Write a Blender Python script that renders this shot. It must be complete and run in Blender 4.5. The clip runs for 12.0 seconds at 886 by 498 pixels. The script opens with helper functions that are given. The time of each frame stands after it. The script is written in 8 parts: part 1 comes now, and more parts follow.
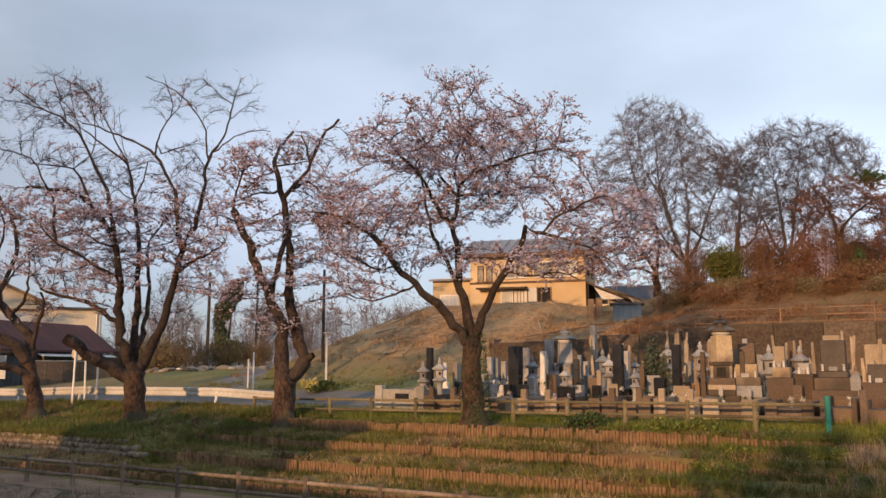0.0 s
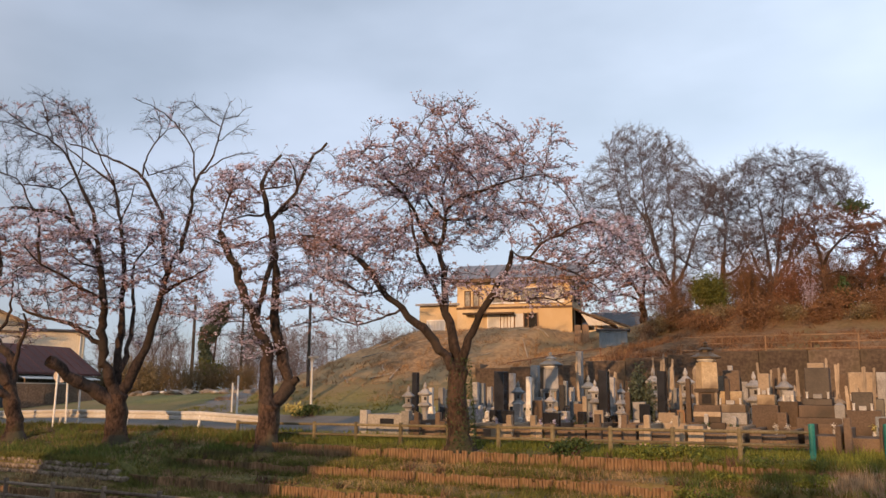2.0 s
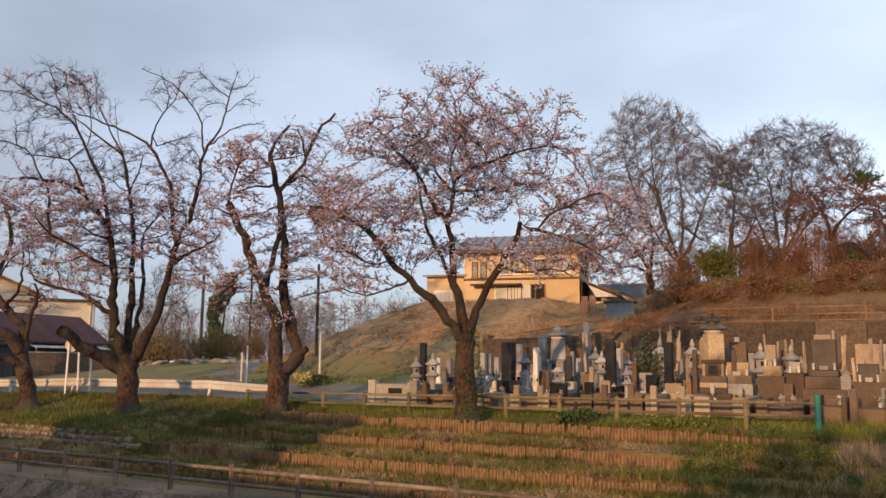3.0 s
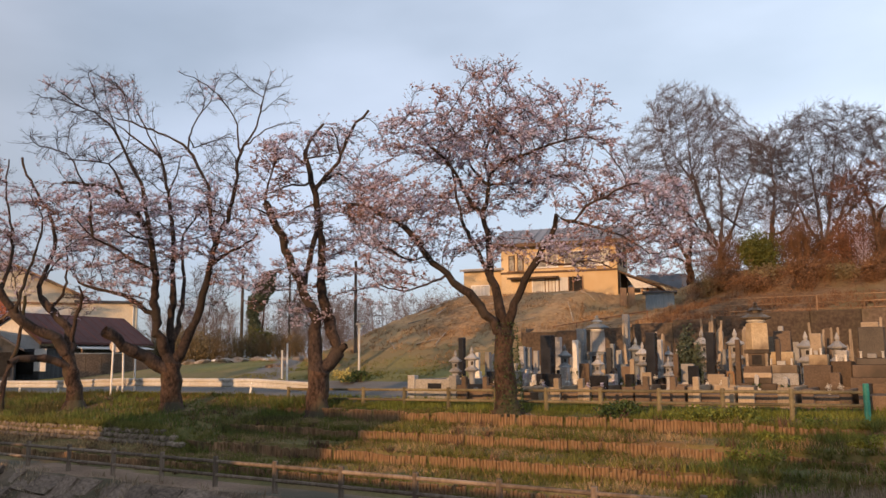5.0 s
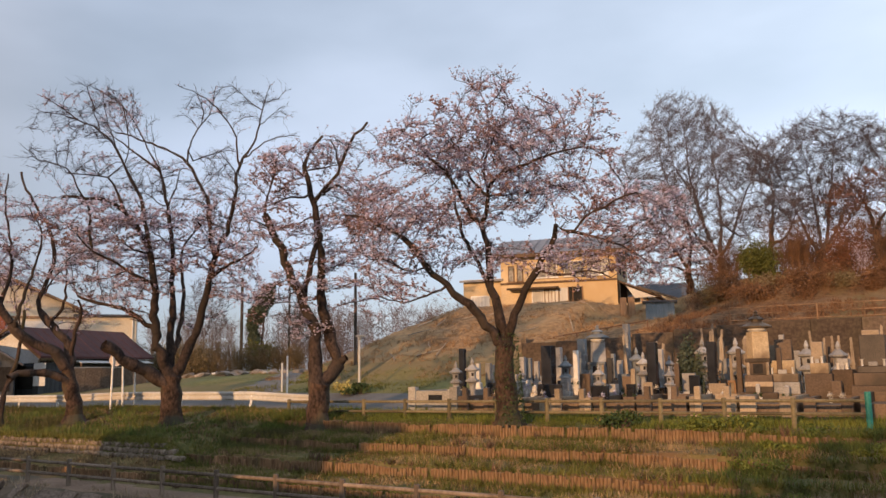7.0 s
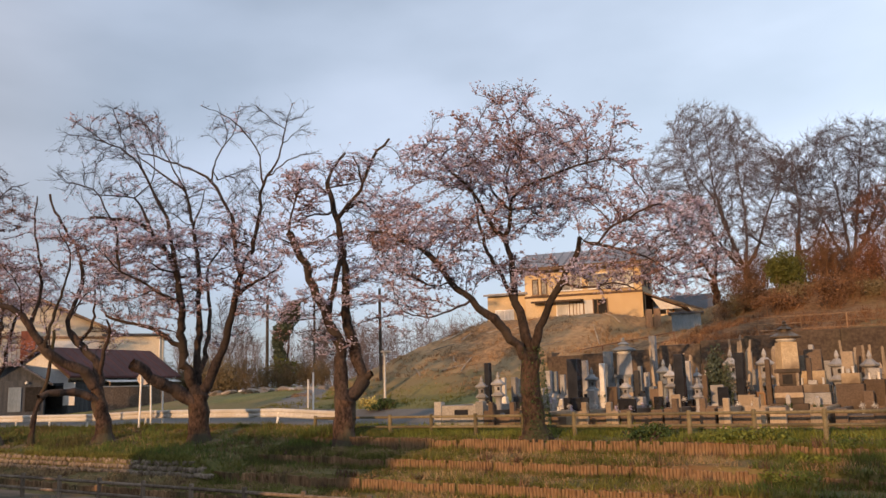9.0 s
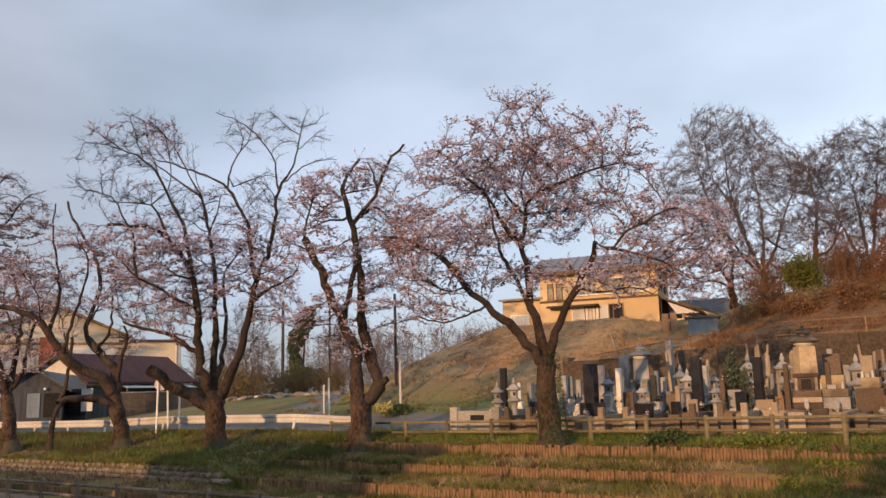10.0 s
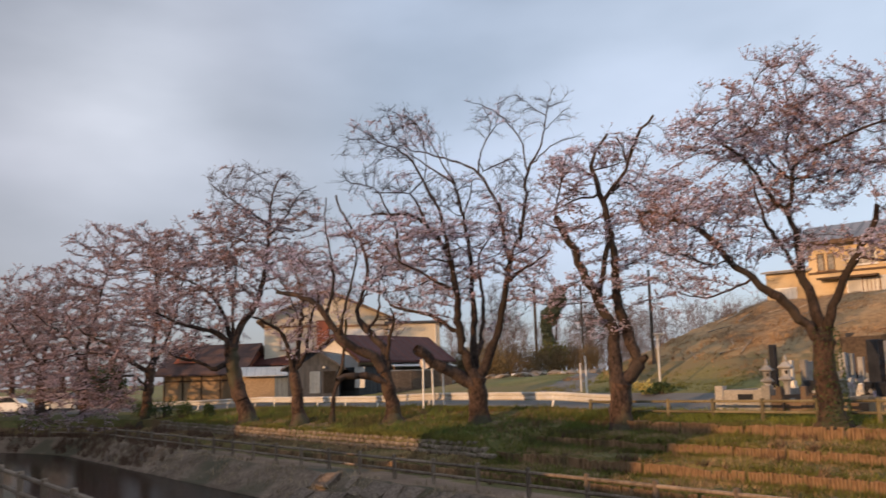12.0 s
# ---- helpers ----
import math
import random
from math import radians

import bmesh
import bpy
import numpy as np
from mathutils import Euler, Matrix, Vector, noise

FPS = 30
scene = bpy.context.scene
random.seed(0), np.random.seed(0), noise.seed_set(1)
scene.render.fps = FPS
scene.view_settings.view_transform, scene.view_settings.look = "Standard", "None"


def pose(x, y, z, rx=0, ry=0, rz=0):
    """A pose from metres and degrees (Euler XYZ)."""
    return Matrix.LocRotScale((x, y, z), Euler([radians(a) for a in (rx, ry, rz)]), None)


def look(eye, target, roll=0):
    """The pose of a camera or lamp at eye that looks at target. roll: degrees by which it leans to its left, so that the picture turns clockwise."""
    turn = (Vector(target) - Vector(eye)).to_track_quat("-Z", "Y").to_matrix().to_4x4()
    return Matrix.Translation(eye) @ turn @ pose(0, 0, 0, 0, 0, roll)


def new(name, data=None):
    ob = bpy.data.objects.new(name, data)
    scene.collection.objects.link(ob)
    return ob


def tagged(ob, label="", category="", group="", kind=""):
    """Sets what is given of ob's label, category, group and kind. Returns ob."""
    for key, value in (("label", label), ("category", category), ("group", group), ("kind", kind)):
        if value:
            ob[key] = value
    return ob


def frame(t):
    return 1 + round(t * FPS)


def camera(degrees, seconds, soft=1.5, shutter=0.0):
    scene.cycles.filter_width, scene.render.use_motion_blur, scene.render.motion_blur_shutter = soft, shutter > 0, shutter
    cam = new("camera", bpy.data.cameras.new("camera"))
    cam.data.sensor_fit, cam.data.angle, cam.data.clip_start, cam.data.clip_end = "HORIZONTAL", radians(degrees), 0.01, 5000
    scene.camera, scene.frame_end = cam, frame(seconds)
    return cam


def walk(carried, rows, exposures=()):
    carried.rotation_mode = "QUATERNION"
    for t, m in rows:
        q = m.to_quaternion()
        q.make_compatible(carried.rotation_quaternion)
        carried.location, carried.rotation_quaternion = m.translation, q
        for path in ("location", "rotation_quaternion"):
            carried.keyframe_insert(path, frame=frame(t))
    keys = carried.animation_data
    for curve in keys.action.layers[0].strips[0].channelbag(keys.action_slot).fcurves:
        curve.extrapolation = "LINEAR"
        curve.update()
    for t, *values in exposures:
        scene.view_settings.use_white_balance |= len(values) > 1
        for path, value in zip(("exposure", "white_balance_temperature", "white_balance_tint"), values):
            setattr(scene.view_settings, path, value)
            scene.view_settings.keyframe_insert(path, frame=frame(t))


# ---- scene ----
cam = camera(55.7, 12.0, shutter=0.2)
PATH = [
    (0, (-0.028, 0.305, 1.62), (-0.026, 2.285, 1.904), 0.0),
    (0.5, (-0.017, 0.368, 1.607), (-0.01, 2.347, 1.898), 0.3),
    (1, (0.01, 0.395, 1.607), (0.041, 2.371, 1.911), 0.3),
    (1.5, (0.018, 0.394, 1.607), (0.05, 2.366, 1.941), 0.2),
    (2, (0.01, 0.293, 1.597), (0.041, 2.263, 1.94), 0.4),
    (2.5, (0.001, 0.227, 1.588), (0.014, 2.199, 1.919), 0.4),
    (3, (-0.029, 0.228, 1.585), (-0.014, 2.209, 1.86), 0.6),
    (3.5, (-0.045, 0.26, 1.583), (-0.069, 2.242, 1.845), 0.5),
    (3.7, (-0.048, 0.262, 1.585), (-0.086, 2.245, 1.84), 0.3),
    (5.5, (-0.059, 0.302, 1.585), (-0.132, 2.283, 1.85), -0.4),
    (6, (-0.073, 0.292, 1.58), (-0.151, 2.273, 1.847), -0.5),
    (6.5, (-0.083, 0.296, 1.58), (-0.166, 2.275, 1.856), -0.7),
    (7, (-0.071, 0.301, 1.582), (-0.139, 2.279, 1.871), -0.8),
    (9, (-0.086, 0.274, 1.586), (-0.208, 2.244, 1.91), -1.5),
    (9.5, (-0.094, 0.279, 1.574), (-0.22, 2.247, 1.904), -1.6),
    (10, (-0.105, 0.264, 1.585), (-0.261, 2.229, 1.922), -1.6),
    (10.5, (-0.144, 0.223, 1.589), (-0.336, 2.182, 1.941), -1.5),
    (11, (-0.164, 0.154, 1.577), (-0.431, 2.102, 1.941), -1.5),
    (11.5, (-0.211, 0.131, 1.564), (-0.653, 2.048, 1.921), -1.4),
    (12, (-0.36, 0.178, 1.577), (-1.082, 2.018, 1.88), -1.5),
]
walk(cam, [(t, look(eye, target, roll)) for t, eye, target, roll in PATH])

# ---- world, sun ----
SUN_AZ, SUN_EL = radians(207), radians(9.0)
sun_dir = Vector((math.sin(SUN_AZ) * math.cos(SUN_EL), math.cos(SUN_AZ) * math.cos(SUN_EL), math.sin(SUN_EL)))
sun = new("sun", bpy.data.lights.new("sun", "SUN"))
sun.data.energy, sun.data.angle, sun.data.color = 4.0, radians(0.6), (1.0, 0.58, 0.29)
sun.matrix_world = look(sun_dir * 100, (0, 0, 0))
world = bpy.data.worlds.new("sky")
scene.world = world
world.use_nodes = True
wn, wl = world.node_tree.nodes, world.node_tree.links
wn.clear()
w_out, w_bg = wn.new("ShaderNodeOutputWorld"), wn.new("ShaderNodeBackground")
w_sky = wn.new("ShaderNodeTexSky")
w_sky.sky_type, w_sky.sun_disc = "NISHITA", False
w_sky.sun_elevation, w_sky.sun_rotation = SUN_EL, SUN_AZ
w_sky.air_density, w_sky.dust_density, w_sky.ozone_density = 1.0, 1.0, 1.0
w_co, w_map = wn.new("ShaderNodeTexCoord"), wn.new("ShaderNodeMapping")
w_map.inputs["Scale"].default_value = (1.0, 1.0, 2.4)
w_noise, w_ramp, w_mix = wn.new("ShaderNodeTexNoise"), wn.new("ShaderNodeValToRGB"), wn.new("ShaderNodeMix")
w_noise.inputs["Scale"].default_value, w_noise.inputs["Detail"].default_value, w_noise.inputs["Roughness"].default_value = 1.9, 5.0, 0.45
w_ramp.color_ramp.elements[0].position, w_ramp.color_ramp.elements[1].position = 0.36, 0.68
w_ramp.color_ramp.elements[0].color, w_ramp.color_ramp.elements[1].color = (0.5, 0.5, 0.5, 1), (0.94, 0.94, 0.94, 1)
w_mix.data_type = "RGBA"
w_mix.inputs["B"].default_value = (7.95, 8.95, 11.1, 1)
w_bg.inputs["Strength"].default_value = 0.096
wl.new(w_co.outputs["Generated"], w_map.inputs["Vector"])
wl.new(w_map.outputs["Vector"], w_noise.inputs["Vector"])
wl.new(w_noise.outputs["Fac"], w_ramp.inputs["Fac"])
wl.new(w_ramp.outputs["Color"], w_mix.inputs["Factor"])
wl.new(w_sky.outputs["Color"], w_mix.inputs["A"])
# the cloud is grey upstream and thins out towards +x, where the sky is clearer and brighter
w_sep, w_side, w_tone, w_mul = wn.new("ShaderNodeSeparateXYZ"), wn.new("ShaderNodeMapRange"), wn.new("ShaderNodeValToRGB"), wn.new("ShaderNodeMix")
w_side.inputs["From Min"].default_value, w_side.inputs["From Max"].default_value = -0.85, 0.55
w_tone.color_ramp.interpolation = "EASE"
w_tone.color_ramp.elements[0].color, w_tone.color_ramp.elements[1].color = (0.73, 0.665, 0.62, 1), (1.27, 1.29, 1.26, 1)
for spot, tone in ((0.2, (0.79, 0.755, 0.725, 1)), (0.36, (0.815, 0.84, 0.855, 1)), (0.55, (0.93, 0.95, 0.955, 1))):
    w_tone.color_ramp.elements.new(spot).color = tone
w_mul.data_type = "RGBA"
w_mul.blend_type = "MULTIPLY"
w_mul.inputs["Factor"].default_value = 1.0
wl.new(w_co.outputs["Generated"], w_sep.inputs["Vector"])
wl.new(w_sep.outputs["X"], w_side.inputs["Value"])
wl.new(w_side.outputs["Result"], w_tone.inputs["Fac"])
wl.new(w_mix.outputs["Result"], w_mul.inputs["A"])
wl.new(w_tone.outputs["Color"], w_mul.inputs["B"])
# one bright billow in the grey cloud upstream
w_far, w_soft, w_lumps, w_lit = wn.new("ShaderNodeVectorMath"), wn.new("ShaderNodeMapRange"), wn.new("ShaderNodeMath"), wn.new("ShaderNodeMix")
w_far.operation = "DISTANCE"
w_far.inputs[1].default_value = (-0.655, 0.69, 0.31)
w_soft.interpolation_type = "SMOOTHSTEP"
w_soft.inputs["From Min"].default_value, w_soft.inputs["From Max"].default_value = 0.18, 0.0
w_lumps.operation = "MULTIPLY"
w_lit.data_type, w_lit.blend_type = "RGBA", "MULTIPLY"
w_lit.inputs["B"].default_value = (1.6, 1.56, 1.48, 1)
wl.new(w_co.outputs["Generated"], w_far.inputs[0])
wl.new(w_far.outputs["Value"], w_soft.inputs["Value"])
wl.new(w_soft.outputs["Result"], w_lumps.inputs[0])
wl.new(w_noise.outputs["Fac"], w_lumps.inputs[1])
wl.new(w_lumps.outputs["Value"], w_lit.inputs["Factor"])
wl.new(w_mul.outputs["Result"], w_lit.inputs["A"])
wl.new(w_lit.outputs["Result"], w_bg.inputs["Color"])
wl.new(w_bg.outputs["Background"], w_out.inputs["Surface"])


# ---- materials ----
def surface(name, dark, light, size=1.0, fine=12.0, rough=0.85, bump=0.3, metal=0.0, third=None, spread=0.12, vary="object", gloss=0.3, stretch=(1, 1, 1), blotch=0.5):
    """A weathered surface: two colours mixed at two scales, a little of a third in stains, and fine relief."""
    m = bpy.data.materials.new(name)
    m.use_nodes = True
    n, l = m.node_tree.nodes, m.node_tree.links
    b = n["Principled BSDF"]
    co, mp = n.new("ShaderNodeTexCoord"), n.new("ShaderNodeMapping")
    mp.inputs["Scale"].default_value = stretch
    l.new(co.outputs["Object"], mp.inputs["Vector"])
    big, small = n.new("ShaderNodeTexNoise"), n.new("ShaderNodeTexNoise")
    big.inputs["Scale"].default_value, big.inputs["Detail"].default_value = size, 5.0
    small.inputs["Scale"].default_value, small.inputs["Detail"].default_value = fine, 4.0
    l.new(mp.outputs["Vector"], big.inputs["Vector"])
    l.new(mp.outputs["Vector"], small.inputs["Vector"])
    add = n.new("ShaderNodeMath")
    add.operation = "MULTIPLY_ADD"
    add.inputs[1].default_value = blotch
    l.new(big.outputs["Fac"], add.inputs[0])
    half = n.new("ShaderNodeMath")
    half.operation = "MULTIPLY"
    half.inputs[1].default_value = 1.0 - blotch
    l.new(small.outputs["Fac"], half.inputs[0])
    l.new(half.outputs["Value"], add.inputs[2])
    ramp = n.new("ShaderNodeValToRGB")
    ramp.color_ramp.elements[0].position, ramp.color_ramp.elements[1].position = 0.5 - spread, 0.5 + spread
    ramp.color_ramp.elements[0].color, ramp.color_ramp.elements[1].color = (*dark, 1), (*light, 1)
    l.new(add.outputs["Value"], ramp.inputs["Fac"])
    colour = ramp.outputs["Color"]
    if third:
        stain, sr, sm = n.new("ShaderNodeTexNoise"), n.new("ShaderNodeValToRGB"), n.new("ShaderNodeMix")
        stain.inputs["Scale"].default_value, stain.inputs["Detail"].default_value = size * 0.47, 6.0
        l.new(mp.outputs["Vector"], stain.inputs["Vector"])
        sr.color_ramp.elements[0].position, sr.color_ramp.elements[1].position = 0.48, 0.62
        l.new(stain.outputs["Fac"], sr.inputs["Fac"])
        sm.data_type = "RGBA"
        sm.inputs["B"].default_value = (*third, 1)
        l.new(sr.outputs["Color"], sm.inputs["Factor"])
        l.new(colour, sm.inputs["A"])
        colour = sm.outputs["Result"]
    if vary:
        hsv, rng = n.new("ShaderNodeHueSaturation"), n.new("ShaderNodeMapRange")
        if vary == "object":
            src = n.new("ShaderNodeObjectInfo").outputs["Random"]
        else:
            src = n.new("ShaderNodeNewGeometry").outputs["Random Per Island"]
        rng.inputs["To Min"].default_value, rng.inputs["To Max"].default_value = 0.72, 1.28
        l.new(src, rng.inputs["Value"])
        l.new(rng.outputs["Result"], hsv.inputs["Value"])
        l.new(colour, hsv.inputs["Color"])
        colour = hsv.outputs["Color"]
    l.new(colour, b.inputs["Base Color"])
    b.inputs["Roughness"].default_value, b.inputs["Metallic"].default_value = rough, metal
    b.inputs["Specular IOR Level"].default_value = gloss
    if bump:
        bp = n.new("ShaderNodeBump")
        bp.inputs["Strength"].default_value, bp.inputs["Distance"].default_value = bump, 0.03
        l.new(small.outputs["Fac"], bp.inputs["Height"])
        l.new(bp.outputs["Normal"], b.inputs["Normal"])
    return m


M = {
    "bark": surface("cherry bark", (0.02, 0.012, 0.009), (0.12, 0.072, 0.048), 1.8, 11, 0.9, 1.0, third=(0.065, 0.058, 0.034), stretch=(1, 1, 0.6)),
    "limb_bark": surface("dark limb bark", (0.014, 0.01, 0.009), (0.085, 0.056, 0.042), 1.8, 11, 0.9, 1.0, third=(0.045, 0.034, 0.026), stretch=(1, 1, 0.6)),
    "branch": surface("branch bark", (0.03, 0.02, 0.018), (0.085, 0.058, 0.05), 2, 14, 0.9, 0.3),
    "grey_bark": surface("grey branch bark", (0.055, 0.047, 0.047), (0.14, 0.115, 0.115), 2, 14, 0.9, 0.3),
    "blossom": surface("cherry blossom", (0.45, 0.36, 0.42), (0.80, 0.745, 0.86), 3, 20, 0.8, 0, vary="island", spread=0.12, third=(0.60, 0.50, 0.58)),
    "blossom_far": surface("brownish cherry blossom", (0.30, 0.195, 0.195), (0.62, 0.50, 0.53), 3, 20, 0.85, 0, vary="island", spread=0.14, third=(0.43, 0.31, 0.32)),
    "bud": surface("reddish brown leaf buds", (0.17, 0.088, 0.075), (0.38, 0.235, 0.205), 3, 20, 0.85, 0, vary="island"),
    "grass": surface("bank grass", (0.06, 0.07, 0.019), (0.17, 0.15, 0.052), 0.35, 5, 0.95, 0.9, third=(0.18, 0.115, 0.055), vary=None),
    "terrace": surface("terrace grass", (0.075, 0.075, 0.02), (0.21, 0.16, 0.06), 0.5, 6, 0.95, 0.9, third=(0.17, 0.10, 0.045), vary=None),
    "dry": surface("dry hillside grass", (0.175, 0.1, 0.046), (0.43, 0.265, 0.128), 0.3, 4, 0.95, 1.0, third=(0.30, 0.21, 0.105), vary=None),
    "scrub": surface("brown scrub and leaf litter", (0.095, 0.055, 0.028), (0.27, 0.16, 0.08), 0.5, 5, 0.95, 1.0, third=(0.17, 0.12, 0.05), vary=None),
    "field": surface("field grass", (0.11, 0.105, 0.03), (0.215, 0.195, 0.062), 0.3, 6, 0.95, 0.7, third=(0.20, 0.15, 0.07), vary=None),
    "asphalt": surface("grey asphalt", (0.12, 0.112, 0.102), (0.20, 0.185, 0.165), 0.6, 30, 0.9, 0.3, vary=None),
    "path": surface("riverside concrete path", (0.17, 0.11, 0.07), (0.31, 0.212, 0.145), 0.5, 14, 0.9, 0.5, third=(0.10, 0.09, 0.06), vary=None),
    "revetment": surface("earthen river bank", (0.095, 0.064, 0.043), (0.25, 0.178, 0.125), 0.7, 6, 0.95, 1.0, third=(0.09, 0.075, 0.045), vary=None),
    "bank_stone": surface("weathered bank stone", (0.10, 0.072, 0.052), (0.27, 0.20, 0.15), 1.0, 9, 0.92, 0.9, third=(0.14, 0.12, 0.075)),
    "earth": surface("trodden reddish earth", (0.13, 0.075, 0.042), (0.30, 0.185, 0.11), 1.2, 9, 0.95, 0.8, third=(0.12, 0.095, 0.045), vary=None),
    "bed": surface("river mud", (0.03, 0.025, 0.02), (0.07, 0.06, 0.045), 0.6, 8, 0.9, 0.5, vary=None),
    "gravel": surface("cemetery gravel", (0.11, 0.075, 0.052), (0.24, 0.17, 0.115), 0.8, 25, 0.95, 0.6, vary=None),
    "log": surface("log stakes", (0.125, 0.069, 0.034), (0.35, 0.205, 0.108), 0.9, 12, 0.9, 0.5, vary="island", third=(0.10, 0.078, 0.038), stretch=(1, 1, 0.3)),
    "fence_low": surface("grey-brown imitation wood", (0.115, 0.083, 0.058), (0.25, 0.19, 0.14), 1, 12, 0.85, 0.4, stretch=(1, 1, 0.3)),
    "fence_up": surface("tan imitation wood", (0.115, 0.093, 0.05), (0.215, 0.175, 0.10), 1, 12, 0.85, 0.4),
    "teal": surface("teal painted steel", (0.018, 0.15, 0.125), (0.045, 0.235, 0.195), 2, 14, 0.5, 0.1),
    "white_steel": surface("white coated steel", (0.62, 0.60, 0.56), (0.82, 0.80, 0.76), 0.6, 8, 0.5, 0.1, third=(0.62, 0.57, 0.50)),
    "concrete": surface("grey concrete", (0.24, 0.225, 0.20), (0.42, 0.39, 0.35), 0.7, 15, 0.9, 0.3, third=(0.18, 0.165, 0.14)),
    "cobble": surface("wall cobbles", (0.135, 0.104, 0.072), (0.32, 0.25, 0.185), 2, 12, 0.9, 0.6),
    "wall_dark": surface("weathered retaining wall", (0.07, 0.05, 0.037), (0.155, 0.115, 0.083), 0.5, 9, 0.95, 0.6, third=(0.075, 0.06, 0.035)),
    "granite": surface("grey granite", (0.20, 0.19, 0.178), (0.44, 0.42, 0.395), 1.5, 45, 0.7, 0.15),
    "granite_blue": surface("blue-grey granite", (0.115, 0.125, 0.13), (0.26, 0.275, 0.28), 1.5, 45, 0.7, 0.15),
    "granite_tan": surface("warm weathered granite", (0.20, 0.15, 0.10), (0.46, 0.36, 0.25), 1.5, 22, 0.8, 0.2, spread=0.2, third=(0.13, 0.097, 0.066)),
    "granite_brown": surface("brown stone", (0.08, 0.055, 0.038), (0.20, 0.14, 0.095), 1.2, 18, 0.8, 0.2, spread=0.22, third=(0.065, 0.05, 0.036)),
    "black": surface("polished black granite", (0.012, 0.012, 0.014), (0.03, 0.03, 0.034), 2, 50, 0.18, 0.0, gloss=0.5),
    "granite_dark": surface("dark brown polished stone", (0.03, 0.024, 0.02), (0.075, 0.058, 0.046), 1.5, 30, 0.5, 0.1),
    "gold_stone": surface("golden tan carved stone", (0.42, 0.31, 0.18), (0.66, 0.51, 0.32), 1.5, 25, 0.7, 0.25, third=(0.20, 0.14, 0.085)),
    "bronze": surface("dark weathered bronze", (0.07, 0.055, 0.04), (0.16, 0.12, 0.08), 2, 20, 0.5, 0.2, metal=0.5),
    "white_stone": surface("pale stone", (0.5, 0.47, 0.42), (0.72, 0.69, 0.64), 2, 30, 0.7, 0.1),
    "new_wood": surface("pale plank wood", (0.22, 0.17, 0.118), (0.45, 0.36, 0.265), 1, 10, 0.8, 0.2, stretch=(4, 4, 0.4)),
    "plaster": surface("ochre plaster", (0.56, 0.42, 0.25), (0.70, 0.55, 0.345), 0.3, 8, 0.9, 0.15, third=(0.52, 0.37, 0.2), vary=None),
    "cream": surface("cream plaster", (0.52, 0.44, 0.32), (0.68, 0.60, 0.46), 0.3, 8, 0.9, 0.15, third=(0.45, 0.39, 0.30), vary=None),
    "pale_wall": surface("pale grey plaster", (0.52, 0.50, 0.47), (0.68, 0.66, 0.62), 0.4, 8, 0.9, 0.15, vary=None),
    "tan_wall": surface("tan clay wall", (0.34, 0.23, 0.13), (0.50, 0.36, 0.22), 0.4, 8, 0.9, 0.2, third=(0.29, 0.2, 0.12)),
    "dark_board": surface("dark weathered boards", (0.036, 0.04, 0.046), (0.095, 0.10, 0.108), 0.6, 10, 0.85, 0.4, stretch=(6, 6, 0.5)),
    "blue_sheet": surface("grey-blue sheet metal", (0.12, 0.15, 0.17), (0.24, 0.275, 0.30), 0.6, 8, 0.6, 0.2, stretch=(6, 6, 0.5)),
    "roof_red": surface("maroon metal roof", (0.065, 0.024, 0.022), (0.115, 0.043, 0.037), 0.5, 8, 0.7, 0.2),
    "roof_brown": surface("brown tile roof", (0.06, 0.035, 0.03), (0.12, 0.072, 0.06), 0.6, 9, 0.8, 0.3),
    "hill_straw": surface("matted brown hillside straw", (0.205, 0.12, 0.058), (0.47, 0.295, 0.152), 0.5, 6, 0.9, 0, vary="island"),
    "roof_dark": surface("dark tile roof", (0.05, 0.048, 0.052), (0.11, 0.105, 0.11), 0.6, 9, 0.55, 0.3),
    "roof_grey": surface("grey metal roof", (0.11, 0.113, 0.125), (0.19, 0.19, 0.205), 0.6, 9, 0.45, 0.2),
    "roof_pale": surface("pale corrugated sheet", (0.42, 0.42, 0.41), (0.62, 0.62, 0.60), 0.6, 9, 0.5, 0.2),
    "brick_red": surface("rust-red cladding", (0.24, 0.075, 0.045), (0.36, 0.13, 0.08), 0.6, 9, 0.85, 0.3),
    "trim": surface("dark brown trim", (0.06, 0.035, 0.02), (0.12, 0.075, 0.045), 1, 10, 0.7, 0.2),
    "wood": surface("weathered timber", (0.17, 0.10, 0.055), (0.32, 0.20, 0.115), 1, 10, 0.85, 0.4, stretch=(4, 4, 0.5)),
    "curtain": surface("white curtain", (0.44, 0.42, 0.38), (0.62, 0.60, 0.56), 1, 6, 0.9, 0.1, stretch=(6, 6, 0.3)),
    "pane": surface("curtained window glass", (0.07, 0.065, 0.06), (0.40, 0.37, 0.32), 1.6, 5, 0.55, 0.0, gloss=0.3),
    # near-black colour stands in for shade inside openings; nothing lies behind it
    "shade_fill": surface("near-black shade for openings", (0.015, 0.013, 0.012), (0.04, 0.035, 0.03), 1, 6, 0.9, 0.0),
    "pole": surface("weathered pole", (0.05, 0.043, 0.037), (0.11, 0.094, 0.08), 0.6, 12, 0.9, 0.2),
    "rust_pipe": surface("rusty pipe", (0.11, 0.05, 0.03), (0.22, 0.11, 0.06), 1, 12, 0.8, 0.2),
    "rubber": surface("tyre rubber", (0.015, 0.015, 0.015), (0.03, 0.03, 0.03), 2, 20, 0.85, 0.1),
    "car_white": surface("white car paint", (0.66, 0.66, 0.66), (0.74, 0.74, 0.74), 0.5, 4, 0.25, 0.0, gloss=0.5),
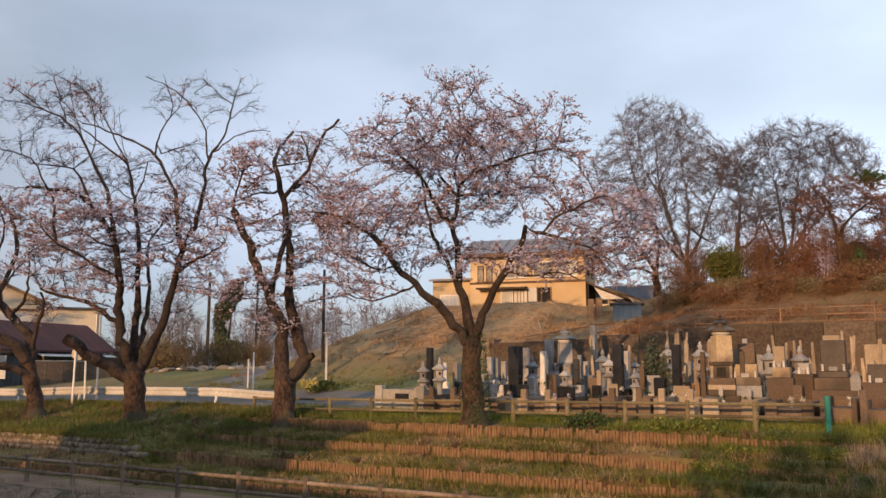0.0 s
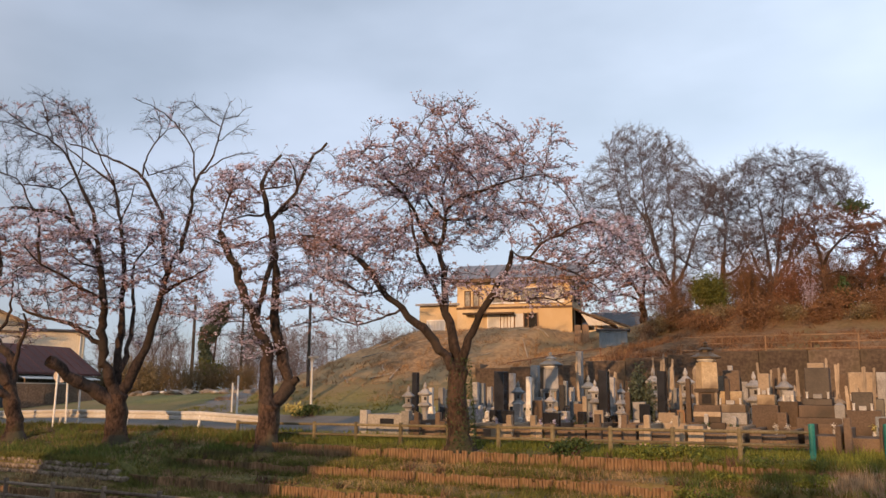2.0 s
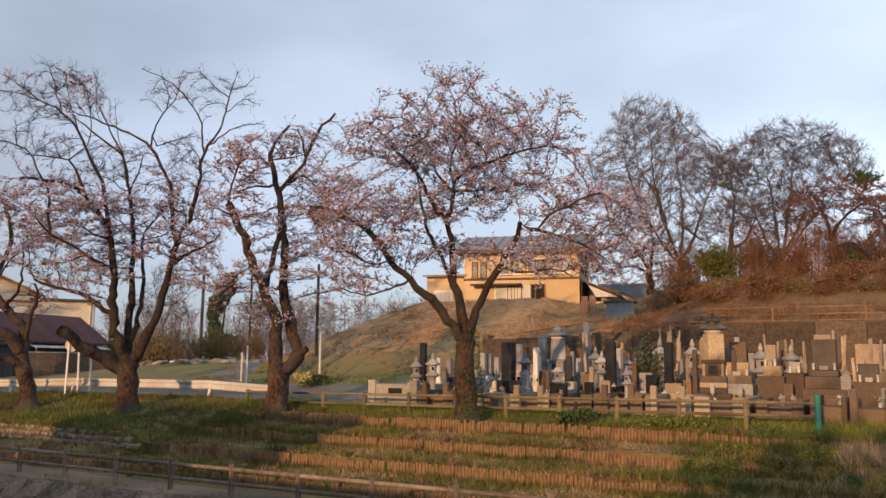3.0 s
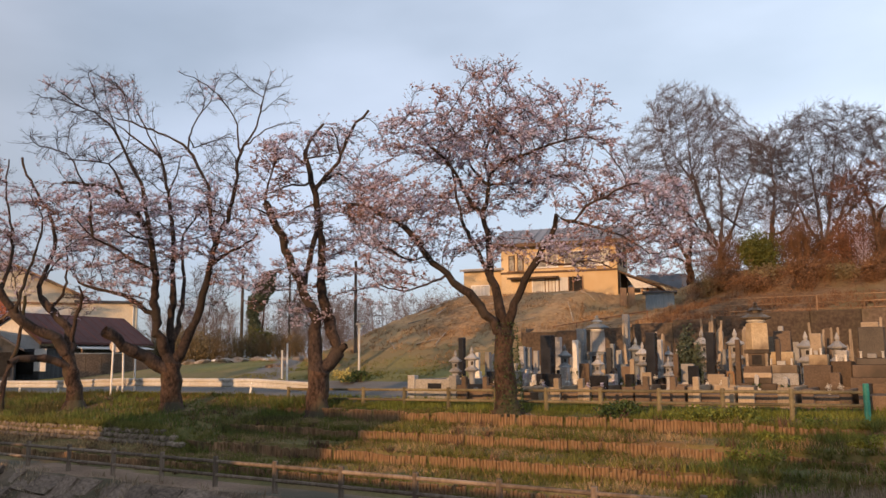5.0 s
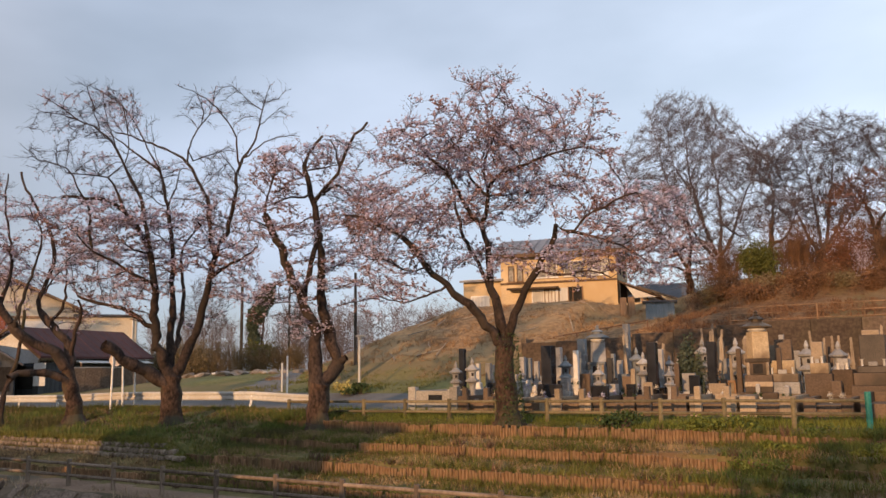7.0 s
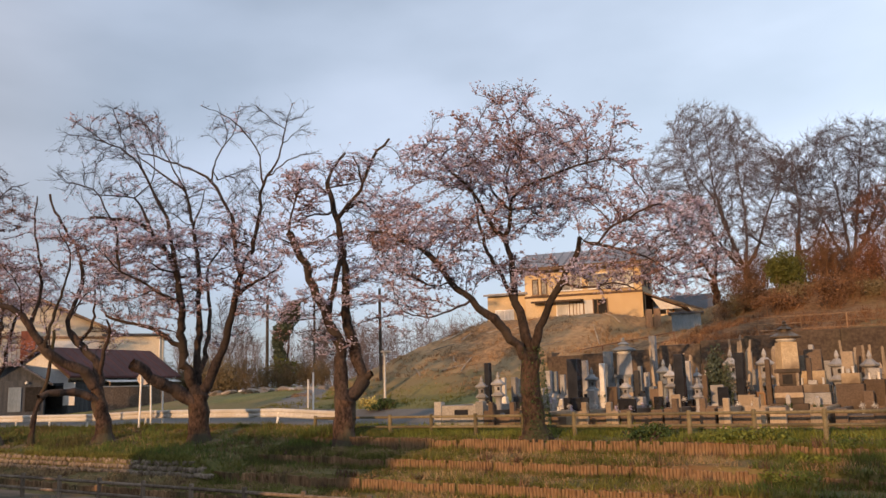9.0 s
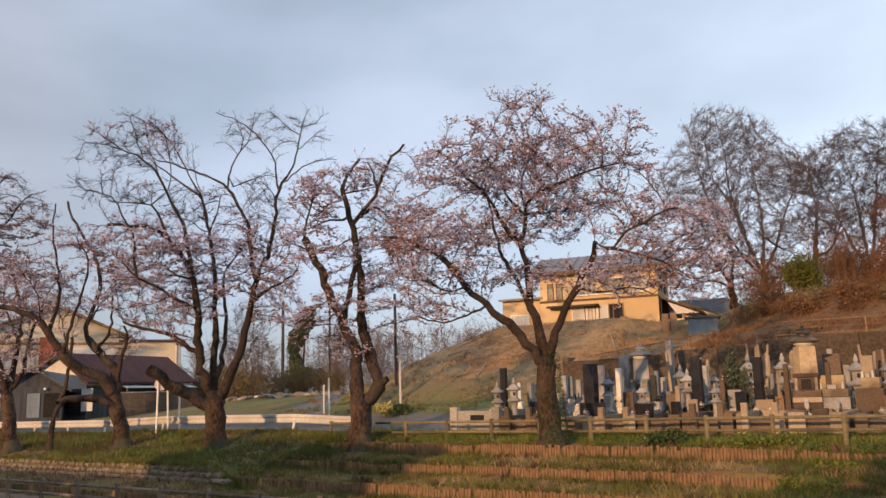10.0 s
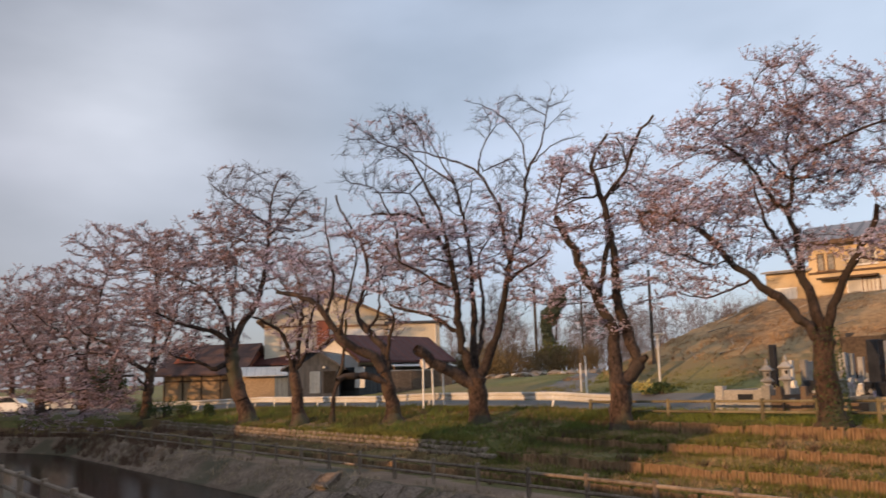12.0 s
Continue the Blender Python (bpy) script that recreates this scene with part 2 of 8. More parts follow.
    "car_glass": surface("dark car glass", (0.02, 0.022, 0.025), (0.035, 0.037, 0.04), 0.5, 4, 0.1, 0.0, gloss=0.5),
    "leaf_green": surface("evergreen leaves", (0.022, 0.045, 0.012), (0.07, 0.10, 0.03), 2, 15, 0.7, 0, vary="island"),
    "leaf_dark": surface("dark conifer foliage", (0.04, 0.056, 0.036), (0.105, 0.125, 0.078), 2, 15, 0.8, 0, vary="island"),
    "leaf_olive": surface("olive bush leaves", (0.075, 0.085, 0.014), (0.17, 0.165, 0.04), 2, 15, 0.75, 0, vary="island"),
    "leaf_rust": surface("rust-brown leaves", (0.09, 0.038, 0.02), (0.24, 0.105, 0.05), 2, 15, 0.8, 0, vary="island"),
    # paler than the near bark: distance haze is mixed into this colour
    "haze_bark": surface("distant bare wood paled for haze", (0.15, 0.115, 0.11), (0.26, 0.205, 0.195), 0.3, 6, 0.95, 0),
    "brush": surface("dry orange-brown brush", (0.10, 0.05, 0.026), (0.24, 0.13, 0.066), 2, 15, 0.9, 0, vary="island"),
    "hedge_twig": surface("olive-brown hedge twigs", (0.10, 0.07, 0.038), (0.21, 0.155, 0.085), 2, 15, 0.9, 0, vary="island"),
    "hedge_leaf": surface("olive-brown hedge leaves", (0.105, 0.08, 0.042), (0.28, 0.215, 0.115), 1.2, 15, 0.85, 0, vary="island"),
    "twig_brown": surface("dry brown brush", (0.07, 0.04, 0.026), (0.165, 0.10, 0.064), 2, 15, 0.9, 0, vary="island"),
    "blade_green": surface("green grass blades", (0.08, 0.09, 0.018), (0.22, 0.20, 0.05), 0.5, 6, 0.8, 0, vary="island"),
    "blade_fresh": surface("fresh yellow-green grass blades", (0.10, 0.125, 0.02), (0.26, 0.265, 0.055), 0.5, 6, 0.8, 0, vary="island"),
    "weed_green": surface("lush weed leaves", (0.055, 0.09, 0.018), (0.18, 0.205, 0.048), 0.6, 6, 0.75, 0, vary="island", third=(0.09, 0.08, 0.03)),
    "blade_dry": surface("dry grass blades", (0.19, 0.12, 0.055), (0.42, 0.29, 0.15), 0.5, 6, 0.85, 0, vary="island"),
    "blade_bleached": surface("bleached grass stalks", (0.18, 0.13, 0.082), (0.42, 0.32, 0.21), 0.5, 6, 0.85, 0, vary="island"),
    "weed_yellow": surface("yellow flowering weeds", (0.30, 0.25, 0.07), (0.52, 0.45, 0.16), 2, 15, 0.8, 0, vary="island"),
    "soil": surface("bare soil", (0.14, 0.10, 0.068), (0.29, 0.215, 0.15), 0.8, 9, 0.95, 0.7),
    "rubble": surface("pale earthy rubble", (0.17, 0.14, 0.11), (0.33, 0.28, 0.23), 0.8, 9, 0.95, 0.7),
    "sign": surface("sign back", (0.45, 0.36, 0.30), (0.60, 0.52, 0.45), 2, 8, 0.6, 0.05),
}

for k, share in (("blossom", 0.4), ("blossom_far", 0.3), ("leaf_olive", 0.25), ("weed_green", 0.25), ("blade_green", 0.25), ("blade_fresh", 0.25)):
    # thin petals and leaves let some light through
    _n, _l = M[k].node_tree.nodes, M[k].node_tree.links
    _b, _t, _x = _n["Principled BSDF"], _n.new("ShaderNodeBsdfTranslucent"), _n.new("ShaderNodeMixShader")
    _l.new(_b.inputs["Base Color"].links[0].from_socket, _t.inputs["Color"])
    _x.inputs["Fac"].default_value = share
    _l.new(_b.outputs["BSDF"], _x.inputs[1])
    _l.new(_t.outputs["BSDF"], _x.inputs[2])
    _l.new(_x.outputs["Shader"], _n["Material Output"].inputs["Surface"])

water_mat = bpy.data.materials.new("dark river water")
water_mat.use_nodes = True
_n, _l = water_mat.node_tree.nodes, water_mat.node_tree.links
_b = _n["Principled BSDF"]
_b.inputs["Base Color"].default_value, _b.inputs["Roughness"].default_value = (0.022, 0.015, 0.011, 1), 0.16
_w, _bp = _n.new("ShaderNodeTexNoise"), _n.new("ShaderNodeBump")
_w.inputs["Scale"].default_value, _w.inputs["Detail"].default_value = 2.2, 3.0
_bp.inputs["Strength"].default_value, _bp.inputs["Distance"].default_value = 0.25, 0.05
_l.new(_w.outputs["Fac"], _bp.inputs["Height"])
_l.new(_bp.outputs["Normal"], _b.inputs["Normal"])
_b.inputs["IOR"].default_value = 1.09
M["water"] = water_mat

glass_mat = bpy.data.materials.new("window glass")
glass_mat.use_nodes = True
_b = glass_mat.node_tree.nodes["Principled BSDF"]
_b.inputs["Base Color"].default_value, _b.inputs["Roughness"].default_value = (0.9, 0.92, 0.93, 1), 0.03
_b.inputs["Transmission Weight"].default_value, _b.inputs["IOR"].default_value = 1.0, 1.1
M["glass"] = glass_mat

# ---- mesh helpers ----
ALONG, AWAY = Vector((0.861, -0.508, 0)), Vector((0.508, 0.861, 0))   # down the river, and across it to the far bank
BANK_TURN = math.degrees(math.atan2(ALONG.y, ALONG.x))


def at(s, q, z=0.0):
    """A place s metres along the river and q metres across it."""
    return ALONG * s + AWAY * q + Vector((0, 0, z))


def mesh_of(name, verts, faces, material, smooth=False):
    me = bpy.data.meshes.new(name)
    me.from_pydata([tuple(v) for v in verts], [], [tuple(f) for f in faces])
    me.materials.append(material)
    if smooth:
        me.polygons.foreach_set("use_smooth", [True] * len(me.polygons))
    me.update()
    return me


def raw_mesh(name, verts, tris, quads, material, smooth=False):
    """A mesh from numpy arrays of places, triangles and quads."""
    me = bpy.data.meshes.new(name)
    nt, nq = len(tris), len(quads)
    me.vertices.add(len(verts))
    me.vertices.foreach_set("co", np.asarray(verts, np.float32).ravel())
    loops = np.concatenate([np.asarray(tris, np.int32).ravel(), np.asarray(quads, np.int32).ravel()]).astype(np.int32)
    me.loops.add(len(loops))
    me.loops.foreach_set("vertex_index", loops)
    me.polygons.add(nt + nq)
    starts = np.concatenate([np.arange(nt) * 3, nt * 3 + np.arange(nq) * 4]).astype(np.int32)
    me.polygons.foreach_set("loop_start", starts)
    me.polygons.foreach_set("use_smooth", np.full(nt + nq, smooth))
    me.materials.append(material)
    me.update(calc_edges=True)
    me.validate()
    return me


_cache = {}


def block(w, d, h, material, bevel=0.012, top=1.0, top_d=None):
    """A box w x d x h that stands on its origin, edges worn round, its top narrowed to the given part."""
    key = (round(w, 3), round(d, 3), round(h, 3), material.name, bevel, top, top_d)
    if key not in _cache:
        bm = bmesh.new()
        bmesh.ops.create_cube(bm, size=1)
        for v in bm.verts:
            k = top if v.co.z > 0 else 1.0
            kd = (top if top_d is None else top_d) if v.co.z > 0 else 1.0
            v.co = Vector((v.co.x * w * k, v.co.y * d * kd, (v.co.z + 0.5) * h))
        if bevel:
            bmesh.ops.bevel(bm, geom=bm.edges[:], offset=min(bevel, 0.3 * min(w, d, h)), segments=1, affect="EDGES")
        me = bpy.data.meshes.new("block")
        bm.to_mesh(me)
        bm.free()
        me.materials.append(material)
        _cache[key] = me
    return _cache[key]


def lathe(profile, sides, material, turn=0.0, smooth=False):
    """A turned body of (radius, height) rows."""
    key = (tuple(profile), sides, material.name, turn)
    if key not in _cache:
        verts, faces = [], []
        for r, z in profile:
            for k in range(sides):
                a = turn + 2 * math.pi * k / sides
                verts.append((r * math.cos(a), r * math.sin(a), z))
        for i in range(len(profile) - 1):
            for k in range(sides):
                k2 = (k + 1) % sides
                faces.append((i * sides + k, i * sides + k2, (i + 1) * sides + k2, (i + 1) * sides + k))
        faces.append(tuple(range(sides))[::-1])
        faces.append(tuple(range((len(profile) - 1) * sides, len(profile) * sides)))
        _cache[key] = mesh_of("turned", verts, faces, material, smooth)
    return _cache[key]


def rod(a, b, r, material, sides=8, r2=None):
    """A round bar from a to b."""
    a, b = Vector(a), Vector(b)
    r2 = r if r2 is None else r2
    d = (b - a).normalized()
    x = d.orthogonal().normalized()
    y = d.cross(x)
    verts, faces = [], []
    for p, rr in ((a, r), (b, r2)):
        for k in range(sides):
            t = 2 * math.pi * k / sides
            verts.append(p + (x * math.cos(t) + y * math.sin(t)) * rr)
    for k in range(sides):
        k2 = (k + 1) % sides
        faces.append((k, k2, sides + k2, sides + k))
    faces.append(tuple(range(sides))[::-1])
    faces.append(tuple(range(sides, 2 * sides)))
    return mesh_of("bar", verts, faces, material)


def prism(outline, y0, y1, material):
    """An outline of (x, z) drawn out from y0 to y1."""
    n = len(outline)
    verts = [(x, y0, z) for x, z in outline] + [(x, y1, z) for x, z in outline]
    faces = [tuple(range(n)), tuple(range(2 * n - 1, n - 1, -1))]
    faces += [(k, k + n, (k + 1) % n + n, (k + 1) % n) for k in range(n)]
    me = mesh_of("prism", verts, faces, material)
    bm = bmesh.new()
    bm.from_mesh(me)
    bmesh.ops.recalc_face_normals(bm, faces=bm.faces[:])
    bm.to_mesh(me)
    bm.free()
    return me


def thing(name, m, label, category, group="", kind=""):
    ob = new(name)
    ob.empty_display_size = 0.2
    ob.matrix_basis = m
    return tagged(ob, label, category, group, kind)


def part(name, mesh, parent, x=0.0, y=0.0, z=0.0, rz=0.0, rx=0.0, ry=0.0, label=""):
    ob = new(name, mesh)
    ob.parent = parent
    ob.matrix_basis = pose(x, y, z, rx, ry, rz)
    return tagged(ob, label)


# ---- lie of the land ----
def lerp_rows(x, rows):
    return np.interp(x, [r[0] for r in rows], [r[1] for r in rows])


def bend(s):
    """How far the far bank swings in upstream."""
    d = np.maximum(0, -58 - np.asarray(s, float))
    return np.minimum(9.5, 0.04 * d * d)


ROAD_EDGE = [(-75, -0.6), (-64, -0.42), (-56, -0.19), (-50, -0.17), (-41, -0.1), (-36, 0.06), (-27, 0.1), (-22, -0.1), (-19, -0.2), (-3, -0.2), (10, -0.2)]
RIVER = [(-500, 0), (0.9, 0), (1.2, -0.12), (2.7, -0.83), (4.6, -0.96), (4.8, -1.2), (5.2, -3.0), (5.6, -3.8), (14.3, -3.8), (14.6, -3.2), (14.72, -2.74), (14.98, -2.68), (15.5, -2.32), (15.95, -1.98), (16.2, -1.82)]
LEFT = RIVER + [(18.76, -1.86), (18.84, -1.54), (20.26, -1.32), (20.34, -0.8), (22, -0.58), (24, -0.36), (25.7, -0.09), (26.3, 0.0), (26.8, 0.0), (27.3, -0.02), (28, 0.08), (30, 0.35), (33, 0.8), (36, 1.2), (40, 1.6), (46, 1.8), (600, 2.2)]
RIGHT = RIVER + [(18.76, -1.86), (18.84, -1.56), (20.76, -1.5), (20.84, -1.1), (22.76, -1.05), (22.84, -0.68), (24.96, -0.5), (25.04, -0.18), (26.65, 0), (27.8, 0.08), (28.2, 0.2), (39.4, 0.55), (600, 0.6)]
ROOTS = [(1.1, 29.08), (-6.03, 32.75), (-12.42, 34.64), (-17.7, 37.33), (-24.0, 39.1), (-29.0, 41.8)]
TIERS = [(25.0, -0.5, -0.2), (22.8, -1.06, -0.72), (20.8, -1.5, -1.14), (18.8, -1.87, -1.58)]


def land(s, q):
    """The ground's height, for arrays of s and q."""
    s, q = np.asarray(s, float), np.asarray(q, float)
    qe = q + bend(s) * np.clip((q - 6) / 8, 0, 1)
    edge = lerp_rows(s, ROAD_EDGE)
    near_edge = np.exp(-((qe - 26.8) / 2.5) ** 2)
    zl = lerp_rows(qe, LEFT)
    zl = np.where(qe > 26.8, zl * np.clip((s + 64) / 20, 0.08, 1), zl) + edge * near_edge   # the street lies lower upstream
    zr = lerp_rows(qe, RIGHT) + edge * near_edge
    k = np.clip((s + 25) / 1.5, 0, 1)
    low = zl * (1 - k) + zr * k
    kc = np.clip((s + 21.5) / 2, 0, 1)
    high = zl * (1 - kc) + zr * kc
    z = np.where(qe < 25.5, low, high)
    # the mound under the house, and the wooded rise beside it
    x, y = s * ALONG.x + q * AWAY.x, s * ALONG.y + q * AWAY.y
    side = np.clip((x + 10.8) / 9.9, 0, 1)
    front = np.clip((q - 35.5) / 12.5, 0, 1)
    mound = 1.0 + 4.75 * np.minimum(side, front) ** 0.9
    kw = np.clip((s + 20.5) / 1.0, 0, 1)
    terrace = np.where(q > 39.5, np.interp(q, [39.5, 41, 48, 51.5, 56], [2.8, 3.1, 4.35, 5.6, 5.75]), z)
    rise = np.where(q > 39.5, np.interp(q, [39.5, 43.2, 44, 48, 51, 54, 60], [3.35, 3.6, 3.85, 5.2, 6.5, 7.1, 7.1]), z)
    kr = np.clip((s + 17) / 5, 0, 1)
    behind = terrace * (1 - kr) + rise * kr
    hill = np.where((q > 35.5) & (x > -10.8), np.maximum(z, mound), z)
    z = hill * (1 - kw) + np.where(q > 39.5, behind, z) * kw
    return z - np.clip((q - 75) / 60, 0, 1) * (z - 1.5)


def ground_at(x, y):
    s, q = x * ALONG.x + y * ALONG.y, x * AWAY.x + y * AWAY.y
    return float(land(s, q))


def on_bank(s, q):
    return at(s, q, float(land(s, q)))


def steps(*rows):
    out = []
    for a, b, d in rows:
        out += list(np.arange(a, b, d))
    return np.array(out)


S = steps((-700, -120, 40), (-120, -75, 4), (-75, -60, 0.8), (-60, 12, 0.45), (12, 40, 3), (40, 700, 45))
EDGES = [0.9, 1.2, 2.7, 4.6, 4.8, 5.2, 14.3, 14.6, 14.72, 14.98, 15.5, 15.95, 16.2, 20.26, 20.34, 26.65, 39.46, 39.54] + [v for t in TIERS for v in (t[0] - 0.04, t[0] + 0.04)]
Q = np.unique(np.round(np.concatenate([steps((-600, -60, 40), (-60, -4, 4), (-4, 3, 0.8), (3, 15, 1.0), (15, 32, 0.3), (32, 58, 0.5), (58, 100, 3), (100, 800, 50)), np.array(EDGES)]), 3))
gs, ge = np.meshgrid(S, Q, indexing="ij")
gb = bend(gs)
gq = np.where(ge < 6, ge, np.where(ge < 14 + gb, (ge + 0.75 * gb) / (1 + gb / 8), ge - gb))   # the strips follow the bank's bend
gz = land(gs, gq)
gx, gy = gs * ALONG.x + gq * AWAY.x, gs * ALONG.y + gq * AWAY.y
bumpy = np.array([noise.fractal((a * 0.7, b * 0.7, 0.0), 0.9, 2.2, 4) for a, b in zip(gx.ravel(), gy.ravel())]).reshape(gx.shape)
paved = ((ge > 27.4) & (ge < 33.5) & (gs < -20)) | ((gq < 0.9) & (gq > -3)) | ((gq > 2.8) & (gq < 4.5)) | ((ge > 16.5) & (ge < 18.6))
rugged = np.where(paved, 0.01, np.where(gq > 40, 0.16, np.where((ge > 14.9) & (ge < 16.1), 0.13, 0.06))) * ((gq > 1) & (gq < 90))
gz = gz + bumpy * rugged
ns, nq = gs.shape
idx = np.arange(ns * nq).reshape(ns, nq)
quads = np.stack([idx[:-1, :-1], idx[1:, :-1], idx[1:, 1:], idx[:-1, 1:]], -1).reshape(-1, 4)
ground_mesh = raw_mesh("ground", np.stack([gx, gy, gz], -1).reshape(-1, 3), np.zeros((0, 3), int), quads, M["grass"], True)
for k in ("terrace", "dry", "field", "asphalt", "path", "revetment", "bed", "gravel", "soil", "scrub", "earth"):
    ground_mesh.materials.append(M[k])
SLOT = {"grass": 0, "terrace": 1, "dry": 2, "field": 3, "asphalt": 4, "path": 5, "revetment": 6, "bed": 7, "gravel": 8, "soil": 9, "scrub": 10, "earth": 11}
cs = 0.25 * (gs[:-1, :-1] + gs[1:, :-1] + gs[1:, 1:] + gs[:-1, 1:]).ravel()
cq = 0.25 * (gq[:-1, :-1] + gq[1:, :-1] + gq[1:, 1:] + gq[:-1, 1:]).ravel()
ce = 0.25 * (ge[:-1, :-1] + ge[1:, :-1] + ge[1:, 1:] + ge[:-1, 1:]).ravel()
cz = 0.25 * (gz[:-1, :-1] + gz[1:, :-1] + gz[1:, 1:] + gz[:-1, 1:]).ravel()
cx = cs * ALONG.x + cq * AWAY.x
wob = 0.5 * np.sin(cs * 0.9) + 0.3 * np.sin(cs * 2.3 + cq)
zone = np.full(len(cs), SLOT["field"])
zone[ce < 4.7] = SLOT["path"]
zone[(ce >= 0.95) & (ce < 2.75)] = SLOT["grass"]
zone[(ce < -2.5)] = SLOT["grass"]
zone[(ce >= 4.7) & (ce < 5.4)] = SLOT["revetment"]
zone[(ce >= 5.4) & (ce < 14.6)] = SLOT["bed"]
zone[(ce >= 14.6) & (ce < 16.14)] = SLOT["revetment"]
zone[(ce >= 16.14) & (ce < 17.9 + 0.3 * wob)] = SLOT["path"]
zone[(ce >= 17.9 + 0.3 * wob) & (ce < 20.3)] = SLOT["terrace"]
zone[(ce >= 20.3) & (ce < 27.2)] = SLOT["grass"]
zone[(ce >= 17.8) & (ce < 25.4) & (cs > -22 + wob)] = SLOT["terrace"]
cy = cs * ALONG.y + cq * AWAY.y
for rx, ry in ROOTS:
    # trodden earth below each trunk
    zone[(cx - rx - 0.25) ** 2 + (cy - ry + 0.55) ** 2 < 0.85 + 0.45 * wob] = SLOT["earth"]
zone[(ce >= 27.2) & (ce < 31.8) & (cs < -19.6)] = SLOT["asphalt"]
zone[(ce >= 27.2) & (ce < 28.1) & (cs > -19.6)] = SLOT["grass"]
zone[(ce >= 28.1) & (ce < 39.5) & (cs > -19.6)] = SLOT["gravel"]
zone[(cq > 31) & (cq < 70) & (cx > -12.4) & (cx < -10.0) & (cs < -21)] = SLOT["asphalt"]
hillside = (cq > 34) & (cx > -10.0 + 0.4 * wob) & ((cs < -20.5) | (cq > 39.5)) & (cq < 100)
zone[hillside] = SLOT["dry"]
zone[hillside & (cs > -14.5 + wob) & (cq > 39.5)] = SLOT["scrub"]
zone[hillside & (cs < -20.5) & (cz < 2.3 + 0.35 * wob)] = SLOT["field"]
zone[(ce >= 33.4) & (ce < 34.2) & (cs < -20) & (cx < -12)] = SLOT["field"]
ground_mesh.polygons.foreach_set("material_index", zone.astype(np.int32))
tagged(new("ground", ground_mesh), "grassy river banks, road edge and dry brown hillside", "ground", kind="structure")
wv = [at(-400, 5.0, -2.8), at(300, 5.0, -2.8), at(300, 17, -2.8), at(-44, 17, -2.8), at(-400, 17, -2.8)]
tagged(new("water", mesh_of("water", wv, [(0, 1, 2, 3, 4)], M["water"])), "dark still river water", "water", kind="structure")


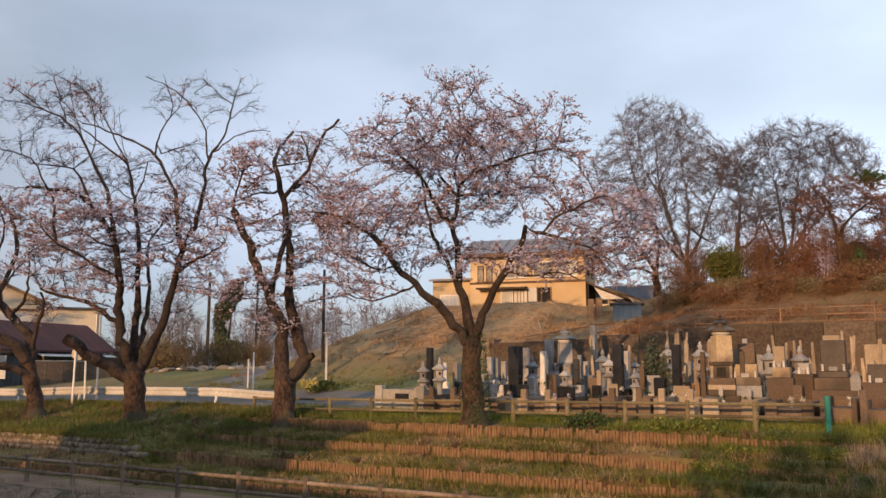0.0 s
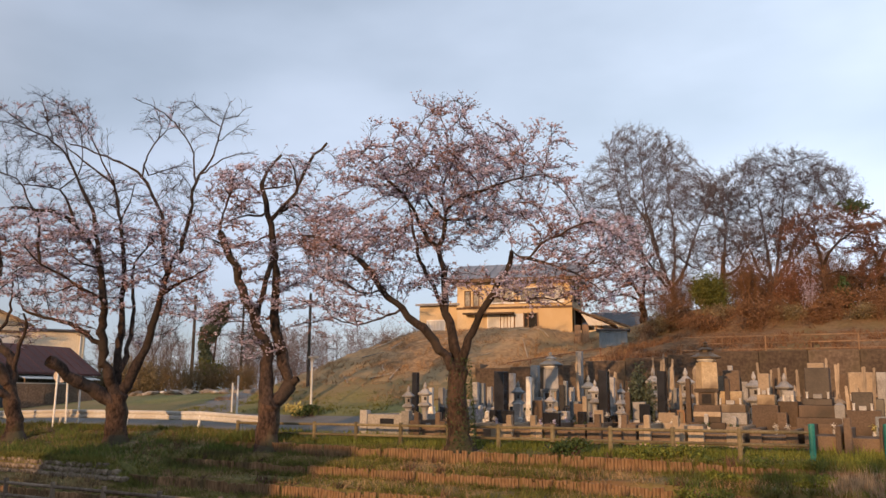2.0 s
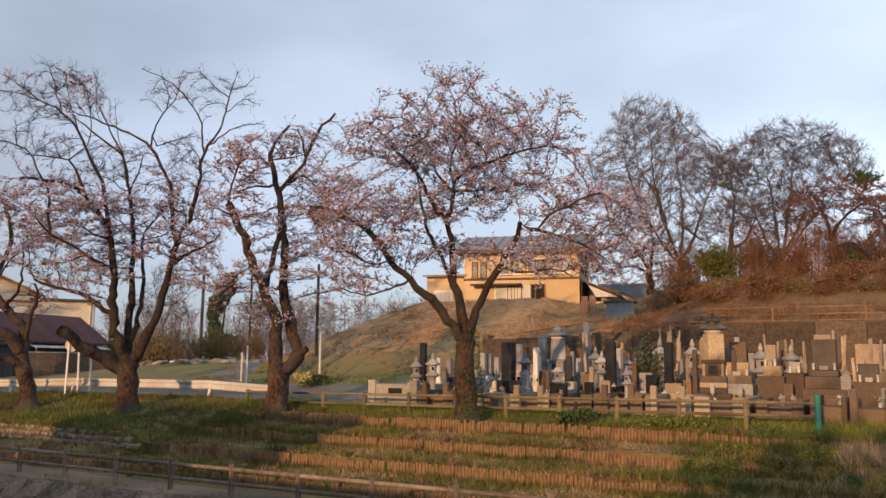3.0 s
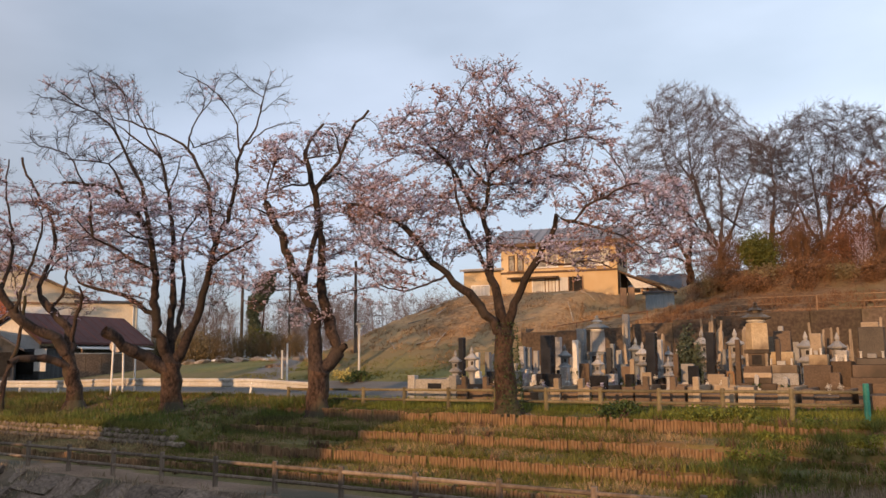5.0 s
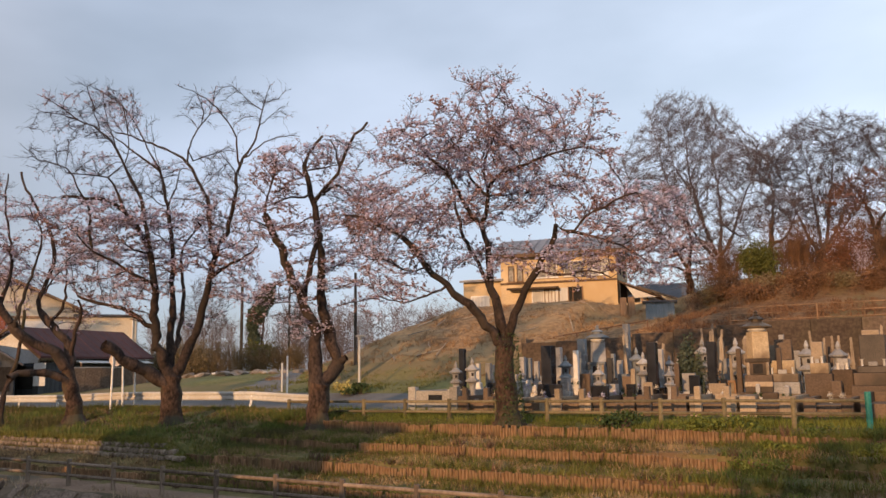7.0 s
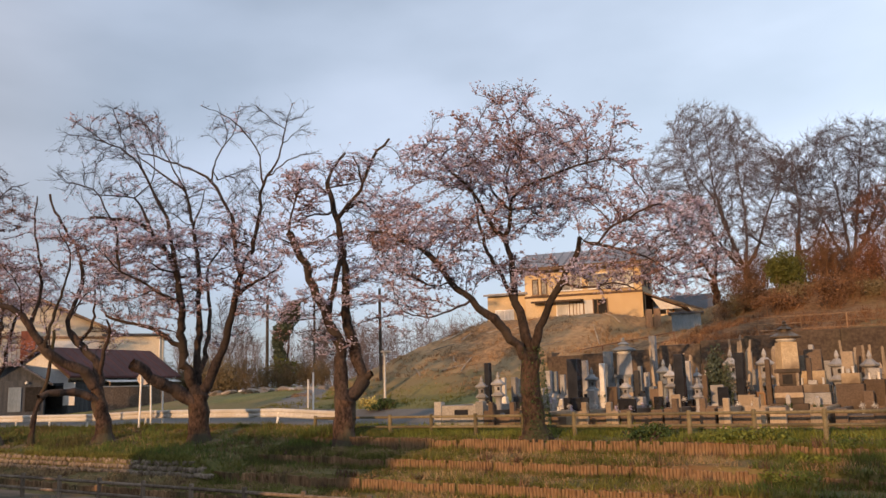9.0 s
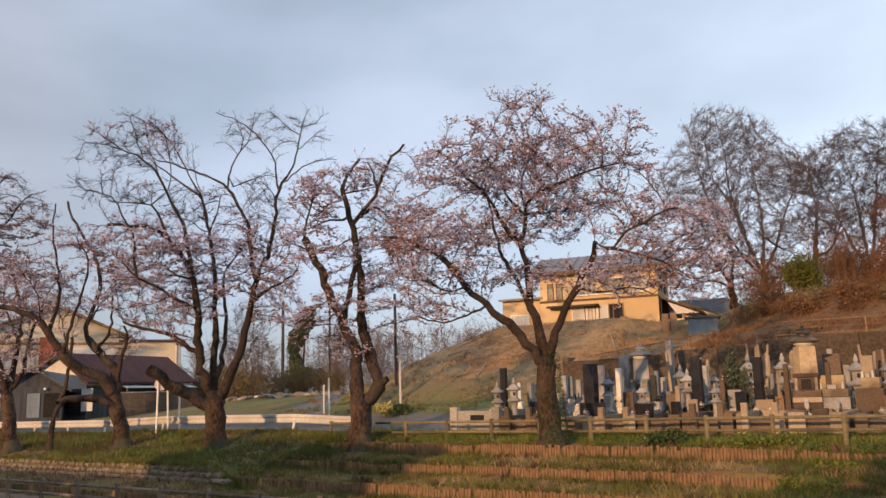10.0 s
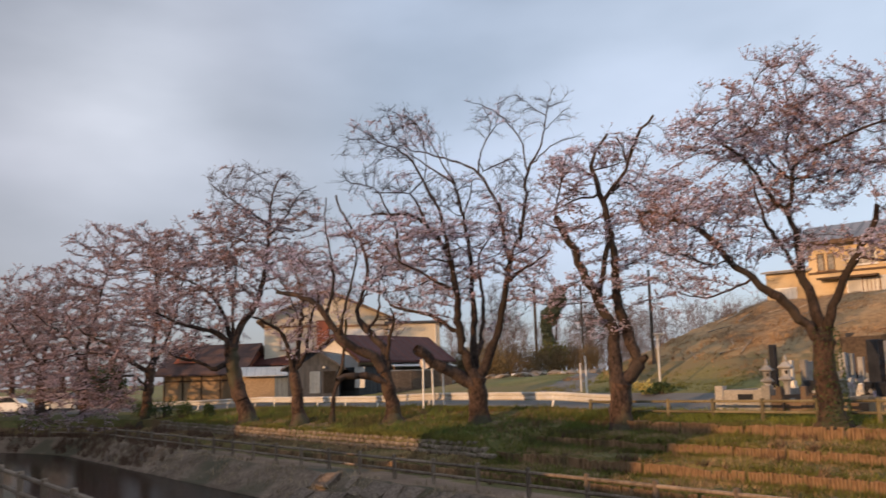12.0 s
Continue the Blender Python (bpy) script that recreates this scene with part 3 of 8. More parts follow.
# ---- trees ----
class Tree:
    """A tree whose main limbs are drawn and whose finer branches grow out to fill clouds of twigs."""
    name, label, category = "cherry_tree", "old cherry tree with dark bark and opening pink blossom", "tree"
    bark, limb_bark, twig, bloom = "bark", "limb_bark", "branch", "blossom"
    blooms, bloom_size, twigs, side, tip, fill, flat = 6.6, 0.035, 5, 2, 0.0105, 5.1, 0.3
    layer, gap, drive, lift, wave, spray, hair = 0.95, -0.02, 0.55, 0.03, 0.13, 0.6, 0.006
    along, bare, mixed, sparse, thin, brown, bud = 0.75, 99.0, 0.55, 0.34, -0.2, 0.24, "bud"
    count = 0

    def __init__(self, x, y, z, heading, label="", bloom="", bare=None):
        ground = ground_at(x, y)
        self.place, self.drop = pose(x, y, z, 0, 0, heading), max(0.25, z - ground + 0.25)
        self.pos, self.parent, self.rad, self.limb_of, self.points, self.limbs = [], [], [], [], [], 0
        Tree.count += 1
        self.rng, self.seed = np.random.default_rng(100 + Tree.count), Tree.count * 9.7
        self.label = label or self.label
        if bare is not None:
            self.bare = bare
        if bloom:
            self.bloom = bloom

    def limb(self, r0, r1, *pts):
        pts = [np.array(p, float) for p in pts]
        if not self.pos:
            self.pos, self.parent, self.rad = [pts[0] - (0, 0, self.drop)], [-1], [r0 * 1.75]
            self.pos.append(pts[0] + (0, 0, 0.08))
            self.parent.append(0)
            self.rad.append(r0 * 1.3)
            self.limb_of = [0, 0]
        p = np.array(self.pos)
        last = int(((p - pts[0]) ** 2).sum(1).argmin())
        ext = [2 * pts[0] - pts[1]] + pts + [2 * pts[-1] - pts[-2]]
        length = sum(np.linalg.norm(b - a) for a, b in zip(pts, pts[1:]))
        done = 0.0
        for i in range(1, len(ext) - 2):
            a, b, c, d = ext[i - 1:i + 3]
            span = np.linalg.norm(c - b)
            n = max(1, int(span / 0.28))
            for k in range(1, n + 1):
                t = k / n
                v = 0.5 * (2 * b + (c - a) * t + (2 * a - 5 * b + 4 * c - d) * t * t + (3 * b - a - 3 * c + d) * t ** 3)
                f = (done + span * t) / length
                r = r0 + (r1 - r0) * f ** 0.65
                self.pos.append(v + self.rng.normal(0, 0.02 + 0.09 * r, 3) * (0.4 if r > 0.25 else 1))
                self.parent.append(last)
                self.rad.append(r)
                self.limb_of.append(self.limbs)
                last = len(self.pos) - 1
            done += span
        self.limbs += 1

    def cloud(self, n, centre, radii):
        n = int(n * self.fill)
        d = self.rng.normal(size=(n, 3))
        d = d / np.linalg.norm(d, axis=1)[:, None] * self.rng.random((n, 1)) ** 0.42 * 1.06
        p = np.array(centre) + d * np.array(radii)
        shelf = np.array([noise.noise((a * 0.33 + self.seed, b * 0.33, c * self.layer)) for a, b, c in p])
        self.points.append(p[shelf + self.rng.normal(0, 0.1, n) > self.gap])

    def grow(self):
        """Side branches that reach out for the clouds' points, each from the nearest limb."""
        rng = self.rng
        pts = np.concatenate(self.points)
        pts = pts[rng.random(len(pts)) < self.sparse * np.where(pts[:, 2] > self.bare, self.mixed, 1.0)]
        pos, parent, limbs = np.array(self.pos, float), list(self.parent), len(self.pos)
        if not len(pts):
            return pos, np.array(parent), limbs
        d2 = ((pts[:, None] - pos[None]) ** 2).sum(-1)
        d2[:, :6] += 100
        near, dist = d2.argmin(1), np.sqrt(d2.min(1))
        step, kill, reach = 0.27, 0.34, 4.5
        alive = np.ones(len(pts), bool)
        heading = np.zeros_like(pos)
        heading[1:] = pos[1:] - pos[np.array(parent[1:])]
        heading /= np.linalg.norm(heading, axis=1)[:, None] + 1e-9
        kids = np.zeros(len(pos), int)
        for _ in range(40):
            on = alive & (dist < reach)
            if not on.any():
                break
            way = pts[on] - pos[near[on]]
            way /= np.linalg.norm(way, axis=1)[:, None] + 1e-6
            ahead = (way * heading[near[on]]).sum(1) > np.where(near[on] < limbs, -0.6, 0.25)
            pull = np.zeros_like(pos)
            np.add.at(pull, near[on][ahead], way[ahead])
            who = np.flatnonzero(np.abs(pull).sum(1) > 1e-6)
            who = who[kids[who] < np.where(who < limbs, 2, 3)]
            if not len(who):
                break
            go = pull[who] / (np.linalg.norm(pull[who], axis=1)[:, None] + 1e-6)
            grown = (who >= limbs)[:, None]
            # the first step off a limb leans along it
            go = go + heading[who] * np.where(grown, self.drive, 0.7) + rng.normal(0, self.wave, go.shape) + np.array([0, 0, self.lift])
            go /= np.linalg.norm(go, axis=1)[:, None]
            fresh = pos[who] + step * go
            heading = np.concatenate([heading, go])
            kids[who] += 1
            first = len(pos)
            pos = np.concatenate([pos, fresh])
            parent += who.tolist()
            kids = np.concatenate([kids, np.zeros(len(fresh), int)])
            nd = np.sqrt(((pts[:, None] - fresh[None]) ** 2).sum(-1))
            best = nd.argmin(1)
            better = nd[np.arange(len(pts)), best] < dist
            near[better], dist[better] = first + best[better], nd[np.arange(len(pts)), best][better]
            alive &= dist > kill
        return pos, np.array(parent), limbs

    def finish(self):
        rng = self.rng
        pos, parent, limbs = self.grow()
        n = len(pos)
        flow = np.zeros(n)
        kids = np.bincount(parent[1:], minlength=n)
        power = 2.2
        flow[kids == 0] = self.tip ** power
        for i in range(n - 1, 0, -1):
            if flow[i] == 0:
                flow[i] = self.tip ** power
            flow[parent[i]] += flow[i]
        rad = flow ** (1 / power)
        rad[:limbs] = np.maximum(np.array(self.rad), np.minimum(rad[:limbs], 0.05))
        rad[limbs:] = np.minimum(rad[limbs:], 0.05)
        way = np.zeros_like(pos)
        way[1:] = pos[1:] - pos[parent[1:]]
        way[0] = (0, 0, 1)
        way /= np.linalg.norm(way, axis=1)[:, None] + 1e-9
        main = np.full(n, -1)
        for i in range(1, n):
            p = parent[i]
            if main[p] < 0 or rad[i] > rad[main[p]]:
                main[p] = i
        child = np.arange(1, n)
        par = parent[1:]
        isdaughter = (main[par] == child) & (rad[par] < 2.2 * rad[child] + 0.01)
        r_start = np.where(isdaughter, rad[par], rad[child] * 1.15)
        w_start = np.where(isdaughter[:, None], way[par], way[child])
        tree = thing(self.name, self.place, self.label, self.category, "trees along the river bank")

        def tubes(sel, sides):
            k = len(sel)
            rings = []
            for centre, axis, r in ((pos[par[sel]], w_start[sel], r_start[sel]), (pos[child[sel]], way[child[sel]], rad[child[sel]])):
                ref = np.where(np.abs(axis[:, 1:2]) < 0.85, np.array([[0.0, 1, 0]]), np.array([[1.0, 0, 0]]))
                u = np.cross(axis, ref)
                u /= np.linalg.norm(u, axis=1)[:, None] + 1e-9
                v = np.cross(axis, u)
                a = np.arange(sides) * 2 * np.pi / sides
                ring = centre[:, None] + r[:, None, None] * (np.cos(a)[None, :, None] * u[:, None] + np.sin(a)[None, :, None] * v[:, None])
                if sides > 6:
                    # burrs and folds in the bark
                    knob = np.array([noise.fractal(Vector(p) * 2.6 + Vector((self.seed, 0, 0)), 0.8, 2.1, 3) for p in ring.reshape(-1, 3)]).reshape(k, sides, 1)
                    ring = ring + (ring - centre[:, None]) * np.clip(knob * 0.3, -0.25, 0.4)
                rings.append(ring)
            verts = np.concatenate(rings, 1).reshape(-1, 3)
            j = np.arange(sides)
            one = np.stack([j, (j + 1) % sides, sides + (j + 1) % sides, sides + j], -1)
            quads = (one[None] + (np.arange(k) * 2 * sides)[:, None, None]).reshape(-1, 4)
            return verts, quads

        def joined(groups):
            vs, qs, off = [], [], 0
            for v, q in groups:
                vs.append(v)
                qs.append(q + off)
                off += len(v)
            return np.concatenate(vs), np.concatenate(qs)

        thick = np.flatnonzero(rad[child] > 0.045)
        mid = np.flatnonzero((rad[child] <= 0.045) & (rad[child] > 0.018))
        thin = np.flatnonzero(rad[child] <= 0.018)
        owner = np.zeros(n, int)
        owner[:limbs] = self.limb_of
        for i in range(limbs, n):
            owner[i] = owner[parent[i]]
        for k in range(self.limbs):
            mine = thick[owner[child[thick]] == k]
            if len(mine):
                v, q = tubes(mine, 11)
                part("limb" if k else "trunk", raw_mesh("limb", v, np.zeros((0, 3), int), q, M[self.limb_bark if k else self.bark], True), tree)
        v, q = joined([tubes(mid, 5), tubes(thin, 3)])
        # sprays of fine twigs on the outer branches, with side twigs on each
        outer = np.flatnonzero((rad < 0.028) & ((np.arange(n) >= limbs) | (rng.random(n) < 0.35)))
        outer = outer[outer > 1]
        src = np.repeat(outer, self.twigs)
        base = pos[src] - way[src] * rng.random((len(src), 1)) * 0.27
        d = way[src] * self.along + rng.normal(0, 0.6, (len(src), 3)) * np.array([1, 1, self.flat]) + np.array([0, 0, 0.12 + 0.6 * self.lift])
        d /= np.linalg.norm(d, axis=1)[:, None]
        ln = rng.uniform(0.3, 1.0, (len(src), 1)) * self.spray * np.where(base[:, 2:] > self.bare, 1.05, 1.0)
        roots, ways, lens = [base], [d], [ln]
        for _ in range(self.side):
            t = rng.uniform(0.25, 0.9, (len(src), 1))
            d2 = d * 0.8 + rng.normal(0, 0.55, d.shape) * np.array([1, 1, 0.4 + 0.5 * self.flat]) + np.array([0, 0, 0.1])
            d2 /= np.linalg.norm(d2, axis=1)[:, None]
            roots.append(base + d * ln * t), ways.append(d2), lens.append(ln * rng.uniform(0.25, 0.6, ln.shape))
        base, d, ln = np.concatenate(roots), np.concatenate(ways), np.concatenate(lens)
        tipp = base + d * ln
        side = np.cross(d, rng.normal(size=d.shape))
        side /= np.linalg.norm(side, axis=1)[:, None] + 1e-9
        side2 = np.cross(d, side)
        r = self.hair
        tw = np.stack([base + side * r, base - side * r * 0.5 + side2 * r * 0.87, base - side * r * 0.5 - side2 * r * 0.87, tipp], 1).reshape(-1, 3)
        one = np.array([[0, 1, 3], [1, 2, 3], [2, 0, 3]])
        tris = (one[None] + (np.arange(len(base)) * 4)[:, None, None]).reshape(-1, 3) + len(v)
        tagged(part("crown", raw_mesh("crown", np.concatenate([v, tw]), tris, q, M[self.twig], False), tree), kind="stuff")
        # flower clusters in clumps along the twigs, and leaf buds between them
        nb = int(len(src) * self.blooms)
        if nb:
            pick = rng.integers(0, len(base), nb)
            c = base[pick] + d[pick] * ln[pick] * rng.uniform(0.2, 1.05, (nb, 1)) + rng.normal(0, 0.015, (nb, 3))
            flush = np.array([noise.noise((p[0] * 0.4 + self.seed, p[1] * 0.4, p[2] * 1.3)) + 0.6 * noise.noise((p[0] * 2.3, p[1] * 2.3 + self.seed, p[2] * 3.5)) for p in c])
            high = np.clip((c[:, 2] - self.bare) / 1.5, 0, 1)
            keep = (flush + rng.normal(0, 0.15, nb) - 0.75 * high) > self.thin
            c, flush = c[keep], flush[keep]
            nb = len(c)
            size = self.bloom_size * rng.uniform(0.45, 1.4, (nb, 1, 1))
            tetra = np.array([[1, 0, -0.5], [-0.5, 0.87, -0.5], [-0.5, -0.87, -0.5], [0, 0, 0.9]], float)
            shape = tetra[None] * rng.uniform(0.6, 1.35, (nb, 4, 1)) * np.sign(rng.normal(size=(nb, 1, 1))) * np.array([1.2, 1.2, 0.8])
            turn = rng.random(nb) * 6.28
            co, si = np.cos(turn), np.sin(turn)
            sx = shape[:, :, 0] * co[:, None] - shape[:, :, 1] * si[:, None]
            sy = shape[:, :, 0] * si[:, None] + shape[:, :, 1] * co[:, None]
            shape = np.stack([sx, sy, shape[:, :, 2]], -1)
            bv = c[:, None] + shape * size
            of = np.array([[0, 1, 3], [1, 2, 3], [2, 0, 3]])
            browner = np.array([noise.noise((p[0] * 0.5, p[1] * 0.5 - self.seed, p[2] * 0.9)) for p in c]) + rng.normal(0, 0.22, nb) > self.brown
            for name, mine, mat in (("blossom", ~browner, self.bloom), ("leaf_bud", browner, self.bud)):
                k = int(mine.sum())
                if k:
                    bt = (of[None] + (np.arange(k) * 4)[:, None, None]).reshape(-1, 3)
                    tagged(part(name, raw_mesh(name, bv[mine].reshape(-1, 3), bt, np.zeros((0, 4), int), M[mat], False), tree), kind="stuff")
        return tree


class FarCherry(Tree):
    label = "cherry tree farther up the bank with brown-pink blossom"
    blooms, bloom_size, twigs, side, tip, fill, hair, gap, sparse, layer, brown = 5.4, 0.05, 5, 1, 0.0075, 5.5, 0.0105, -0.3, 0.245, 0.75, 0.42
    flat, wave, spray = 0.22, 0.09, 0.68
    bloom = "blossom_far"


class BareTree(Tree):
    name, label = "bare_tree", "tall leafless tree with fine grey-brown branches"
    bark, limb_bark, twig, bloom = "grey_bark", "grey_bark", "grey_bark", "bud"
    blooms, bloom_size, twigs, side, tip, fill, flat = 0.0, 0.03, 5, 2, 0.007, 3.9, 0.8
    layer, gap, drive, lift, wave, spray, hair = 0.4, -0.35, 1.15, 0.22, 0.05, 0.95, 0.0105
    along, sparse = 1.0, 0.55


tree_d = Tree(1.10, 29.08, -0.10, -2.2)
tree_d.limb(0.4, 0.3, (-0.0, -0.0, -0.04), (-0.07, 0.0, 0.95), (-0.1, 0.0, 1.8), (-0.08, 0.0, 2.48))
tree_d.limb(0.21, 0.05, (-0.12, 0.0, 2.42), (-0.72, -0.28, 3.25), (-1.44, -0.62, 4.05), (-2.0, -0.94, 4.5), (-2.64, -1.25, 5.13), (-2.98, -1.56, 5.66), (-3.51, -1.88, 6.18), (-4.4, -2.19, 6.6), (-5.08, -2.5, 6.71))
tree_d.limb(0.22, 0.06, (-0.08, 0.0, 2.48), (-0.22, 0.1, 3.3), (-0.25, 0.14, 3.82), (-0.51, 0.29, 4.52), (-0.57, 0.43, 5.33), (-0.71, 0.57, 6.36), (-0.77, 0.71, 6.89), (-0.57, 0.86, 7.54), (-0.57, 1.0, 8.19))
tree_d.limb(0.07, 0.02, (-0.57, 1.0, 8.19), (-0.7, 1.28, 8.89), (-0.58, 1.56, 9.71), (-0.2, 1.84, 10.54), (0.41, 2.12, 11.13), (1.32, 2.4, 11.47))
tree_d.limb(0.08, 0.02, (-0.57, 1.0, 8.09), (-0.19, 0.4, 8.57), (0.6, -0.2, 8.69), (1.55, -0.8, 8.91), (2.56, -1.4, 9.0), (3.24, -2.0, 8.73))
tree_d.limb(0.1, 0.02, (-0.75, 0.8, 6.81), (-1.3, 0.42, 7.36), (-1.68, 0.03, 8.09), (-2.06, -0.35, 8.61), (-2.62, -0.73, 9.09), (-3.07, -1.12, 9.63), (-3.61, -1.5, 9.82))
tree_d.limb(0.07, 0.02, (-0.57, 1.0, 7.88), (-1.14, 1.5, 8.63), (-1.48, 2.0, 9.62), (-2.05, 2.5, 10.64), (-2.42, 3.0, 11.59))
tree_d.limb(0.18, 0.08, (-0.02, 0.0, 2.48), (0.3, -0.28, 3.55), (0.75, -0.64, 4.62), (1.22, -0.96, 5.25), (1.59, -1.28, 6.05), (1.67, -1.6, 6.38))
tree_d.limb(0.08, 0.02, (1.66, -1.6, 6.34), (2.15, -2.0, 6.08), (2.61, -2.4, 6.51), (3.37, -2.8, 6.85), (4.02, -3.2, 7.06))
tree_d.limb(0.06, 0.02, (1.94, -1.6, 6.19), (2.93, -1.73, 5.88), (3.73, -1.87, 5.58), (4.51, -2.0, 5.01))
tree_d.limb(0.06, 0.02, (1.07, -1.2, 4.93), (1.83, -1.6, 4.74), (2.61, -2.0, 4.8), (3.28, -2.4, 4.52))
tree_d.limb(0.11, 0.03, (-0.45, 0.3, 4.32), (-1.01, 0.74, 5.47), (-1.48, 1.18, 6.46), (-1.73, 1.62, 7.38), (-1.91, 2.06, 8.54), (-2.11, 2.5, 9.53))
tree_d.limb(0.04, 0.01, (-0.55, 2.2, 9.99), (-0.52, 2.35, 11.14), (-0.68, 2.5, 12.1), (-1.08, 2.65, 12.7), (-1.79, 2.8, 13.05))
tree_d.limb(0.03, 0.01, (-0.55, 2.5, 11.75), (-0.08, 2.73, 12.4), (0.25, 2.97, 12.9), (0.75, 3.2, 13.15))
tree_d.limb(0.05, 0.02, (-1.95, -0.8, 4.48), (-2.62, -1.37, 4.18), (-3.29, -1.93, 3.91), (-4.03, -2.5, 4.09))
tree_d.limb(0.05, 0.02, (-0.57, 1.0, 7.98), (0.43, 2.0, 8.19), (1.75, 3.0, 8.61), (3.15, 4.0, 8.93))
tree_d.limb(0.04, 0.015, (-2.64, -1.2, 5.14), (-3.05, -2.2, 4.87), (-3.5, -3.2, 5.04), (-4.04, -4.2, 5.03))
tree_d.cloud(520, (-0.5, -0.0, 9.71), (3.1, 4.2, 1.46))
tree_d.cloud(420, (-2.31, -1.0, 9.25), (1.84, 3.2, 1.16))
tree_d.cloud(460, (1.81, -0.0, 9.68), (2.13, 3.4, 1.26))
tree_d.cloud(380, (-3.69, -2.0, 6.63), (1.94, 2.6, 0.58))
tree_d.cloud(330, (2.62, -1.5, 7.72), (1.75, 2.8, 1.16))
tree_d.cloud(260, (-2.05, 1.0, 7.89), (1.75, 3.5, 1.07))
tree_d.cloud(330, (3.45, -2.0, 5.93), (1.65, 2.2, 0.97))
tree_d.cloud(160, (4.69, -2.0, 5.28), (1.16, 1.8, 0.97))
tree_d.cloud(46, (-0.64, 2.8, 12.85), (1.20, 1.0, 0.38))
tree_d.cloud(120, (-3.04, -1.0, 5.3), (1.84, 2.8, 0.95))
tree_d.cloud(260, (0.83, 1.5, 8.08), (1.94, 3.2, 1.07))
tree_d.cloud(120, (-0.79, 0.0, 5.87), (1.36, 2.2, 0.97))
tree_d.cloud(110, (2.18, -1.8, 5.04), (1.36, 1.8, 0.68))
tree_d.cloud(180, (4.5, -1.6, 6.5), (1.3, 2.0, 1.0))
tree_d.cloud(150, (-3.91, -0.5, 8.35), (1.16, 2.4, 0.74))
tree_d.cloud(70, (-4.42, -2.0, 5.98), (0.97, 1.8, 0.58))
tree_d.finish()

tree_b = Tree(-12.42, 34.64, -0.47, 19.8, "old cherry tree with bare upper twigs and blossom low down", bare=8.6)
tree_b.fill, tree_b.mixed = 7.5, 0.75
tree_b.limb(0.43, 0.37, (0.0, 0.0, -0.0), (-0.03, 0.0, 1.05), (-0.03, -0.0, 2.0))
tree_b.limb(0.26, 0.05, (-0.21, -0.0, 2.07), (-0.63, -0.22, 3.31), (-0.73, -0.44, 4.43), (-0.74, -0.67, 5.54), (-1.02, -0.89, 6.87), (-1.37, -1.11, 7.73), (-1.8, -1.33, 8.24), (-2.44, -1.56, 8.83), (-3.33, -1.78, 8.94), (-4.22, -2.0, 8.89))
tree_b.limb(0.11, 0.02, (-1.06, -1.0, 6.9), (-1.24, -1.29, 8.17), (-1.43, -1.57, 9.12), (-1.98, -1.86, 10.04), (-2.32, -2.14, 10.84), (-2.94, -2.43, 11.48), (-3.71, -2.71, 11.76), (-4.48, -3.0, 12.25))
tree_b.limb(0.09, 0.03, (-0.81, -0.8, 5.75), (-1.58, -1.2, 6.02), (-2.3, -1.6, 6.49), (-3.09, -2.0, 6.84), (-3.56, -2.4, 7.29))
tree_b.limb(0.07, 0.02, (-3.09, -2.0, 6.84), (-3.17, -2.28, 7.65), (-3.24, -2.56, 8.46), (-3.63, -2.84, 9.13), (-4.03, -3.12, 9.78), (-4.93, -3.4, 9.95))
tree_b.limb(0.2, 0.03, (-0.02, 0.2, 2.18), (-0.16, 0.44, 3.57), (-0.06, 0.69, 4.75), (-0.13, 0.93, 6.2), (-0.14, 1.18, 7.44), (-0.36, 1.42, 8.7), (-0.54, 1.67, 9.98), (-0.83, 1.91, 11.02), (-1.68, 2.16, 11.71), (-2.65, 2.4, 12.5))
tree_b.limb(0.13, 0.03, (0.01, 0.3, 2.87), (0.29, 0.84, 4.42), (0.35, 1.38, 5.78), (0.21, 1.92, 7.31), (0.71, 2.46, 8.43), (1.49, 3.0, 9.48))
tree_b.limb(0.24, 0.012, (0.22, 0.0, 2.07), (0.66, -0.08, 3.33), (1.05, -0.15, 4.49), (1.28, -0.23, 5.66), (1.4, -0.31, 6.36), (1.59, -0.38, 7.31), (2.0, -0.46, 8.04), (2.25, -0.54, 9.24), (2.36, -0.62, 10.45), (2.55, -0.69, 11.18), (2.99, -0.77, 11.82), (3.29, -0.85, 12.95), (3.48, -0.92, 13.95), (3.65, -1.0, 14.45))
tree_b.limb(0.12, 0.03, (1.44, -0.4, 7.06), (1.33, -0.09, 8.3), (1.23, 0.23, 9.32), (0.81, 0.54, 10.34), (0.31, 0.86, 11.24), (-0.4, 1.17, 11.76), (-1.46, 1.49, 12.24), (-2.63, 1.8, 12.64))
tree_b.limb(0.05, 0.015, (0.32, 1.0, 11.23), (0.5, 1.3, 12.39), (1.06, 1.6, 13.43), (1.4, 1.9, 14.35), (1.5, 2.2, 15.27))
tree_b.limb(0.05, 0.015, (2.4, -0.7, 10.8), (2.27, -1.0, 11.94), (1.88, -1.3, 12.55), (1.4, -1.6, 13.01), (0.7, -1.9, 13.43), (-0.14, -2.2, 13.64))
tree_b.limb(0.1, 0.04, (1.35, -0.3, 6.08), (1.93, -0.93, 6.43), (2.54, -1.57, 6.72), (3.13, -2.2, 7.13))
tree_b.limb(0.045, 0.015, (2.55, -0.8, 11.04), (3.2, -1.07, 11.64), (3.97, -1.33, 12.06), (4.88, -1.6, 12.1))
tree_b.limb(0.03, 0.01, (3.27, -0.9, 13.31), (2.69, -0.65, 13.82), (2.15, -0.4, 14.42))
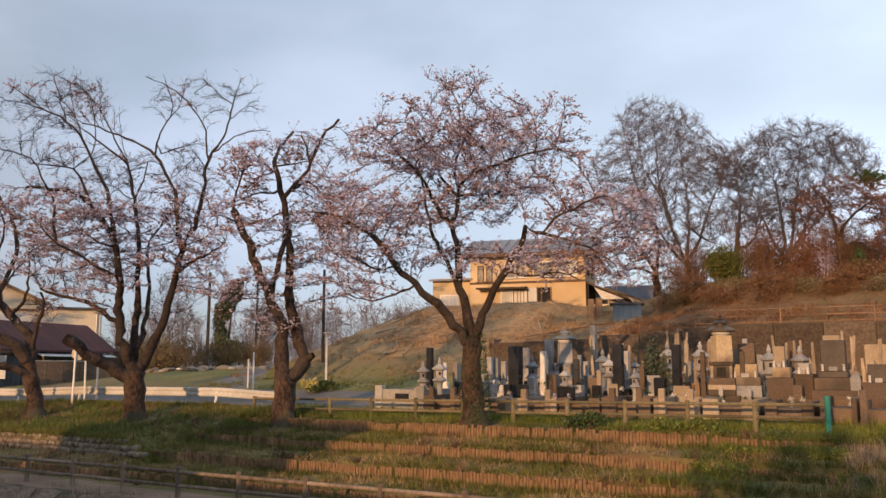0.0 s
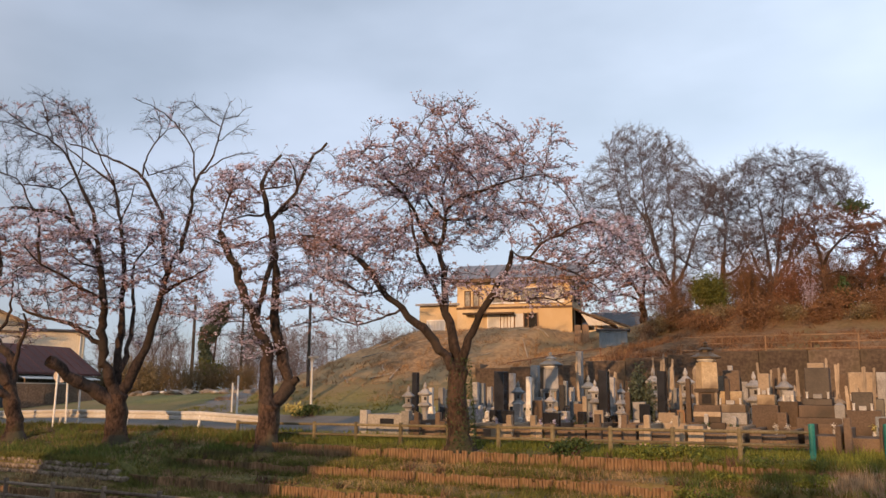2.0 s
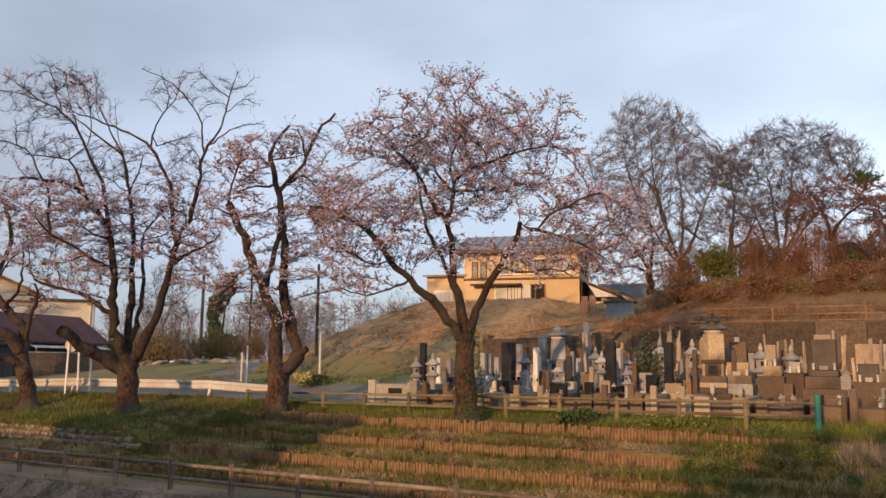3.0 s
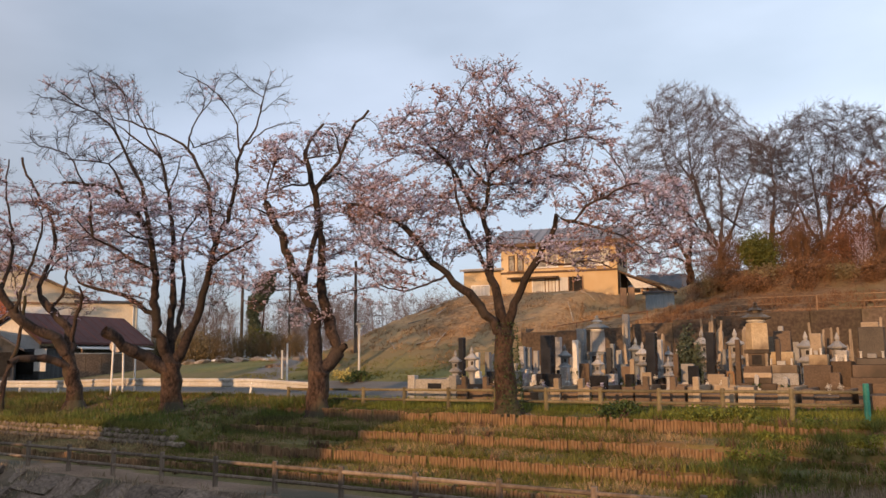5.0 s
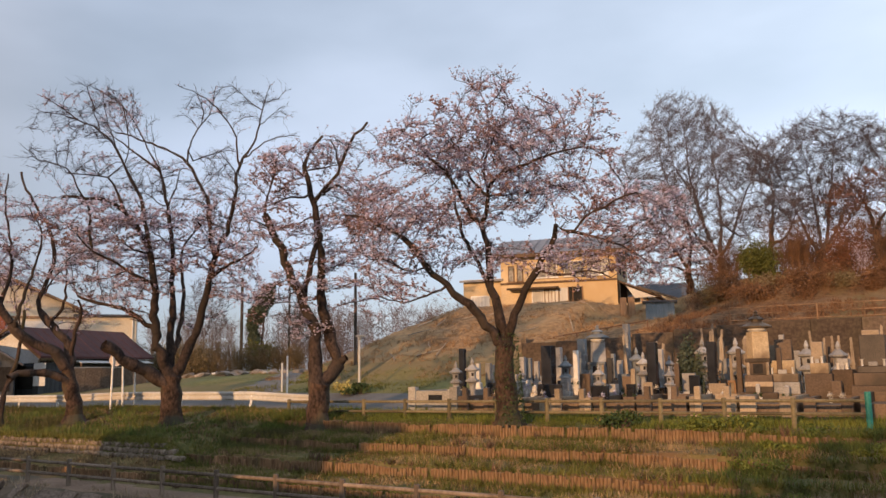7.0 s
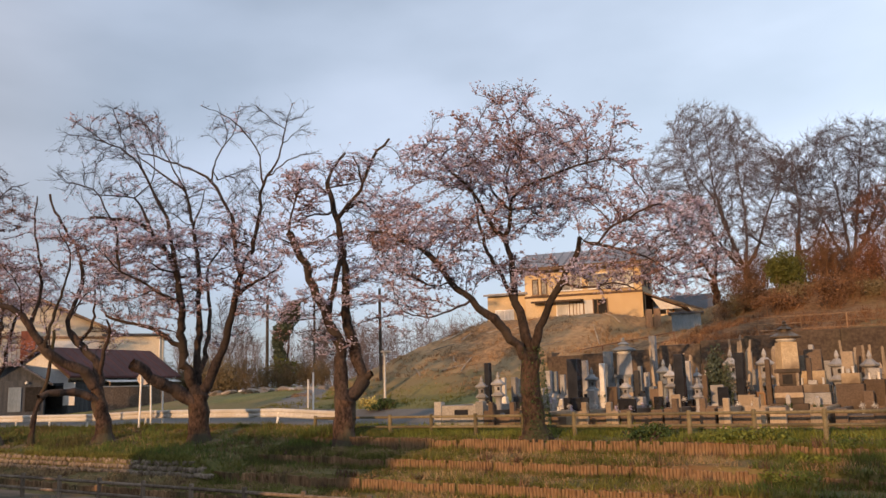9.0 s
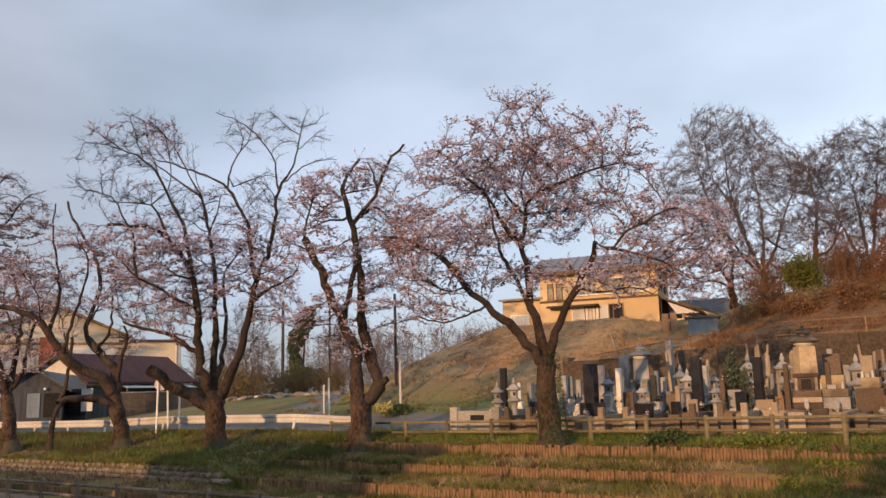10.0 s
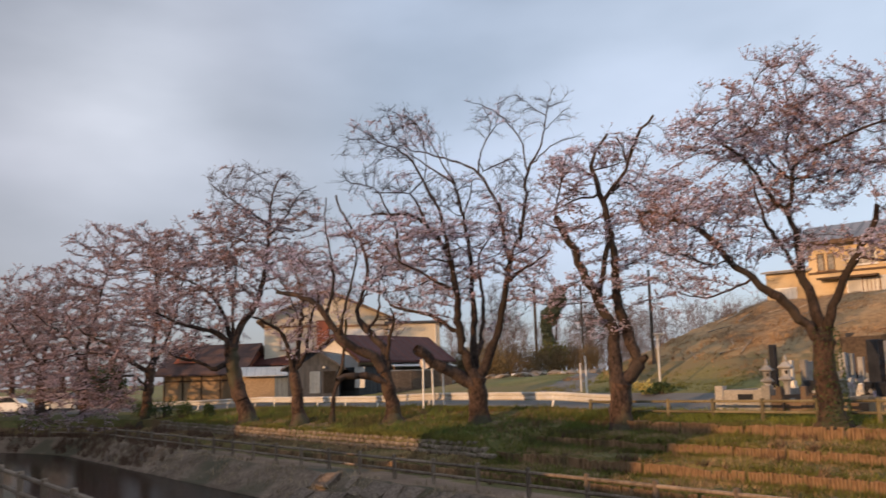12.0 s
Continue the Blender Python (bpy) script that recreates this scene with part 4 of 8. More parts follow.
tree_b.limb(0.03, 0.01, (3.45, -0.9, 13.7), (3.93, -1.25, 13.77), (4.23, -1.6, 14.07))
tree_b.limb(0.05, 0.015, (0.32, 2.0, 11.52), (1.13, 1.5, 11.73), (2.05, 1.0, 12.07))
tree_b.limb(0.3, 0.22, (-0.28, 0.0, 1.77), (-1.0, -0.3, 2.22), (-1.62, -0.6, 2.46), (-2.15, -0.9, 3.0), (-2.62, -1.2, 3.29))
tree_b.limb(0.15, 0.05, (-0.64, 0.0, 3.88), (-1.35, 0.55, 4.36), (-2.15, 1.1, 4.84), (-3.06, 1.65, 5.1), (-3.95, 2.2, 5.42))
tree_b.limb(0.08, 0.02, (-1.84, -1.5, 8.25), (-2.23, -2.0, 9.09), (-2.62, -2.5, 9.61), (-3.93, -3.0, 9.6))
tree_b.limb(0.06, 0.02, (-0.45, 1.6, 9.47), (-0.09, 2.05, 10.34), (0.03, 2.5, 11.23))
tree_b.limb(0.05, 0.01, (-0.82, 1.5, 10.92), (-1.98, 2.0, 13.23), (-2.76, 2.5, 14.33), (-3.06, 3.0, 14.98))
tree_b.limb(0.03, 0.008, (-2.93, -2.5, 11.46), (-3.26, -2.75, 12.36), (-3.47, -3.0, 13.03))
tree_b.limb(0.03, 0.008, (-2.29, -2.5, 10.75), (-2.74, -2.85, 11.94), (-2.86, -3.2, 12.7))
tree_b.limb(0.03, 0.008, (-3.7, -2.8, 11.74), (-4.25, -3.1, 11.81), (-4.96, -3.4, 11.79))
tree_b.limb(0.03, 0.008, (-1.94, -2.6, 9.87), (-1.94, -2.3, 11.51), (-2.22, -2.0, 12.71))
tree_b.limb(0.025, 0.008, (1.05, 1.0, 13.26), (0.78, 1.5, 14.29), (0.52, 2.0, 15.21))
tree_b.limb(0.025, 0.008, (3.18, -0.9, 12.55), (3.89, -0.65, 13.33), (4.56, -0.4, 13.94))
tree_b.limb(0.03, 0.008, (2.33, -1.0, 10.36), (1.82, -1.5, 10.92), (1.45, -2.0, 11.11))
tree_b.limb(0.03, 0.008, (-0.7, 2.0, 10.79), (-1.13, 2.3, 12.37), (-1.28, 2.6, 13.74))
tree_b.limb(0.03, 0.008, (-0.44, 2.0, 9.29), (-1.34, 1.75, 9.93), (-2.24, 1.5, 10.06))
tree_b.limb(0.035, 0.01, (0.21, 0.5, 7.12), (1.07, 1.0, 7.48), (1.75, 1.5, 8.46))
tree_b.limb(0.035, 0.01, (-1.01, -1.0, 6.86), (-1.94, -1.5, 7.19), (-2.76, -2.0, 7.95))
tree_b.limb(0.03, 0.008, (1.48, -0.5, 7.05), (2.22, -1.0, 7.37), (2.84, -1.5, 7.92))
tree_b.limb(0.03, 0.008, (-0.14, 1.5, 7.49), (-0.92, 2.0, 8.26), (-1.54, 2.5, 8.81))
tree_b.cloud(150, (-3.56, -2.5, 12.07), (1.97, 2.0, 0.98))
tree_b.cloud(150, (-3.99, -3.0, 10.46), (1.72, 2.2, 1.23))
tree_b.cloud(260, (-2.59, -1.5, 7.82), (2.21, 3.0, 1.48))
tree_b.cloud(240, (-1.32, 1.0, 9.78), (1.97, 3.2, 1.72))
tree_b.cloud(200, (1.63, -0.0, 9.55), (1.48, 2.6, 1.97))
tree_b.cloud(300, (-0.07, 0.0, 7.28), (2.71, 3.2, 1.48))
tree_b.cloud(90, (-2.65, 1.5, 13.26), (1.48, 2.2, 1.11))
tree_b.cloud(170, (-3.51, 1.0, 6.31), (1.48, 2.6, 1.11))
tree_b.cloud(150, (2.12, -1.0, 7.01), (1.48, 2.4, 1.35))
tree_b.cloud(120, (-1.29, -0.0, 5.59), (1.48, 2.0, 1.23))
tree_b.cloud(30, (1.02, 1.0, 13.77), (1.23, 1.6, 0.98))
tree_b.cloud(30, (3.03, -1.0, 13.25), (1.23, 1.2, 0.98))
tree_b.cloud(60, (2.5, -0.6, 5.4), (1.3, 2.0, 1.1))
tree_b.cloud(35, (0.2, 0.8, 4.6), (1.5, 1.8, 0.9))
tree_b.finish()

tree_c = Tree(-6.03, 32.75, -0.57, 10.5)
tree_c.fill, tree_c.brown = 6.5, 0.16
tree_c.limb(0.46, 0.42, (0.0, -0.0, 0.0), (-0.03, -0.0, 0.84), (0.0, 0.0, 1.75))
tree_c.limb(0.3, 0.22, (-0.08, 0.0, 1.7), (-0.14, -0.0, 2.51), (-0.17, -0.0, 3.27), (-0.16, -0.0, 3.85), (-0.28, -0.0, 4.17))
tree_c.limb(0.21, 0.13, (-0.3, -0.0, 4.11), (-0.62, -0.17, 4.85), (-0.84, -0.33, 5.38), (-1.18, -0.5, 6.11), (-1.51, -0.67, 6.95), (-1.84, -0.83, 7.57), (-2.08, -1.0, 8.14))
tree_c.limb(0.29, 0.21, (0.08, -0.0, 1.7), (0.42, 0.05, 2.06), (0.74, 0.1, 2.5), (0.64, 0.14, 3.0), (0.42, 0.2, 3.6), (0.25, 0.28, 4.35), (0.16, 0.3, 4.57))
tree_c.limb(0.21, 0.1, (0.18, 0.3, 4.51), (0.03, 0.32, 5.57), (0.04, 0.33, 6.69), (-0.08, 0.35, 7.82), (-0.28, 0.37, 8.96), (-0.53, 0.38, 9.88), (-0.7, 0.4, 10.45))
tree_c.limb(0.13, 0.09, (-0.67, 0.0, 4.98), (-0.44, 0.1, 5.87), (-0.27, 0.2, 6.78), (-0.13, 0.3, 7.47))
tree_c.limb(0.09, 0.05, (-0.28, 0.4, 8.92), (0.23, 0.16, 9.51), (0.66, -0.08, 10.05), (0.97, -0.32, 10.81), (1.39, -0.56, 11.46), (1.79, -0.8, 11.96))
tree_c.limb(0.07, 0.05, (-0.63, 0.4, 10.34), (-0.43, 0.53, 11.03), (-0.24, 0.67, 11.41), (0.05, 0.8, 11.82))
tree_c.limb(0.05, 0.03, (0.7, -0.3, 10.11), (0.59, -0.4, 10.88), (0.33, -0.5, 11.3))
tree_c.limb(0.1, 0.03, (-0.13, 0.4, 9.09), (0.7, 1.1, 9.81), (1.19, 1.8, 9.55), (1.86, 2.5, 9.43))
tree_c.limb(0.06, 0.02, (-0.4, 0.4, 9.08), (-1.12, -0.4, 8.93), (-1.75, -1.2, 8.54), (-2.3, -2.0, 8.07))
tree_c.limb(0.06, 0.02, (-2.06, -1.0, 8.09), (-1.97, -1.2, 8.8), (-1.74, -1.4, 9.63), (-1.58, -1.6, 10.24))
tree_c.limb(0.05, 0.015, (-0.55, 0.3, 9.97), (-1.12, 0.45, 10.33), (-1.73, 0.6, 10.57))
tree_c.limb(0.05, 0.015, (-0.6, 0.3, 10.08), (0.1, -0.1, 10.25), (0.75, -0.5, 10.29))
tree_c.limb(0.05, 0.015, (-1.94, -1.0, 7.71), (-2.31, -1.7, 7.72), (-2.66, -2.4, 7.79))
tree_c.limb(0.05, 0.015, (-0.29, 0.3, 8.38), (-0.74, 1.15, 8.29), (-1.32, 2.0, 8.18))
tree_c.limb(0.2, 0.13, (0.72, 0.1, 2.48), (0.9, -0.02, 2.62), (1.08, -0.12, 2.76))
tree_c.cloud(560, (-0.34, -0.0, 10.48), (1.89, 1.8, 0.53))
tree_c.cloud(260, (-0.2, 0.0, 10.1), (1.4, 1.2, 0.5))
tree_c.cloud(220, (1.43, -0.0, 10.84), (1.33, 1.6, 0.58))
tree_c.cloud(170, (-1.59, -1.0, 9.73), (1.11, 2.0, 1.00))
tree_c.cloud(180, (0.99, 0.0, 10.08), (1.11, 2.2, 1.11))
tree_c.cloud(200, (-1.73, -1.0, 7.76), (1.33, 2.4, 1.33))
tree_c.cloud(190, (1.38, 0.5, 8.59), (1.22, 2.4, 0.89))
tree_c.cloud(160, (1.06, 0.0, 6.9), (1.56, 2.6, 1.11))
tree_c.cloud(140, (-1.28, -0.5, 6.11), (1.33, 2.2, 0.89))
tree_c.cloud(110, (-0.63, -0.0, 5.09), (1.78, 1.8, 0.89))
tree_c.cloud(90, (-0.16, 0.0, 3.57), (0.89, 0.8, 0.44))
tree_c.cloud(130, (2.04, 0.5, 9.66), (1.00, 2, 0.71))
tree_c.cloud(60, (1.6, 0.3, 5.2), (1.4, 2.0, 1.1))
tree_c.cloud(45, (-1.9, -0.3, 4.8), (1.2, 1.8, 0.9))
tree_c.finish()

tree_a = Tree(-17.70, 37.33, -0.34, 25.0, bare=9.0)
tree_a.limb(0.38, 0.3, (-0.0, -0.0, 0.0), (-0.12, -0.0, 1.12), (-0.37, -0.0, 2.21))
tree_a.limb(0.3, 0.1, (-0.35, -0.0, 2.07), (-0.96, -0.2, 2.97), (-2.02, -0.4, 3.59), (-2.81, -0.6, 4.4), (-3.33, -0.8, 5.21), (-3.98, -1.0, 5.74), (-5.41, -1.2, 6.15))
tree_a.limb(0.26, 0.16, (-0.26, -0.0, 2.34), (-0.41, 0.2, 3.35), (-1.01, 0.4, 4.09), (-1.51, 0.6, 4.67))
tree_a.limb(0.12, 0.05, (-1.51, 0.6, 4.59), (-1.73, 0.71, 5.3), (-1.5, 0.83, 6.15), (-1.21, 0.94, 7.29), (-1.43, 1.06, 8.61), (-2.05, 1.17, 9.66), (-2.62, 1.29, 10.72), (-2.74, 1.4, 11.33))
tree_a.limb(0.09, 0.03, (-1.24, 0.6, 4.3), (-0.72, 0.07, 4.95), (-0.58, -0.47, 6.0), (-0.67, -1.0, 7.31))
tree_a.limb(0.12, 0.05, (-0.25, -0.0, 2.75), (-0.13, -0.47, 3.81), (0.08, -0.93, 4.59), (-0.1, -1.4, 5.23))
tree_a.limb(0.1, 0.03, (-3.13, -0.6, 4.9), (-2.78, -0.85, 6.55), (-2.89, -1.1, 8.15), (-3.14, -1.35, 9.21), (-3.03, -1.6, 10.53))
tree_a.limb(0.1, 0.03, (-2.53, -0.8, 4.06), (-2.21, -0.7, 5.46), (-1.85, -0.6, 6.83), (-1.7, -0.5, 8.23), (-2.2, -0.4, 9.23))
tree_a.limb(0.2, 0.14, (-0.16, -0.0, 1.66), (-0.97, -0.33, 2.01), (-1.89, -0.67, 2.11), (-2.54, -1.0, 1.94))
tree_a.limb(0.09, 0.05, (-2.5, -0.7, 1.94), (-2.76, -0.85, 1.34), (-2.86, -1.0, 0.7))
tree_a.limb(0.05, 0.015, (-1.63, 1.0, 5.46), (-0.94, 1.33, 6.76), (-0.07, 1.67, 7.66), (0.24, 2.0, 8.88))
tree_a.limb(0.05, 0.015, (-3.45, -1.0, 5.33), (-3.53, -1.5, 6.49), (-4.01, -2.0, 7.23))
tree_a.cloud(170, (-1.46, -0.0, 7.46), (2.21, 2.4, 1.66))
tree_a.cloud(140, (-2.52, -0.5, 8.52), (1.66, 2.0, 1.66))
tree_a.cloud(160, (-0.35, 0.5, 7.51), (1.66, 2.4, 1.66))
tree_a.cloud(140, (-3.58, -1.0, 6.82), (1.66, 2.0, 1.38))
tree_a.cloud(120, (-0.11, -0.0, 4.93), (1.11, 1.8, 1.38))
tree_a.cloud(90, (-4.21, -0.0, 7.51), (1.11, 1.6, 1.38))
tree_a.finish()

tree_e = Tree(-23.95, 39.09, -0.48, 31.2)
tree_e.limb(0.36, 0.28, (0.0, 0.0, 0.0), (-0.15, -0.0, 1.32), (-0.27, -0.0, 2.5))
tree_e.limb(0.2, 0.05, (-0.27, -0.0, 2.44), (-0.68, -0.35, 3.98), (-1.14, -0.7, 4.8), (-1.82, -1.05, 5.14), (-2.38, -1.4, 5.41))
tree_e.limb(0.18, 0.05, (-0.21, 0.0, 2.5), (-0.03, 0.25, 4.3), (0.15, 0.5, 5.98), (-0.03, 0.75, 7.4), (-0.4, 1.0, 8.53))
tree_e.limb(0.14, 0.04, (-0.12, -0.0, 2.65), (0.41, 0.05, 3.98), (0.63, 0.1, 5.49), (1.02, 0.15, 6.71), (1.33, 0.2, 7.64))
tree_e.limb(0.08, 0.02, (0.06, 0.6, 5.23), (-0.49, 0.93, 6.49), (-0.96, 1.27, 7.47), (-1.27, 1.6, 8.46))
tree_e.cloud(170, (-0.03, 0.0, 6.7), (1.84, 2.4, 1.69))
tree_e.cloud(120, (-1.48, -1.0, 6.02), (1.38, 2.0, 1.23))
tree_e.cloud(130, (0.88, 0.5, 7.37), (1.38, 2.0, 1.53))
tree_e.cloud(110, (-0.33, -0.0, 4.59), (1.23, 1.6, 0.92))
tree_e.cloud(110, (-0.93, -0.0, 8.24), (1.84, 2.0, 1.53))
tree_e.cloud(90, (0.26, -0.5, 3.96), (1.23, 1.6, 0.92))
tree_e.finish()

tree_q = Tree(-21.52, 38.18, -0.22, 29.1)
tree_q.limb(0.11, 0.07, (0.0, -0.0, 0.0), (0.12, -0.0, 1.18), (0.47, -0.0, 2.31), (0.68, -0.0, 3.59), (0.72, -0.0, 4.9))
tree_q.limb(0.06, 0.02, (0.68, -0.0, 3.88), (0.38, 0.3, 5.07), (0.09, 0.6, 6.28))
tree_q.cloud(60, (0.52, -0.0, 5.92), (0.88, 1.2, 1.17))
tree_q.finish()

tree_f = FarCherry(-28.99, 41.78, -0.70, 34.5, bare=12.0)
tree_f.fill, tree_f.mixed = 7.5, 1.0
tree_f.limb(0.5, 0.38, (-0.0, -0.0, 0.0), (-0.46, -0.0, 1.55), (-0.92, -0.0, 3.18), (-1.0, -0.0, 4.32))
tree_f.limb(0.2, 0.06, (-1.05, 0.0, 3.51), (-1.85, -0.47, 3.13), (-2.83, -0.93, 3.52), (-4.01, -1.4, 3.78))
tree_f.limb(0.24, 0.05, (-1.06, -0.0, 4.16), (-1.63, -0.45, 5.06), (-2.86, -0.9, 5.43), (-4.06, -1.35, 5.73), (-5.08, -1.8, 6.28))
tree_f.limb(0.26, 0.04, (-0.94, -0.0, 4.42), (-0.38, 0.11, 5.63), (0.33, 0.23, 6.8), (0.74, 0.34, 8.16), (1.03, 0.46, 10.23), (1.16, 0.57, 12.33), (1.35, 0.69, 13.77), (1.9, 0.8, 14.88))
tree_f.limb(0.09, 0.02, (1.06, 0.5, 10.93), (2.09, 1.0, 12.26), (2.97, 1.5, 13.81), (4.06, 2.0, 14.5))
tree_f.limb(0.1, 0.02, (1.09, 0.5, 11.62), (-0.12, -0.17, 12.44), (-1.25, -0.83, 13.03), (-2.35, -1.5, 13.69))
tree_f.limb(0.15, 0.03, (-1.04, 0.0, 4.55), (-1.41, 0.3, 6.15), (-2.28, 0.6, 7.52), (-3.34, 0.9, 8.22), (-4.98, 1.2, 8.93), (-6.29, 1.5, 9.3))
tree_f.limb(0.12, 0.02, (-0.94, -0.0, 4.81), (-0.98, 0.55, 6.84), (-0.81, 1.1, 8.93), (-1.11, 1.65, 10.74), (-1.81, 2.2, 11.89))
tree_f.limb(0.07, 0.02, (0.91, 0.5, 9.2), (2.25, 0.75, 9.59), (3.63, 1.0, 9.28))
tree_f.cloud(210, (0.2, -0.0, 14.11), (3.06, 3.0, 0.95))
tree_f.cloud(150, (2.6, 1.0, 12.8), (1.70, 2.4, 1.36))
tree_f.cloud(150, (-1.39, -1.0, 11.64), (1.70, 2.6, 1.19))
tree_f.cloud(200, (-2.99, -0.0, 9.45), (3.06, 3.0, 1.70))
tree_f.cloud(170, (-0.74, 0.0, 9.13), (2.38, 2.6, 2.04))
tree_f.cloud(130, (-4.42, -1.0, 6.72), (2.04, 2.4, 1.36))
tree_f.cloud(120, (1.91, 0.5, 9.21), (1.70, 2.0, 1.70))
tree_f.cloud(100, (0.23, -0.0, 10.83), (2.04, 2.4, 1.36))
tree_f.cloud(110, (-1.95, -1.0, 6.7), (2.38, 2.4, 1.36))
tree_f.cloud(90, (-4.02, -1.5, 4.47), (1.70, 1.8, 1.02))
tree_f.finish()

tree_r = FarCherry(-60.20, 64.70, -1.20, 42.8)
tree_r.blooms, tree_r.bloom_size = 4.0, 0.057
tree_r.limb(0.34, 0.26, (0.0, 0.0, 0.0), (0.02, 0.0, 2.41), (-0.16, -0.0, 5.12))
tree_r.limb(0.16, 0.03, (-0.15, 0.0, 4.58), (-1.75, -0.5, 7.29), (-3.31, -1.0, 9.42))
tree_r.limb(0.16, 0.03, (-0.16, -0.0, 5.12), (0.77, 0.5, 8.43), (1.22, 1.0, 11.27))
tree_r.cloud(200, (-0.3, 0.0, 9.5), (4.45, 3.6, 2.96))
tree_r.cloud(150, (-1.72, 0.0, 6.23), (4.15, 3.4, 2.96))
tree_r.cloud(130, (1.84, -0.0, 7.29), (4.15, 3.2, 3.56))
tree_r.cloud(50, (-0.11, -0.0, 3.49), (4.15, 3, 2.08))
tree_r.finish()

tree_s = FarCherry(-66.26, 64.37, -1.14, 45.8)
tree_s.blooms, tree_s.bloom_size = 4.0, 0.057
tree_s.limb(0.34, 0.26, (0.0, 0.0, 0.0), (0.0, -0.0, 2.47), (-0.21, -0.0, 5.24))
tree_s.limb(0.16, 0.03, (-0.19, 0.0, 4.69), (-1.81, -0.5, 7.46), (-3.39, -1.0, 9.63))
tree_s.limb(0.16, 0.03, (-0.21, -0.0, 5.24), (0.7, 0.5, 8.63), (1.12, 1.0, 11.54))
tree_s.cloud(200, (-0.38, -0.0, 9.73), (4.65, 3.6, 3.10))
tree_s.cloud(150, (-1.78, 0.0, 6.37), (4.34, 3.4, 3.10))
tree_s.cloud(130, (1.78, 0.0, 7.47), (4.34, 3.2, 3.72))
tree_s.cloud(50, (-0.14, 0.0, 3.58), (4.34, 3, 2.17))
tree_s.finish()

tree_t = FarCherry(-72.30, 63.75, -1.06, 48.5)
tree_t.blooms, tree_t.bloom_size = 4.0, 0.057
tree_t.limb(0.34, 0.26, (0.0, -0.0, 0.0), (-0.02, -0.0, 2.52), (-0.25, 0.0, 5.34))
tree_t.limb(0.16, 0.03, (-0.22, -0.0, 4.78), (-1.87, -0.5, 7.6), (-3.45, -1.0, 9.81))
tree_t.limb(0.16, 0.03, (-0.25, 0.0, 5.34), (0.62, 0.5, 8.8), (1.02, 1.0, 11.77))
tree_t.cloud(200, (-0.46, -0.0, 9.91), (4.85, 3.6, 3.23))
tree_t.cloud(150, (-1.82, -0.0, 6.49), (4.53, 3.4, 3.23))
tree_t.cloud(130, (1.71, -0.0, 7.62), (4.53, 3.2, 3.88))
tree_t.cloud(50, (-0.17, -0.0, 3.65), (4.53, 3, 2.26))
tree_t.finish()

tree_u = FarCherry(-57.56, 72.23, -1.31, 38.4)
tree_u.blooms, tree_u.bloom_size = 4.0, 0.057
tree_u.limb(0.34, 0.26, (0.0, 0.0, -0.0), (0.07, 0.0, 2.3), (-0.1, 0.0, 5.21))
tree_u.limb(0.16, 0.03, (-0.09, 0.0, 4.63), (-1.83, -0.5, 7.55), (-3.53, -1.0, 9.85))
tree_u.limb(0.16, 0.03, (-0.1, 0.0, 5.21), (0.97, 0.5, 8.76), (1.5, 1.0, 11.8))
tree_u.cloud(200, (-0.2, 0.0, 9.92), (4.65, 3.6, 3.10))
tree_u.cloud(150, (-1.81, 0.0, 6.4), (4.34, 3.4, 3.10))
tree_u.cloud(130, (2.13, 0.0, 7.53), (4.34, 3.2, 3.72))
tree_u.cloud(50, (-0.07, 0.0, 3.46), (4.34, 3, 2.17))
tree_u.finish()

tree_g = FarCherry(-42.27, 48.55, -0.80, 40.9)
tree_g.limb(0.42, 0.32, (0.01, 0.0, -0.31), (0.11, -0.0, 1.65), (0.28, -0.0, 3.64))
tree_g.limb(0.2, 0.04, (0.18, -0.0, 3.24), (-0.98, -0.25, 4.05), (-2.31, -0.5, 5.17), (-4.15, -0.75, 6.04), (-5.33, -1.0, 7.39))
tree_g.limb(0.2, 0.04, (0.28, -0.0, 3.64), (0.49, 0.25, 6.07), (0.62, 0.5, 8.97), (0.16, 0.75, 11.5), (-0.08, 1.0, 13.22))
tree_g.limb(0.16, 0.03, (0.32, -0.0, 3.64), (1.47, 0.5, 6.07), (2.21, 1.0, 9.03), (2.58, 1.5, 12.09))
tree_g.limb(0.12, 0.02, (0.1, 0.0, 2.05), (-0.93, -1.2, 3.05), (-2.52, -2.4, 2.81), (-4.17, -3.6, 2.19), (-5.71, -4.8, 1.53), (-6.85, -6.0, 1.25))
tree_g.limb(0.1, 0.02, (0.1, 0.0, 2.05), (-0.72, -1.67, 2.08), (-1.57, -3.33, 1.56), (-2.69, -5.0, 0.9))
tree_g.limb(0.12, 0.02, (0.18, -0.0, 3.24), (-1.9, -0.75, 4.37), (-4.05, -1.5, 4.65), (-6.07, -2.25, 4.09), (-7.65, -3.0, 3.74))
tree_g.cloud(220, (0.91, -0.0, 12.66), (3.45, 3.2, 1.73))
tree_g.cloud(180, (-0.59, -0.0, 10.55), (3.45, 3.2, 2.16))
tree_g.cloud(150, (2.53, -0.0, 11.02), (2.59, 3, 2.59))
tree_g.cloud(150, (-2.35, -1.0, 7.2), (3.45, 2.6, 2.16))
tree_g.cloud(120, (-1.13, -2.0, 4.01), (2.59, 2.0, 1.73))
tree_g.cloud(90, (-3.2, -2.5, 2.16), (2.16, 1.6, 1.29))
tree_g.cloud(80, (-4.74, -4.5, 1.32), (3.45, 2.0, 1.29))
tree_g.cloud(60, (-2.09, -3.5, 1.57), (2.37, 1.8, 1.21))
